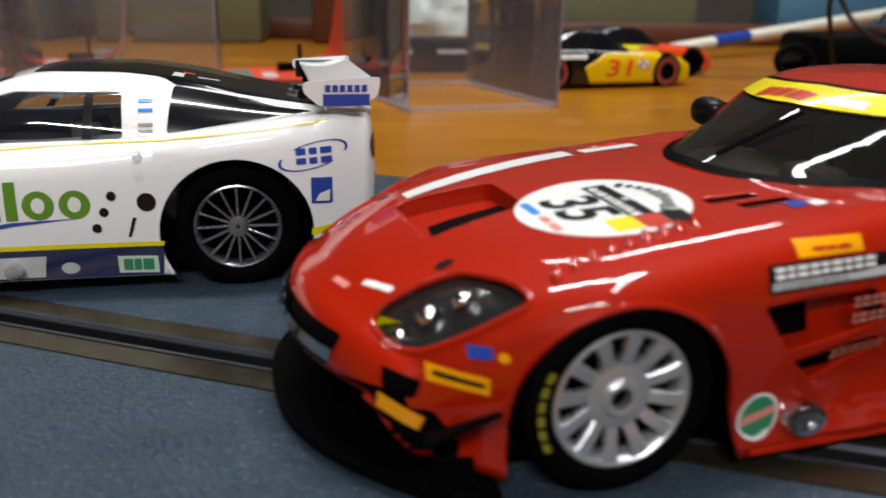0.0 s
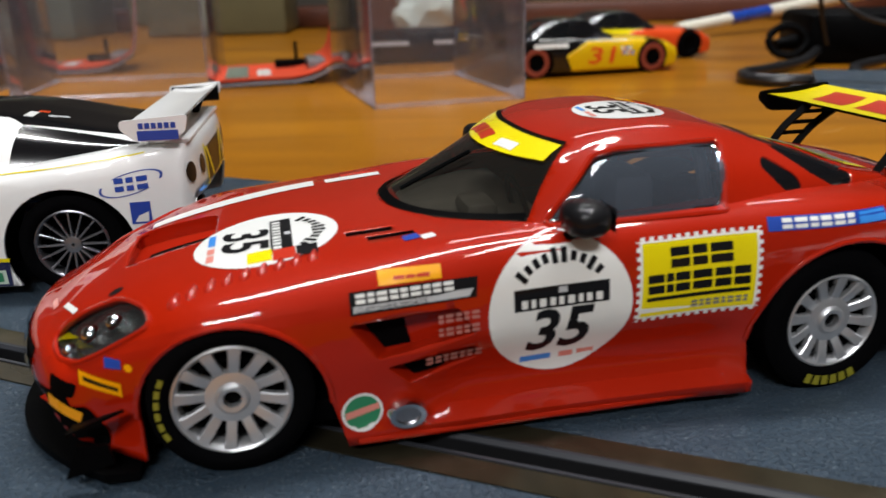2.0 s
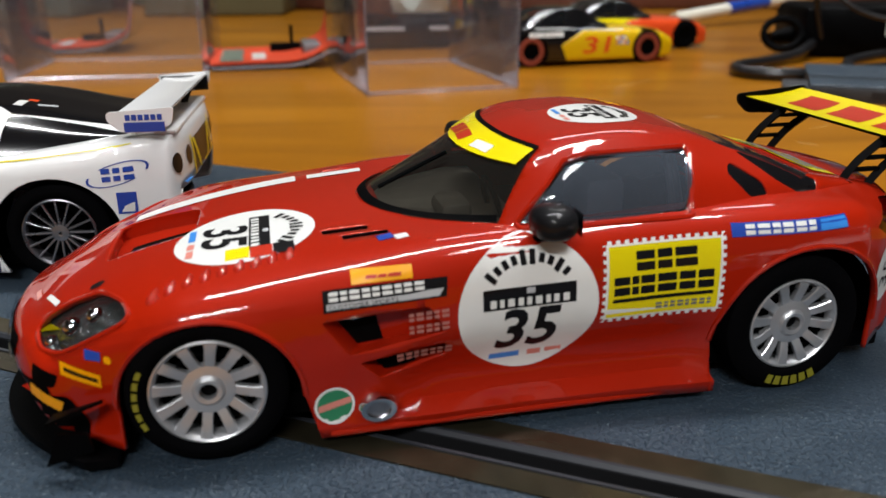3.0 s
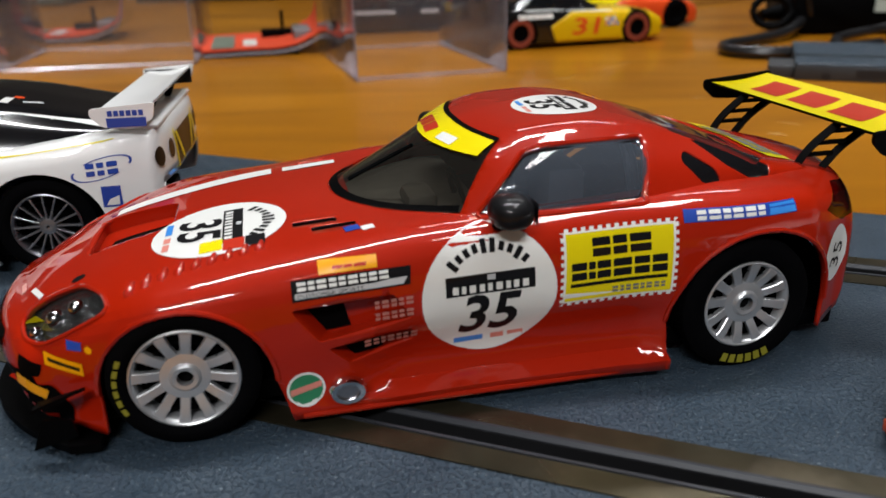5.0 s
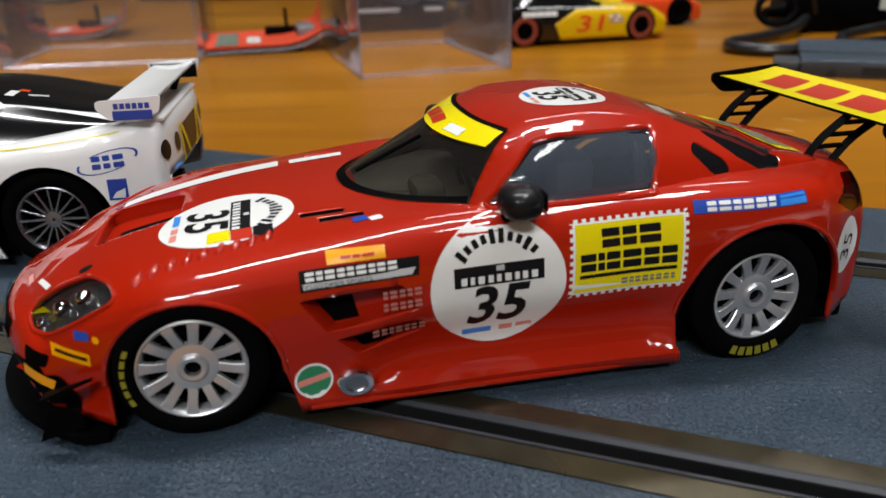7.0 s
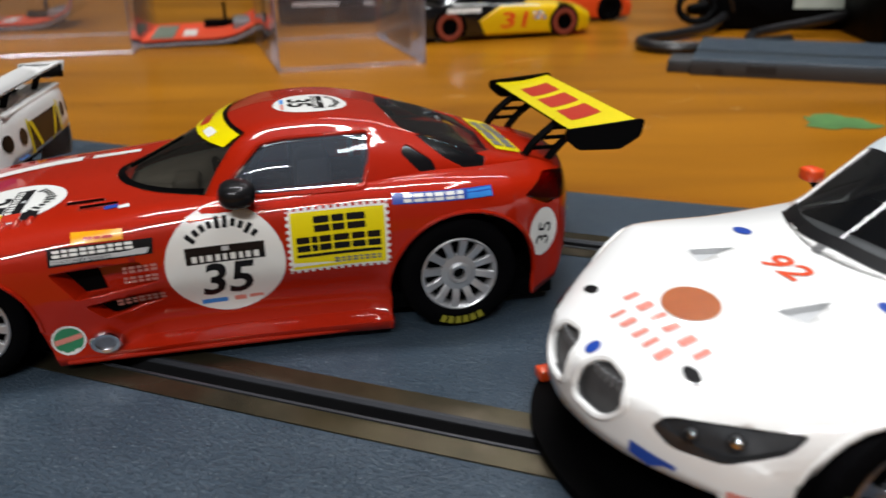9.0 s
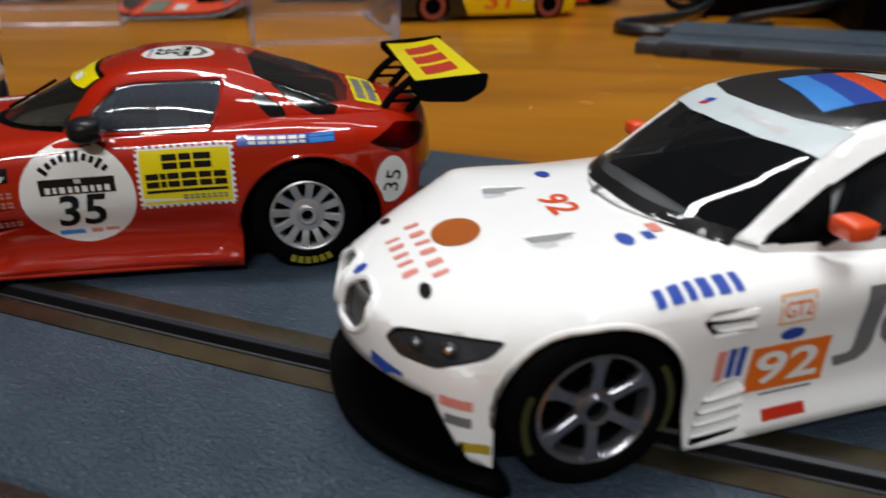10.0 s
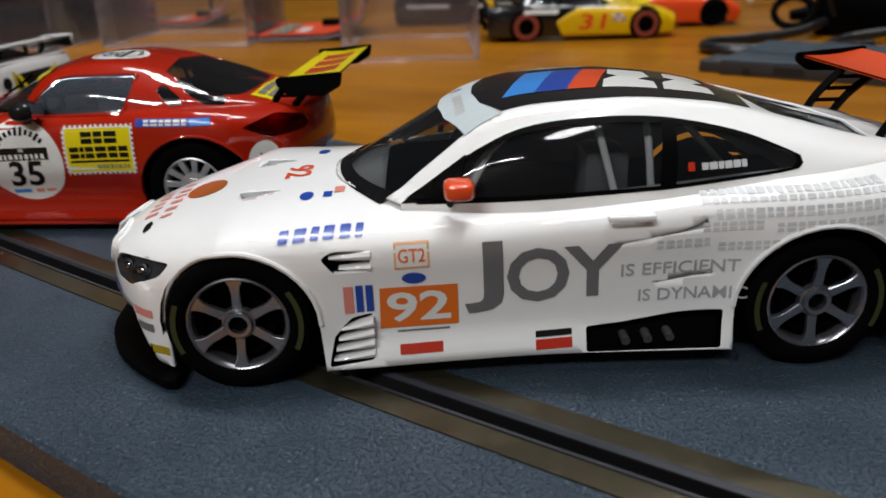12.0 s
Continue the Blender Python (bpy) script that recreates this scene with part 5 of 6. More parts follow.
    car.add("tow_marker", box(-65.2, -62.8, 19.6, 22.2, 1.9, 3.9, 0.4), ORANGE_RED)
    # bonnet
    car.mark("bonnet_oval", [disc(-53.8, -0.8, 3.4, 4.6)], mat("copper_disc", (0.36, 0.085, 0.008), 0.35, coat=0.4, var=0.1), "z", 1, 1.2, 0.14, "copper-orange oval opening on the bonnet")
    for xx, yy, n, w in ((-58.6, -2.2, 6, 19.0), (-62.0, -2.4, 5, 13.6)):
        car.blocks("bonnet_block", w, 2.1, n, xx, yy, -90, PALE_RED, "z", 1, 0.14, fill=0.4)
    car.mark("number", place2d(words("92", 6.2, 7.6, 0.1), -37.6, 0.6, -90), ORANGE_RED, "z", 1, 1.5, 0.14, "orange-red number 92")
    for s in (-1, 1):
        # The vent recess is coloured pale grey to paint in its soft shading.
        car.pocket("bonnet_vent", cut(body, [(-46.6, s * 8.2), (-39.4, s * 9.6), (-45.4, s * 12.4)][::s], "z", 0, True, (15, 40)), 0.9, PALE_GREY, (0, 0, -1))
        car.mark("bonnet_pin", [disc(-61.2, s * 12.4, 0.75, 1.6)], DECAL_BLACK, "z", 1, 1.0, 0.14)
        car.mark("bonnet_badge", [disc(-34.6, s * 14.2, 1.1, 1.8)], BLUE, "z", 1, 1.0, 0.14)
    car.mark("bonnet_flag", [block(-29.4, -12.4, 1.6, 2.6)], PALE_RED, "z", 1, 1.0, 0.14)
    car.mark("bonnet_flag", [block(-31.2, -14.2, 1.4, 2.2)], BLUE, "z", 1, 1.0, 0.14)
    car.mark("bonnet_flag", [block(-30.6, 2.6, 1.2, 1.8)], GREY_DECAL, "z", 1, 1.0, 0.14)
    # flank
    car.blocks("blue_letter_block", 13.0, 1.15, 6, -31.2, 24.1, 2.0, BLUE, lift=0.14, shear=0.2, fill=0.66)
    car.mark("class_frame", [[(-20.6, 19.0), (-15.4, 19.2), (-15.4, 23.2), (-20.6, 23.0)]], DECAL_WHITE, lift=0.11)
    pale_orange = mat("pale_orange_decal", (0.80, 0.40, 0.16), 0.35)
    for q in ([(-20.6, 19.0), (-15.4, 19.2), (-15.4, 19.5), (-20.6, 19.3)], [(-20.6, 22.7), (-15.4, 22.9), (-15.4, 23.2), (-20.6, 23.0)], [(-20.6, 19.3), (-20.3, 19.3), (-20.3, 22.7), (-20.6, 22.7)], [(-15.7, 19.5), (-15.4, 19.5), (-15.4, 22.9), (-15.7, 22.9)]):
        car.mark("class_frame", [q], pale_orange, lift=0.14)
    car.mark("class_lettering", place2d(words("GT2", 2.9, 4.0, 0.03), -18.0, 21.1, 1.5), ORANGE, lift=0.17, step=1.5)
    car.mark("blue_badge", [disc(-17.8, 17.4, 1.8, 0.95)], BLUE, lift=0.14)
    d = car.mark("number_panel", [[(-23.2, 8.8), (-11.2, 9.2), (-11.3, 16.1), (-23.0, 15.8)]], ORANGE, lift=0.12, label="orange number panel with white 92")
    car.mark("number", place2d(words("92", 6.9, 9.6, 0.14), -17.2, 12.5, 1.6), DECAL_WHITE, lift=0.19, step=1.5, parent=d)
    car.mark("panel_rule", [[(-20.6, 8.1), (-12.6, 8.4), (-12.6, 8.7), (-20.6, 8.4)]], GREY_DECAL, lift=0.14)
    for ch, x, z, hgt, wid in (("J", -7.8, 16.8, 12.4, 6.0), ("O", 0.4, 17.0, 12.4, 9.4), ("Y", 8.6, 17.4, 12.0, 8.8)):
        car.mark("letter", place2d(words(ch, hgt, wid, 0.28), x + 0.4, z, 2.2), GREY_DECAL, lift=0.14, step=1.5, label="large grey letter " + ch)
    car.mark("slogan", place2d(words("IS EFFICIENT", 2.9, 17.5, 0.03), 22.0, 17.6, 2.2), mat("silver_lettering", (0.36, 0.37, 0.38), 0.4, var=0.3, scale=500), lift=0.14, step=2.5, label="grey lettering IS EFFICIENT")
    car.mark("slogan", place2d(words("IS DYNAMIC", 2.9, 16.0, 0.03), 24.2, 13.2, 2.2), bpy.data.materials["silver_lettering"], lift=0.14, step=2.5, label="grey lettering IS DYNAMIC")
    for x, z, w, n in ((38.0, 28.5, 27, 20), (39.0, 26.4, 25, 18), (29.0, 24.2, 9, 7), (43.5, 24.4, 17, 12), (22.0, 21.6, 8, 6), (31.5, 21.2, 9, 7)):
        car.blocks("faint_bar", w, 1.35, n, x, z, 3, FAINT, lift=0.12, rows=2, slit=0.36, fill=0.74)
    def blade(name, x0, x1, z0, z1, thick, y0, y1):
        """A swept blade: low and deep at its front end, flush with the skin at its back."""
        bm = bmesh.new()
        ends = []
        for u in seq(0, 1, 5):
            x, z, y, h = x0 + (x1 - x0) * u, z0 + (z1 - z0) * u, y0 + (y1 - y0) * u ** 0.7, thick * (0.35 + 0.65 * u)
            ends.append([bm.verts.new(p) for p in ((x, y, z - h / 2), (x, y - 0.25, z), (x, y, z + h / 2), (x, -26.8, z + h / 2), (x, -26.8, z - h / 2))])
        for a, b in zip(ends, ends[1:]):
            for q in range(5):
                bm.faces.new((a[q - 1], a[q], b[q], b[q - 1]))
        bm.faces.new(ends[0])
        bm.faces.new(ends[-1])
        bmesh.ops.recalc_face_normals(bm, faces=bm.faces)
        car.add(name, bm, WHITE)
    car.pocket("fender_vent", cut(body, rounded([(-31.4, 21.0), (-29.6, 18.7), (-24.2, 18.9), (-24.0, 22.0), (-29.8, 22.0)], 0.6), "y", -1, True, (-60, -20)), 1.8, BLACK, (0.2, 1, 0))
    blade("vent_blade", -30.2, -24.0, 20.9, 21.4, 1.3, -28.2, -28.95)
    blade("vent_blade", -28.8, -24.0, 19.2, 19.5, 1.0, -28.2, -28.9)
    car.pocket("side_louvre", cut(body, rounded([(-31.2, 3.2), (-24.2, 4.2), (-24.2, 11.6), (-27.4, 11.0), (-30.2, 8.0)], 0.6), "y", -1, True, (-60, -20)), 2.0, BLACK, (0, 1, 0))
    for k in range(4):
        blade("louvre_blade", -30.6 + 0.5 * k, -24.1, 3.9 + 1.75 * k, 5.2 + 1.75 * k, 1.15, -28.2, -28.9)
    car.mark("striped_mark", [[(-28.4, 11.8), (-27.0, 11.8), (-27.0, 16.4), (-28.4, 16.4)]], PALE_RED, lift=0.14)
    for k in (0, 1):
        car.mark("striped_mark", [[(-26.6 + 1.5 * k, 11.9), (-25.5 + 1.5 * k, 11.9), (-25.5 + 1.5 * k, 16.5), (-26.6 + 1.5 * k, 16.5)]], BLUE, lift=0.14)
    car.pocket("side_exhaust_bay", cut(body, rounded([(8.4, 4.1), (29.0, 4.3), (29.2, 10.4), (22, 9.8), (14, 8.4), (8.4, 7.8)], 0.5), "y", -1, True, (-60, -20)), 2.2, BLACK, (0, 1, 0))
    for k in range(3):
        car.add("exhaust_pipe", tube([(14.5 + 3.4 * k, -29.0, 5.6 + 0.2 * k), (14.5 + 3.4 * k, -26.5, 5.8 + 0.2 * k)], 0.7, 10), CHARCOAL)
    for x, w in ((-17.0, 6.6), (3.4, 5.6)):
        e = car.mark("sill_mark", [[(x - w / 2, 4.7), (x + w / 2, 5.0), (x + w / 2, 6.5), (x - w / 2, 6.2)]], RED_DECAL, lift=0.14)
    car.mark("sill_mark", [[(0.6, 6.5), (6.2, 6.8), (6.2, 7.7), (0.6, 7.4)]], DECAL_BLACK, lift=0.14)
    car.add("door_handle", box(10.6, 17.6, -30.2, -28.4, 25.4, 26.4, 0.4), WHITE)
    # Hollows in the white skin, coloured pale grey to deepen their shade.
    car.pocket("flank_scoop", cut(body, [(12.8, 21.6), (25.6, 24.0), (25.4, 25.2), (22.0, 23.6)], "y", -1, True, (-60, -20)), 0.9, PALE_GREY, (0, 1, 0))
    car.pocket("flank_scoop", cut(body, [(18.0, 14.8), (27.0, 16.2), (26.8, 17.2)], "y", -1, True, (-60, -20)), 0.7, PALE_GREY, (0, 1, 0))
    car.mark("window_flag", [block(23.8, 31.8, 1.0, 1.2)], RED_DECAL, lift=0.16)
    car.blocks("window_bar", 7.0, 1.0, 6, 28.8, 31.9, 2, PALE_GREY, lift=0.16)
    for x, z, w, mm in ((-60.2, 11.4, 3.4, PALE_RED), (-60.0, 9.0, 2.8, GREY_DECAL), (-59.6, 5.4, 6.4, mat("olive_yellow_decal", (0.40, 0.28, 0.01), 0.4))):
        car.mark("bumper_mark", [[(x - w / 2, z - 0.8), (x + w / 2, z - 1.0), (x + w / 2, z + 0.4), (x - w / 2, z + 0.6)]], mm, lift=0.14, step=1.2)
    car.mark("blue_letter_block", [block(57.5, 25.6, 3.0, 3.0)], BLUE, lift=0.14)
    # tail
    car.add("diffuser", box(52, 71, -24, 24, 2.6, 9, 1.0), BLACK)
    for s in (-1, 1):
        car.mark("tail_light", [[(s * 14, 20), (s * 24, 20.5), (s * 24, 25), (s * 13, 25)][::s]], bpy.data.materials["red_lens"], "x", 1, 1.5, 0.15)
    rear_wing(car, 63.5, 75.5, 39.6, 1.0, 27.0, ORANGE_RED, 59.4, 31.0, 12.5, 3.0, ORANGE_RED, True)
    car.shell("body", body, WHITE, label="glossy white moulded body shell")
    car.shell("roof", cabin, WHITE, 0.6)
    car.add("chassis", box(-60, 62, -24, 24, 2.8, 6, 0.5), BLACK)
    car.add("cockpit_tub", box(-26, 54, -19, 19, 6, 22, 2.0), BLACK)
    car.add("dashboard", box(-22, -12, -18, 18, 21, 25, 1.5), BLACK)
    car.add("seat", box(10, 18, -14, -4, 18, 32, 2.0), GREY_DECAL)
    bar = mat("white_bar", (0.75, 0.76, 0.75), 0.5)
    cage(car, [spline([(-12, -20, 24), (-6, -17, 32.5), (2, -15.4, 38), (12, -15, 39.2), (20, -15, 38.4)], 6), [(14.5, -20.5, 24), (11, -16.0, 38.4)], [(-10.5, -21.0, 25), (-5.5, -18.0, 33.5)], [(24, -15, 38), (34, -10, 28)], [(-12, 20, 24), (-2, 16.5, 36.6)], spline([(20, -19, 24), (19, -15.5, 37.5), (19, 0, 40), (19, 15.5, 37.5), (20, 19, 24)], 6)], bar)
    door_mirror(car, -10.8, -27.0, 30.4, ORANGE_RED, (-12.0, -24.0, 27.2), 5.0, 2.7, 4.4, "orange-red door mirror")
    door_mirror(car, -11.4, 26.4, 29.4, ORANGE_RED, (-11.8, 23.6, 26.8), 3.8, 2.5, 3.2)
    style = dict(r0=2.0, w0=1.6, w1=1.0, flare=1.7, dish=0.6, hole=1.45, phase=0.02, boss=2.2)
    for x in (-44.4, 43.6):
        for s in (-1, 1):
            wheel(car.root, x, s * 24.7, 11.0, 9.2, 7.7, 6, GREY_RIM, s, style, ([(-26, 34, 10), (156, 206, 10)], TYRE_OLIVE))
    return car


white_car(pose(0.1824, 0.0961, 0, 0, 0, 21.5))


# ---- the white and navy car ----
def navy_car(m):
    W = curve((-70, 22), (-60, 27), (-42, 30.6), (-20, 29.6), (10, 29.4), (28, 29.8), (42, 31.2), (56, 30.2), (67, 27))
    ZL = curve((-70, 4), (-30, 2.6), (30, 2.6), (56, 4.6), (67, 7))
    ZS = curve((-70, 12), (-55, 18.5), (-42, 22.3), (-20, 23.0), (10, 23.2), (30, 24.8), (45, 26.8), (60, 28.2), (67, 27.8))
    ZC = curve((-70, 13.5), (-55, 20), (-42, 22.4), (-15, 24.6), (30, 25.6), (60, 28.2), (67, 28.4))

    def half(x):
        w, a, b, c = W(x), ZL(x), ZS(x), ZC(x)
        return [(w - 0.6, a), (w - 0.2, a + 0.2 * (b - a)), (w, a + 0.5 * (b - a)), (w - 0.8, a + 0.85 * (b - a)), (w - 3.4, b), (w * 0.55, b + (c - b) * 0.8), (0, c)]
    body = loft(seq(-68, 66, 96), half, 30, bend=lambda x, y: 11.0 * (y / 26) ** 2 * max(0, min(1, (-44 - x) / 24)) - 2.6 * (y / 28) ** 4 * max(0, min(1, (x - 50) / 14)), nose=(3, 9), tail=(1.4, 17))
    ZB = curve((-20, 22.6), (25, 23.6), (60, 27.2))
    ZT = curve((-20, 23.4), (-8, 28.4), (3, 33.0), (13, 35.0), (22, 35.0), (32, 34.0), (46, 31.0), (62, 28.0))
    WB = curve((-20, 20.5), (0, 24), (28, 25.4), (45, 23), (62, 18))
    WR = curve((-20, 19), (0, 17.5), (20, 17), (40, 16.5), (62, 14))

    def half_cabin(x):
        wb, wr, a, b = WB(x), WR(x), ZB(x), ZT(x)
        return [(wb + 0.2, a - 3), (wb - 0.2, a + 0.1), ((wb + wr) / 2 + 1.0, a + 0.52 * (b - a)), (wr + 0.6, a + 0.83 * (b - a)), (wr - 2.2, a + 0.955 * (b - a)), (wr * 0.45, b - 0.05), (0, b + 0.2)]
    cabin = loft(seq(-19, 61, 60), half_cabin, 28, bend=lambda x, y: 9.0 * (y / 20) ** 2 * max(0, min(1, (6 - x) / 24)))
    car = Car("toy_race_car", m, "white toy race car with navy sills and dark hatch", body, cabin)
    for x, r, zc in ((-42.0, 12.0, 9.6), (42.4, 12.6, 9.4)):
        cut(body, disc(x, zc, r, n=40), "y")
    wells(car, ((-42.0, 12.6), (42.4, 13.2)), 9.4, 13, 28.8)
    cut(body, rounded([(-10, -18), (10, -21), (48, -19), (48, 19), (10, 21), (-10, 18)], 4), "z", deep=(18, 60))
    for side in (-1, 1):
        dp = (-60, -12) if side < 0 else (12, 60)
        car.pane("side_window", cut(cabin, rounded([(-4.5, 24.0), (2.5, 30.6), (8, 32.0), (24.6, 31.8), (24.8, 24.8)], 0.8), "y", side, True, deep=dp), SMOKED)
        car.pane("rear_quarter_glass", cut(cabin, rounded([(31.6, 25.3), (32.6, 32.6), (44, 30.4), (56.5, 27.9), (50, 26.9)], 0.8), "y", side, True, deep=dp), GLOSS_BLACK, 0.05)
        car.mark("window_trim", [[(18.6, 24.8), (20.0, 24.8), (20.4, 31.6), (19.0, 31.6)]], DECAL_BLACK, "y", side, 1.5, 0.12)
    car.pane("windscreen", cut(cabin, rounded([(-14, -18), (-18.6, 0), (-14, 18), (7, 14.4), (3.4, 0), (7, -14.4)], 0.8), "z", 0, True, deep=(18, 60)), SMOKED)
    car.mark("hatch_skin", [[(10, -13.5), (9, 0), (10, 13.5), (30, 14.6), (33, 16.8), (58, 15.0), (60, 0), (58, -15.0), (33, -16.8), (30, -14.6)]], GLOSS_BLACK, "z", 1, 1.6, 0.14, "glossy black roof panel and hatch")
    for x, y, w, h, t, mm in ((33, -11, 4.6, 1.8, -90, DECAL_WHITE), (38, -10, 1.2, 4.0, -60, PALE_GREY), (34.5, -7.6, 1.6, 2.0, -90, ORANGE_RED)):
        car.mark("roof_mark", moved([block(0, 0, w, h)], x, y, t), mm, "z", 1, 1.2, 0.2)
    # markings
    for a, b, c, d in ((5, 23.2, 31, 24.6), (31, 24.6, 58, 27.6), (-30, 21.8, 5, 23.2)):
        car.mark("yellow_line", [[(a, b), (c, d), (c, d + 0.16), (a, b + 0.16)]], YELLOW, lift=0.13)
    car.mark("yellow_line", [[(-28, 7.9), (30.4, 7.9), (30.6, 8.7), (-28, 8.7)]], YELLOW, lift=0.13)
    sill = car.mark("navy_sill", [[(-28, 2.8), (30, 2.8), (30.4, 7.9), (-28, 7.9)]], NAVY, lift=0.12, label="navy blue sill panel")
    car.mark("sill_grey", [[(-4, 3.2), (11.6, 3.2), (12.2, 6.8), (-4, 6.8)]], PALE_GREY, lift=0.17, parent=sill)
    car.mark("sill_tag", [[(23.0, 3.4), (29.3, 3.2), (29.3, 6.2), (23.0, 6.4)]], mat("pale_green_decal", (0.55, 0.66, 0.56), 0.4), lift=0.17, parent=sill)
    car.blocks("tag_block", 5.0, 2.0, 3, 26.2, 4.8, -1, GREEN, lift=0.22, parent=sill)
    car.mark("sill_mark", [disc(15.6, 4.6, 1.4, 1.0)], PALE_GREY, lift=0.17, parent=sill)
    car.add("side_exhaust", tube([(7.3, -30.6, 4.6), (7.3, -28.0, 4.8)], 1.3, 14), CHROME)
    leaf = mat("leaf_green_decal", (0.10, 0.26, 0.02), 0.3, coat=0.5)
    for x in (-1.6, 3.6, 12.0, 17.4):
        ring_mark = car.mark("green_ring", [disc(x, 15.2, 2.35, 2.3)], leaf, lift=0.14)
        car.mark("ring_centre", [disc(x, 15.2, 1.0, 1.25)], DECAL_WHITE, lift=0.19, parent=ring_mark)
    car.mark("green_bar", [[(7.2, 12.9), (8.9, 12.9), (8.9, 19.0), (7.2, 19.0)]], leaf, lift=0.14)
    car.mark("green_bar", [[(5.4, 12.9), (6.4, 12.9), (6.4, 16.4), (5.4, 16.4)]], leaf, lift=0.15)
    car.mark("blue_swoosh", [[(-6, 11.0), (8, 12.6), (18.4, 13.0), (8, 12.0), (-6, 9.6)]], BLUE, lift=0.14)
    for x, z, r in ((28.3, 15.3, 1.5), (23.0, 16.4, 0.75), (21.7, 13.8, 0.75), (20.4, 11.2, 0.75)):
        car.mark("flank_hole", [disc(x, z, r)], DECAL_BLACK, lift=0.14, step=1.0)
    car.mark("flank_slot", [[(25.0, 9.6), (25.5, 9.6), (26.6, 12.8), (26.0, 12.8)]], DECAL_BLACK, lift=0.14, step=1.0)
    for z, c in ((22.4, PALE_GREY), (19.6, DECAL_WHITE)):
        car.mark("door_catch", [disc(27.4, z, 0.8)], c, lift=0.16, step=1.0)
    ring = []
    n = 30
    for i in range(n):
        a0, a1 = 2 * math.pi * i / n, 2 * math.pi * (i + 1) / n
        if 0.30 * n < i < 0.42 * n or 0.8 * n < i < 0.92 * n:
            continue
        c, s = math.cos(radians(14)), math.sin(radians(14))
        quad = []
        for r, a in ((1.0, a0), (1.0, a1), (0.92, a1), (0.92, a0)):
            u, v = 6.0 * r * math.cos(a), 2.1 * r * math.sin(a)
            quad.append((55.2 + u * c - v * s, 22.2 + u * s + v * c))
        ring.append(quad)
    car.mark("blue_ring", ring, BLUE, lift=0.13, step=3.0)
    car.blocks("blue_letter_block", 6.6, 2.6, 3, 55.3, 22.2, 2, BLUE, lift=0.15, rows=2, slit=0.4, fill=0.74)
    car.mark("blue_square", [[(54.6, 14.2), (58.2, 14.0), (58.2, 18.4), (54.6, 18.6)]], BLUE, lift=0.14)
    car.mark("white_swirl", [[(55.2, 14.6), (57.6, 14.4), (57.8, 16.4), (56.0, 15.8)]], DECAL_WHITE, lift=0.19)
    for z, mm in ((31.0, LIGHT_BLUE), (29.6, LIGHT_BLUE), (27.4, GREY_DECAL), (26.4, GREY_DECAL)):
        car.mark("pillar_mark", [block(28.4, z - 0.6, 2.3, 0.5)], mm, lift=0.14, step=1.0)
    car.mark("yellow_line", [[(54.5, 8.6), (66, 10.4), (66, 11.4), (54.5, 9.8)]], YELLOW, lift=0.14)
    # tail
    for yy in (-23.5, -16.0, 16.0, 23.5):
        car.mark("tail_light", [disc(yy, 22.6, 2.1)], DECAL_BLACK, "x", 1, 1.2, 0.16)
    car.mark("tail_panel", [[(-11, 12), (11, 12), (11, 25), (-11, 25)]], DECAL_BLACK, "x", 1, 1.5, 0.14)
    for s in (-1, 1):
        car.mark("yellow_line", [[(s * 11, 25), (s * 9, 25), (s * 4, 17), (s * 5.4, 16.4)][::s]], YELLOW, "x", 1, 1.5, 0.2)
        car.mark("yellow_line", [[(s * 11.4, 10), (s * 12.6, 10), (s * 12.6, 26), (s * 11.4, 26)][::s]], YELLOW, "x", 1, 1.5, 0.2)
    car.mark("blue_letter_block", [block(-18, 16.4, 5.0, 2.4)], LIGHT_BLUE, "x", 1, 1.5, 0.16)
    car.add("deck_lip", box(58, 66, -22, 22, 28.0, 29.2, 0.5), WHITE)
    wing = rear_wing(car, 55.5, 66.0, 33.0, 0.8, 26.6, WHITE, 58.0, 28.0, 12.0, 3.4, WHITE, False, WHITE)
    car.mark("wing_stay", [block(60, 0, 1, 1)], WHITE, "z", 1, 1.0, 0.1)
    for nm, bx, mm in (("end_plate_block", (57.2, 65.0, -27.15, -27.0, 30.0, 31.9), BLUE),):
        part(nm, shrink(box(*bx)), mm, wing)
    for q in range(6):
        part("end_plate_letter_block", shrink(box(57.6 + 1.22 * q, 58.5 + 1.22 * q, -27.15, -27.0, 32.3, 33.4)), BLUE, wing)
    part("end_plate_lining", shrink(box(54.6, 66.2, 26.05, 26.2, 29.9, 33.6)), DECAL_BLACK, wing)
    car.shell("body", body, WHITE, label="glossy white moulded body shell")
    car.shell("roof", cabin, WHITE, 0.6)
    car.add("chassis", box(-60, 60, -24, 24, 2.6, 6, 0.5), BLACK)
    car.add("cockpit_tub", box(-14, 46, -18, 18, 6, 20, 2.0), NAVY)
    car.add("seat", box(14, 20, -13, -4, 16, 27, 2.0), GREY_DECAL)
    door_mirror(car, 3.4, -27.0, 27.0, WHITE, (2.0, -23.4, 23.8), 5.4, 3.4, 3.6)
    door_mirror(car, 3.4, 27.0, 27.0, WHITE, (2.0, 23.4, 23.8), 5.4, 3.4, 3.6)
    style = dict(r0=1.2, w0=0.5, w1=0.38, flare=0.1, dish=0.4, hole=0.3)
    for x in (-42.0, 42.4):
        for s in (-1, 1):
            wheel(car.root, x, s * 24.8, 10.3, 9.4, 7.2, 16, GREY_RIM, s, style)
    return car


navy_car(pose(-0.0789, 0.1677, 0, 0, 0, 12))


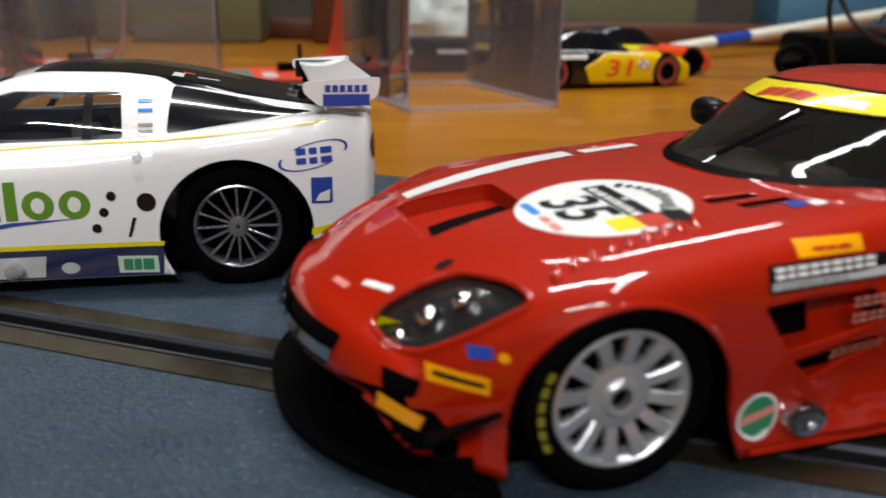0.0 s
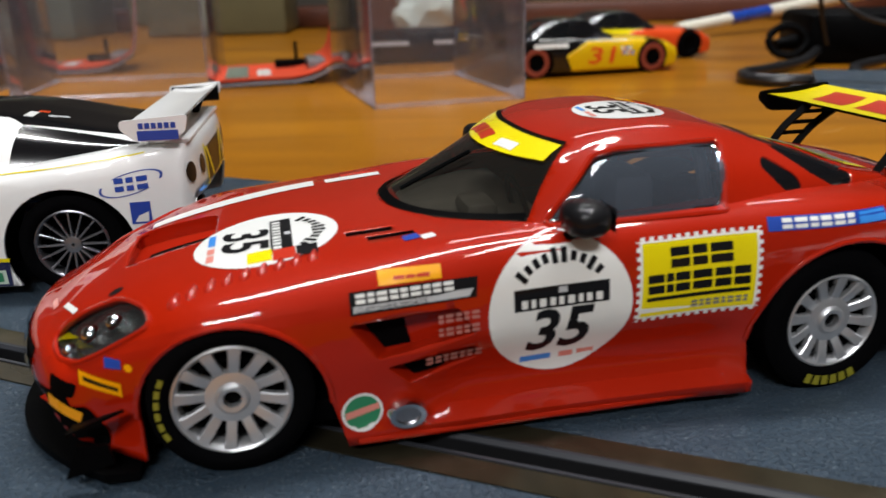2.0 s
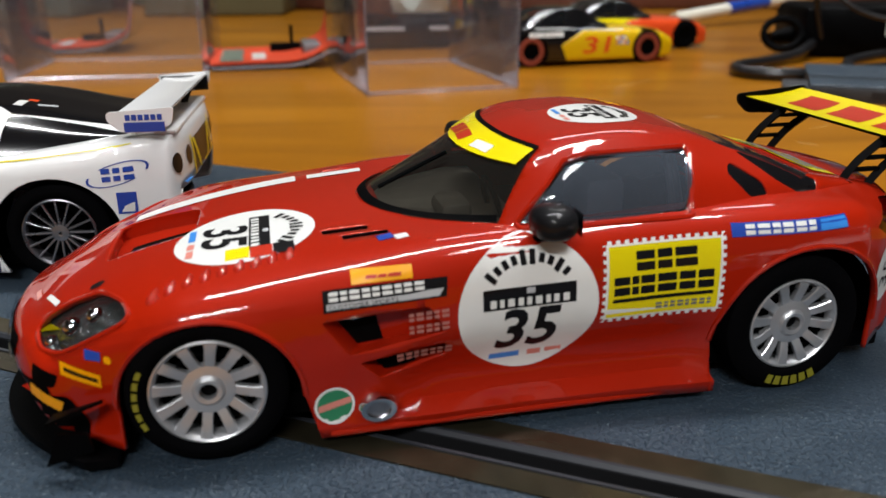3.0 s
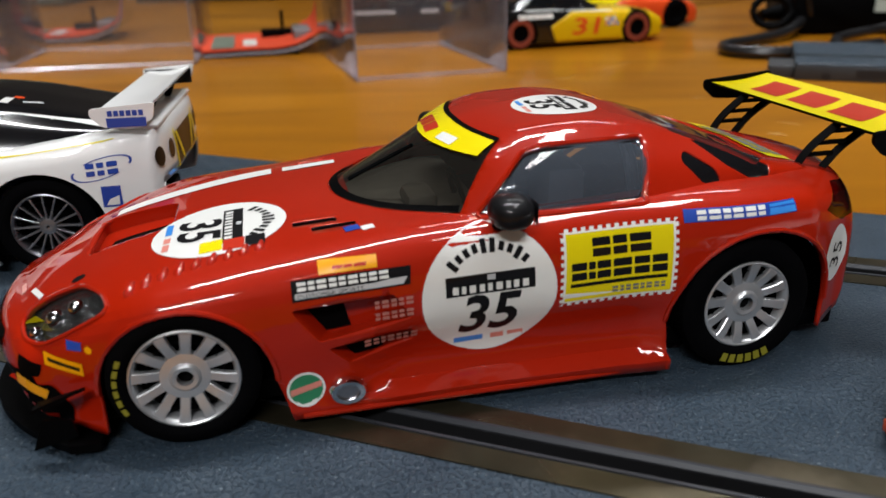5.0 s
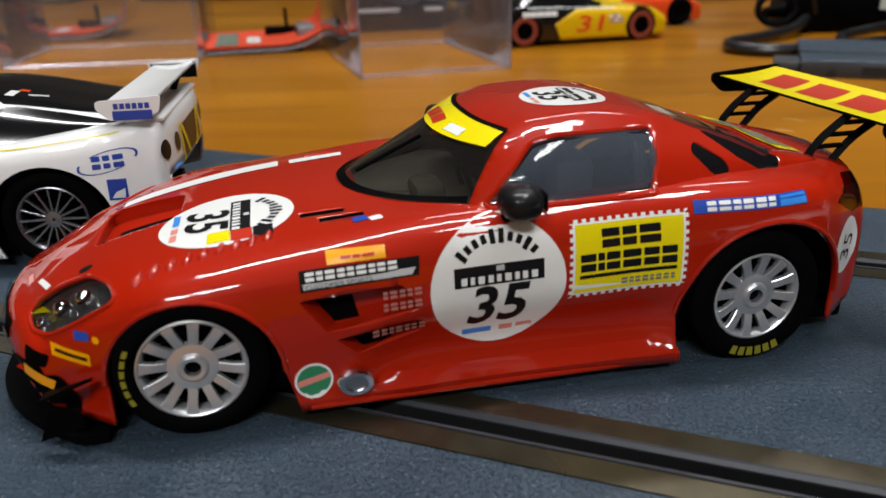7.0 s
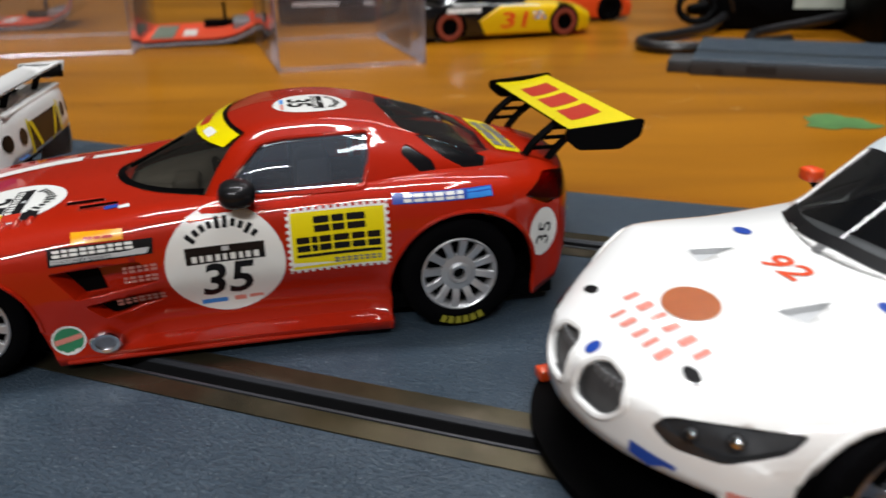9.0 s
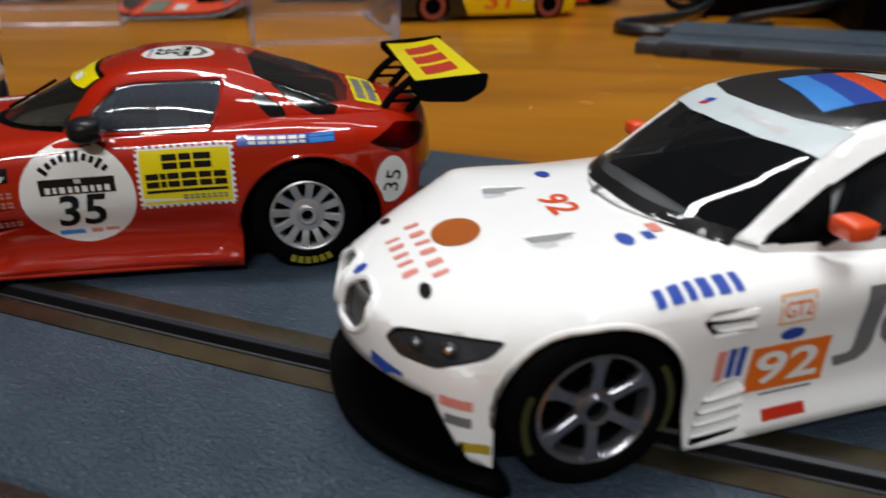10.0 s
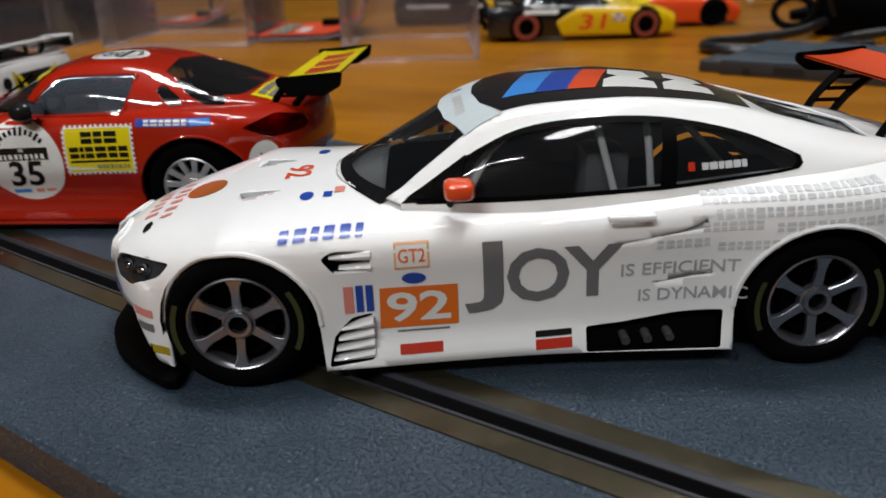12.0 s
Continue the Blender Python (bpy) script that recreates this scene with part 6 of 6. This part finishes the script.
# ---- stock cars on the table beyond the track: nose towards -x in their own plan ----
def stock_car(m, label, paint, tail_paint, roof_paint, tyre_mat, number, near=1):
    W = curve((-72, 24), (-60, 28.5), (-44, 30), (0, 29.6), (44, 30), (62, 28.5), (72, 27))
    ZS = curve((-72, 15), (-60, 19.5), (-44, 22), (-10, 23.6), (30, 24.6), (60, 25.2), (72, 24.6))
    ZC = curve((-72, 16), (-60, 21), (-44, 23.4), (-20, 25), (30, 25.6), (72, 26))

    def half(x):
        w, b, c = W(x), ZS(x), ZC(x)
        return [(w - 0.4, 3.6), (w, 8), (w, 3 + 0.7 * (b - 3)), (w - 1.6, b - 0.8), (w - 4.5, b), (w * 0.5, b + (c - b) * 0.85), (0, c)]
    body = loft(seq(-70, 70, 80), half, 22, bend=lambda x, y: 7.0 * (y / 26) ** 2 * max(0, min(1, (-46 - x) / 24)), nose=(2.6, 10), tail=(2.0, 14))
    ZT = curve((-24, 24.6), (-10, 30.5), (0, 36), (8, 37.6), (22, 37.4), (34, 34.4), (52, 25.8))

    def half_cabin(x):
        b = ZT(x)
        return [(25, 22), (24.6, 24.4), (21.2, 24.4 + 0.55 * (b - 24.4)), (18.6, 24.4 + 0.86 * (b - 24.4)), (15.5, 24.4 + 0.97 * (b - 24.4)), (7, b), (0, b + 0.2)]
    cabin = loft(seq(-23, 49, 44), half_cabin, 20, bend=lambda x, y: 6.0 * (y / 20) ** 2 * max(0, min(1, (0 - x) / 22)))
    car = Car("toy_stock_car", m, label, body, cabin, "toy stock car")
    for x in (-43.6, 43.6):
        cut(body, disc(x, 10.2, 12.2, n=32), "y")
    wells(car, ((-43.6, 12.8), (43.6, 12.8)), 10.2, 13, 28)
    cut(body, rounded([(-14, -19), (40, -19), (40, 19), (-14, 19)], 4), "z", deep=(18, 60))
    for side in (-1, 1):
        dp = (-60, -12) if side < 0 else (12, 60)
        car.pane("side_window", cut(cabin, rounded([(-10, 26.0), (-1, 35.0), (10, 36.2), (14, 26.0)], 0.8), "y", side, True, deep=dp), GLOSS_BLACK)
        car.pane("rear_quarter_glass", cut(cabin, rounded([(17, 26.0), (15.4, 36.0), (27, 34.4), (35, 28)], 0.8), "y", side, True, deep=dp), SMOKED)
    car.pane("windscreen", cut(cabin, rounded([(-17, -17), (-21, 0), (-17, 17), (-1, 14), (-3, 0), (-1, -14)], 0.8), "z", 0, True, deep=(18, 60)), SMOKED)
    car.pane("rear_window", cut(cabin, rounded([(31, -13), (31, 13), (45, 13), (45, -13)], 0.8), "z", 0, True, deep=(18, 60)), SMOKED)
    tail_piece = cut(body, [(16, 0), (22, 14), (6, 23.0), (-20, 25.0), (-20, 40), (90, 40), (90, 0)], "y", 0, True)
    car.shell("rear_body", tail_piece, tail_paint)
    car.shell("front_body", body, paint)
    car.shell("roof", cabin, roof_paint, 0.6)
    if number:
        d = car.mark("number", place2d(words(number, 15.0, 19.0, 0.3), -4.5, 13.4, 0, -0.2, sx=-1), ORANGE_RED, "y", near, 2.0, 0.14, "slanted red-orange number " + number)
        car.blocks("white_letter_block", 25, 3.0, 8, 33.0, 21.0, 0, DECAL_WHITE, "y", near, 0.14)
        car.mark("white_line", [[(-24, 22.2), (14, 23.4), (14, 24.2), (-24, 22.9)]], DECAL_WHITE, "y", near, 2.0, 0.14)
        car.mark("white_line", [[(14, 24.0), (40, 24.4), (40, 25.0), (14, 24.6)]], DECAL_WHITE, "y", near, 2.0, 0.14)
        for q in range(9):
            car.mark("small_mark", [block(-19.5 - 2.0 * (q % 5), 14.5 + 3.0 * (q // 5), 1.6, 2.2)], (PALE_RED, LIGHT_BLUE, DECAL_WHITE)[q % 3], "y", near, 1.5, 0.14)
    car.add("spoiler", box(67, 70, -25, 25, 25.0, 30.0, 0.4), paint)
    car.add("chassis", box(-62, 64, -24, 24, 2.8, 6, 0.5), BLACK)
    car.add("cockpit_tub", box(-14, 44, -18, 18, 6, 20, 2.0), BLACK)
    style = dict(r0=2.0, w0=1.6, w1=1.6, flare=0.6, dish=0.9, hole=1.2)
    for x in (-43.6, 43.6):
        for s in (-1, 1):
            w = wheel(car.root, x, s * 24.6, 10.6, 9.4, 5.6, 5, BLACK, s, style)
            ring = lathe([(5.8, -4.95), (9.3, -4.95), (9.0, -5.05), (6.1, -5.05), (5.8, -4.95)], 40)
            part("sidewall", shrink(ring), tyre_mat, w)
    return car


stock_car(pose(0.107, 0.583, TABLE_Z, 0, 0, 201.5), "yellow and black toy stock car with rust-red tyre walls", mat("amber_yellow_paint", (0.72, 0.46, 0.0), 0.35, coat=0.6, var=0.06), GLOSS_BLACK, GLOSS_BLACK, RUST, "31")
stock_car(pose(0.152, 0.673, TABLE_Z, 0, 0, 201.0), "red, white and black toy stock car beside the yellow one", ORANGE_RED, YELLOW, GLOSS_BLACK, BLACK, "")

# ---- things on the table beyond the track ----
def clear_case(m, w, d, h, t, label, base=False):
    """An empty clear plastic display case: five thin walls."""
    e = thing("display_case", m, label, "plastic case", "clear display cases")
    for nm, b in (("front_wall", (0, w, 0, t, 0, h)), ("back_wall", (0, w, d - t, d, 0, h)), ("side_wall", (0, t, t, d - t, 0, h)), ("side_wall", (w - t, w, t, d - t, 0, h)), ("top_wall", (t, w - t, t, d - t, h - t, h))):
        part(nm, box(*b, 0.0004), CASE_CLEAR, e).visible_shadow = False
    rim = tube(spline([(0.001, 0.001, 0.0012), (w - 0.001, 0.001, 0.0012), (w - 0.001, d - 0.001, 0.0012), (0.001, d - 0.001, 0.0012)], 1, True), 0.0012, 6, True)
    part("rim", rim, RIM_CLEAR, e)
    for x in (0.0006, w - 0.0006):
        part("corner_edge", tube([(x, 0.0005, 0), (x, 0.0005, h)], 0.0006, 6), RIM_CLEAR, e)
    return e


RIM_CLEAR = glass("clear_rim", (0.86, 0.84, 0.88), 0.1, 0.18, (0.7, 0.66, 0.72))
clear_case(pose(-0.014, 0.423, TABLE_Z, 0, 0, 21), 0.087, 0.13, 0.075, 0.0012, "empty clear plastic display case standing on the table")
clear_case(pose(-0.243, 0.467, TABLE_Z, 0, 0, 13), 0.118, 0.10, 0.075, 0.0012, "empty clear plastic display case beside red card")
clear_case(pose(-0.47, 0.42, TABLE_Z, 0, 0, 8), 0.20, 0.12, 0.07, 0.0012, "low clear plastic display case on the table")


def card_insert(m, label, w=0.088, depth=0.095, rise=0.058):
    """A red card insert that lies flat and curls up at one end, with a clear sleeve round it."""
    e = thing("card_insert", m, label, "packaging insert", "red card inserts")
    prof = [(0, 0.004), (w * 0.30, 0.0045), (w * 0.60, 0.005), (w * 0.80, 0.010), (w * 0.93, 0.021), (w * 1.0, rise)]
    line = spline([(x, 0, z) for x, z in prof], 6)
    bm = bmesh.new()
    rows = []
    for p in line:
        rows.append([bm.verts.new((p.x, 0, p.z)), bm.verts.new((p.x, depth, p.z)), bm.verts.new((p.x, depth, p.z + 0.0012)), bm.verts.new((p.x, 0, p.z + 0.0012))])
    for a, b in zip(rows, rows[1:]):
        for k in range(4):
            bm.faces.new((a[k], b[k], b[(k + 1) % 4], a[(k + 1) % 4]))
    bm.faces.new(rows[0])
    bm.faces.new(rows[-1])
    bmesh.ops.recalc_face_normals(bm, faces=bm.faces)
    part("red_card", bm, FILM_RED, e)
    for off in (-0.0012, depth + 0.0006):
        part("sleeve_edge", tube([(p.x + 0.001, off, p.z - 0.0022) for p in line], 0.0011, 6), RIM_CLEAR, e)
    bm = bmesh.new()
    rows = [[bm.verts.new((p.x + 0.002, y, p.z - 0.0035)) for y in (-0.001, depth)] for p in line]
    for a, b in zip(rows, rows[1:]):
        bm.faces.new((a[0], b[0], b[1], a[1]))
    part("sleeve", bm, CLEAR, e)
    part("dark_label", box(0.006, 0.021, 0.004, depth * 0.8, 0.0057, 0.0062), DULL_GREEN, e)
    part("clip", box(0.040, 0.062, depth * 0.6, depth * 0.6 + 0.008, 0.006, 0.0115, 0.0008), BLACK, e)
    part("clip_post", box(0.0545, 0.057, depth * 0.6 + 0.002, depth * 0.6 + 0.005, 0.011, 0.024), BLACK, e)
    part("white_mark", box(0.027, 0.036, 0.012, 0.045, 0.0060, 0.0064), DECAL_WHITE, e)
    part("grey_block", box(0.062, 0.074, 0.020, 0.060, 0.0065, 0.014, 0.0008), GREY_DECAL, e)
    part("base_tray", box(0.001, w * 0.72, 0.001, depth - 0.001, 0.0, 0.0035, 0.0006), BLACK, e)
    return e


card_insert(pose(-0.132, 0.515, TABLE_Z, 0, 0, 17), "red card insert curling up in a clear sleeve")
card_insert(pose(-0.315, 0.600, TABLE_Z, 0, 0, 16), "red card insert behind a clear case", 0.09, 0.07, 0.066)


def bar_case(m):
    e = thing("black_case", m, "long black box with pale stripes on the table", "box")
    part("case", box(0, 0.118, 0, 0.05, 0, 0.026, 0.006), BLACK, e)
    for x0, x1 in ((0.012, 0.05), (0.07, 0.108)):
        part("pale_stripe", box(x0, x1, -0.0006, 0.0002, 0.0150, 0.0182), PALE_GREY, e)
    return e


bar_case(pose(-0.068, 0.637, TABLE_Z, 0, 0, 13))


def track_piece(m):
    """A short straight of track lying on the table with its connector foot."""
    e = thing("track_section", m, "loose grey track section lying on the wooden table", "track section")
    w, L, h = 0.088, 0.30, 0.0085
    prof = [(0, 0), (0, h - 0.0005), (0.0005, h), (0.0275, h), (0.0275, h - 0.001), (0.0335, h - 0.001), (0.0335, h), (w, h), (w, 0)]
    bm = bmesh.new()
    ends = [[bm.verts.new((x, o, z)) for o, z in prof] for x in (0, L)]
    for k in range(len(prof)):
        bm.faces.new((ends[0][k - 1], ends[1][k - 1], ends[1][k], ends[0][k]))
    bm.faces.new(ends[0])
    bm.faces.new(ends[1])
    bmesh.ops.recalc_face_normals(bm, faces=bm.faces)
    part("roadway", bm, TRACK, e)
    part("side_skirt", box(0.0, L, -0.0008, -0.0001, 0, h - 0.0012, 0.0002), TRACK_EDGE, e)
    part("foot", box(-0.013, 0.0, 0.004, 0.03, 0, h - 0.002, 0.0008), TRACK_EDGE, e)
    part("side_slot", box(0.028, 0.043, -0.0012, -0.0005, 0.0022, 0.0060), SLOT, e)
    part("side_notch", lathe([(0.0001, -0.0012), (0.0022, -0.0012), (0.0022, -0.0004), (0.0001, -0.0004)], 16), SLOT, e).location = (0.0145, 0, 0.0022)
    part("rail", box(0.0, L, 0.028, 0.033, h - 0.001, h - 0.0004), RAIL, e)
    return e


track_piece(pose(0.2135, 0.4175, TABLE_Z, 0, 0, -17.5))


def cable(points, r, label, name="cable"):
    bm = tube(spline(points, 8), r, 8)
    ob = part(name, bm, CABLE)
    return tagged(ob, label, "cable", "black cables")


Z0 = TABLE_Z
cable([(0.300, 0.520, Z0 + 0.004), (0.262, 0.497, Z0 + 0.004), (0.222, 0.487, Z0 + 0.004), (0.203, 0.500, Z0 + 0.004), (0.207, 0.525, Z0 + 0.004), (0.232, 0.548, Z0 + 0.004), (0.262, 0.575, Z0 + 0.006), (0.285, 0.61, Z0 + 0.012)], 0.0036, "thick black cable looped on the table")
cable([(0.262, 0.486, Z0 + 0.003), (0.275, 0.520, Z0 + 0.003), (0.29, 0.555, Z0 + 0.004), (0.34, 0.575, Z0 + 0.010), (0.40, 0.60, Z0 + 0.018)], 0.0033, "black cable running across the table to an adapter")
cable([(0.285, 0.60, Z0 + 0.014), (0.274, 0.590, Z0 + 0.042), (0.268, 0.580, Z0 + 0.062), (0.285, 0.572, Z0 + 0.082), (0.315, 0.575, Z0 + 0.094)], 0.0018, "thin black cable arching above the adapter")
cable([(0.270, 0.585, Z0 + 0.070), (0.280, 0.572, Z0 + 0.046), (0.302, 0.566, Z0 + 0.032), (0.34, 0.562, Z0 + 0.028), (0.385, 0.566, Z0 + 0.040), (0.42, 0.575, Z0 + 0.066)], 0.0017, "thin black cable hanging in a loop")
cable([(0.30, 0.58, Z0 + 0.045), (0.33, 0.575, Z0 + 0.070), (0.37, 0.58, Z0 + 0.090), (0.41, 0.59, Z0 + 0.098)], 0.0017, "thin black cable rising from the adapter")


def adapter(m):
    e = thing("power_adapter", m, "black power adapter with a pale label on the table", "power adapter")
    part("case", box(0, 0.15, 0, 0.085, 0, 0.036, 0.007), BLACK, e)
    part("pale_label", box(0.055, 0.13, -0.0006, 0.0002, 0.016, 0.026), PALE_CLOTH, e)
    part("strain_relief", tube([(0.0, 0.03, 0.014), (-0.016, 0.026, 0.012)], lambda u: 0.006 - 0.002 * u, 10), BLACK, e)
    ring = [( -0.014 + 0.013 * math.cos(a), 0.004 * math.sin(a), 0.017 + 0.010 * math.sin(a)) for a in [2 * math.pi * i / 16 for i in range(16)]]
    part("hanging_loop", tube(ring, 0.0028, 8, True), BLACK, e)
    return e


adapter(pose(0.272, 0.600, TABLE_Z, 0, 0, -4))
tall = thing("black_box", pose(0.352, 0.505, TABLE_Z, 0, 0, -6), "tall matt black box standing on the table", "box")
part("case", box(0, 0.14, 0, 0.09, 0, 0.11, 0.003), BLACK, tall)


def white_stick(m):
    e = thing("plastic_tube", m, "long ivory plastic tube with a blue band", "plastic tube")
    part("tube", tube([(0, 0, 0.010), (0.62, 0, 0.052)], lambda u: 0.006 + 0.003 * u, 14), IVORY, e)
    part("blue_band", tube([(0.085, 0, 0.0160), (0.155, 0, 0.0206)], 0.0070, 14), BLUE, e)
    return e


white_stick(pose(0.232, 0.845, TABLE_Z, 0, 0, 40))

# smears and scratches on the varnish
for x, y, L, wd, a in ((0.178, 0.318, 0.010, 0.0006, -35), (0.196, 0.352, 0.022, 0.0005, 32), (0.210, 0.386, 0.014, 0.0005, -75), (0.155, 0.372, 0.012, 0.0004, 12), (0.168, 0.300, 0.008, 0.0009, -20), (0.10, 0.43, 0.03, 0.0004, 40), (0.13, 0.47, 0.05, 0.0004, 35), (0.09, 0.36, 0.012, 0.0005, 5), (0.145, 0.288, 0.006, 0.0012, 60), (0.215, 0.334, 0.006, 0.0007, 10)):
    pts = [(x + L * (t - 0.5) * math.cos(radians(a)) + 0.1 * L * math.sin(5 * t), y + L * (t - 0.5) * math.sin(radians(a)), TABLE_Z + 0.00005) for t in seq(0, 1, 6)]
    tagged(part("scratch", tube(pts, lambda u, q=wd: q * (0.2 + math.sin(math.pi * u)) * 0.24, 5), SCRATCH), "pale scratch in the table varnish", "scratch", "scratches in the varnish", "structure")
rng = random.Random(4)
bm = bmesh.new()
ring = []
for i in range(26):
    a = 2 * math.pi * i / 26
    r = 0.0125 * (0.7 + 0.5 * rng.random())
    ring.append(bm.verts.new((0.249 + 1.25 * r * math.cos(a), 0.309 + 1.05 * r * math.sin(a), TABLE_Z + 0.0003)))
bm.faces.new(ring)
tagged(part("paint_smear", bm, GREEN_FLECK), "green paint smear on the wooden table", "paint smear", kind="structure")

# ---- the far side of the table and beyond ----
tagged(part("table_ledge", box(-1.3, 1.5, 1.16, 1.25, TABLE_Z, TABLE_Z + 0.028, 0.004), DARK_WOOD), "dark red-brown wooden ledge along the table's far edge", "ledge", kind="structure")


def heap(name, m, w, d, h, material, label, cat, bevel=0.006):
    e = thing(name, m, label, cat)
    part("body", box(0, w, 0, d, 0, h, bevel), material, e)
    part("lid", box(-0.003, w + 0.003, -0.003, d + 0.003, h, h + 0.012, 0.003), material, e)
    return e


heap("storage_box", pose(-0.42, 1.02, TABLE_Z, 0, 0, 6), 0.20, 0.12, 0.16, OLIVE, "olive card storage box at the back of the table", "box")
heap("storage_box", pose(-0.16, 1.05, TABLE_Z, 0, 0, -4), 0.10, 0.09, 0.15, DARK_WOOD, "dark brown storage box at the back of the table", "box")
heap("storage_box", pose(-0.72, 0.98, TABLE_Z, 0, 0, 4), 0.24, 0.14, 0.15, DULL_GREEN, "grey-green storage box at the back of the table", "box")
heap("storage_box", pose(0.52, 1.28, TABLE_Z - 0.02, 0, 0, -3), 0.22, 0.12, 0.10, mat("pale_blue_plastic", (0.035, 0.11, 0.17), 0.5), "blue plastic box beyond the table edge", "box")
heap("storage_box", pose(0.78, 1.31, TABLE_Z - 0.02, 0, 0, -4), 0.28, 0.12, 0.14, mat("yellow_card", (0.42, 0.27, 0.02), 0.5), "yellow card box at the back of the table", "box")
heap("storage_box", pose(0.10, 1.28, TABLE_Z - 0.02, 0, 0, 2), 0.30, 0.12, 0.13, OLIVE, "olive box beyond the table edge", "box")


def bundle(m, n, seed, material, label):
    """A crumpled bag: a lumpy sheet closed round itself."""
    bm = bmesh.new()
    bmesh.ops.create_icosphere(bm, subdivisions=4, radius=0.05)
    for v in bm.verts:
        k = 1 + 0.35 * noise.noise(v.co * 30 + Vector((seed, 0, 0))) + 0.16 * noise.noise(v.co * 90)
        v.co = Vector((v.co.x * k * 1.2, v.co.y * k, max(-0.03, v.co.z * k) + 0.03))
    ob = part("crumpled_bag", bm, material)
    ob.matrix_world = m
    return tagged(ob, label, "bag")


bundle(pose(-0.02, 1.00, TABLE_Z), 4, 1.0, PALE_CLOTH, "crumpled pale green plastic bag on the table")
bundle(pose(0.33, 1.32, TABLE_Z - 0.02, 0, 0, 30) @ Matrix.Diagonal((0.7, 0.6, 0.7, 1)), 4, 3.0, BRASS, "crumpled brass-coloured foil on the ledge")
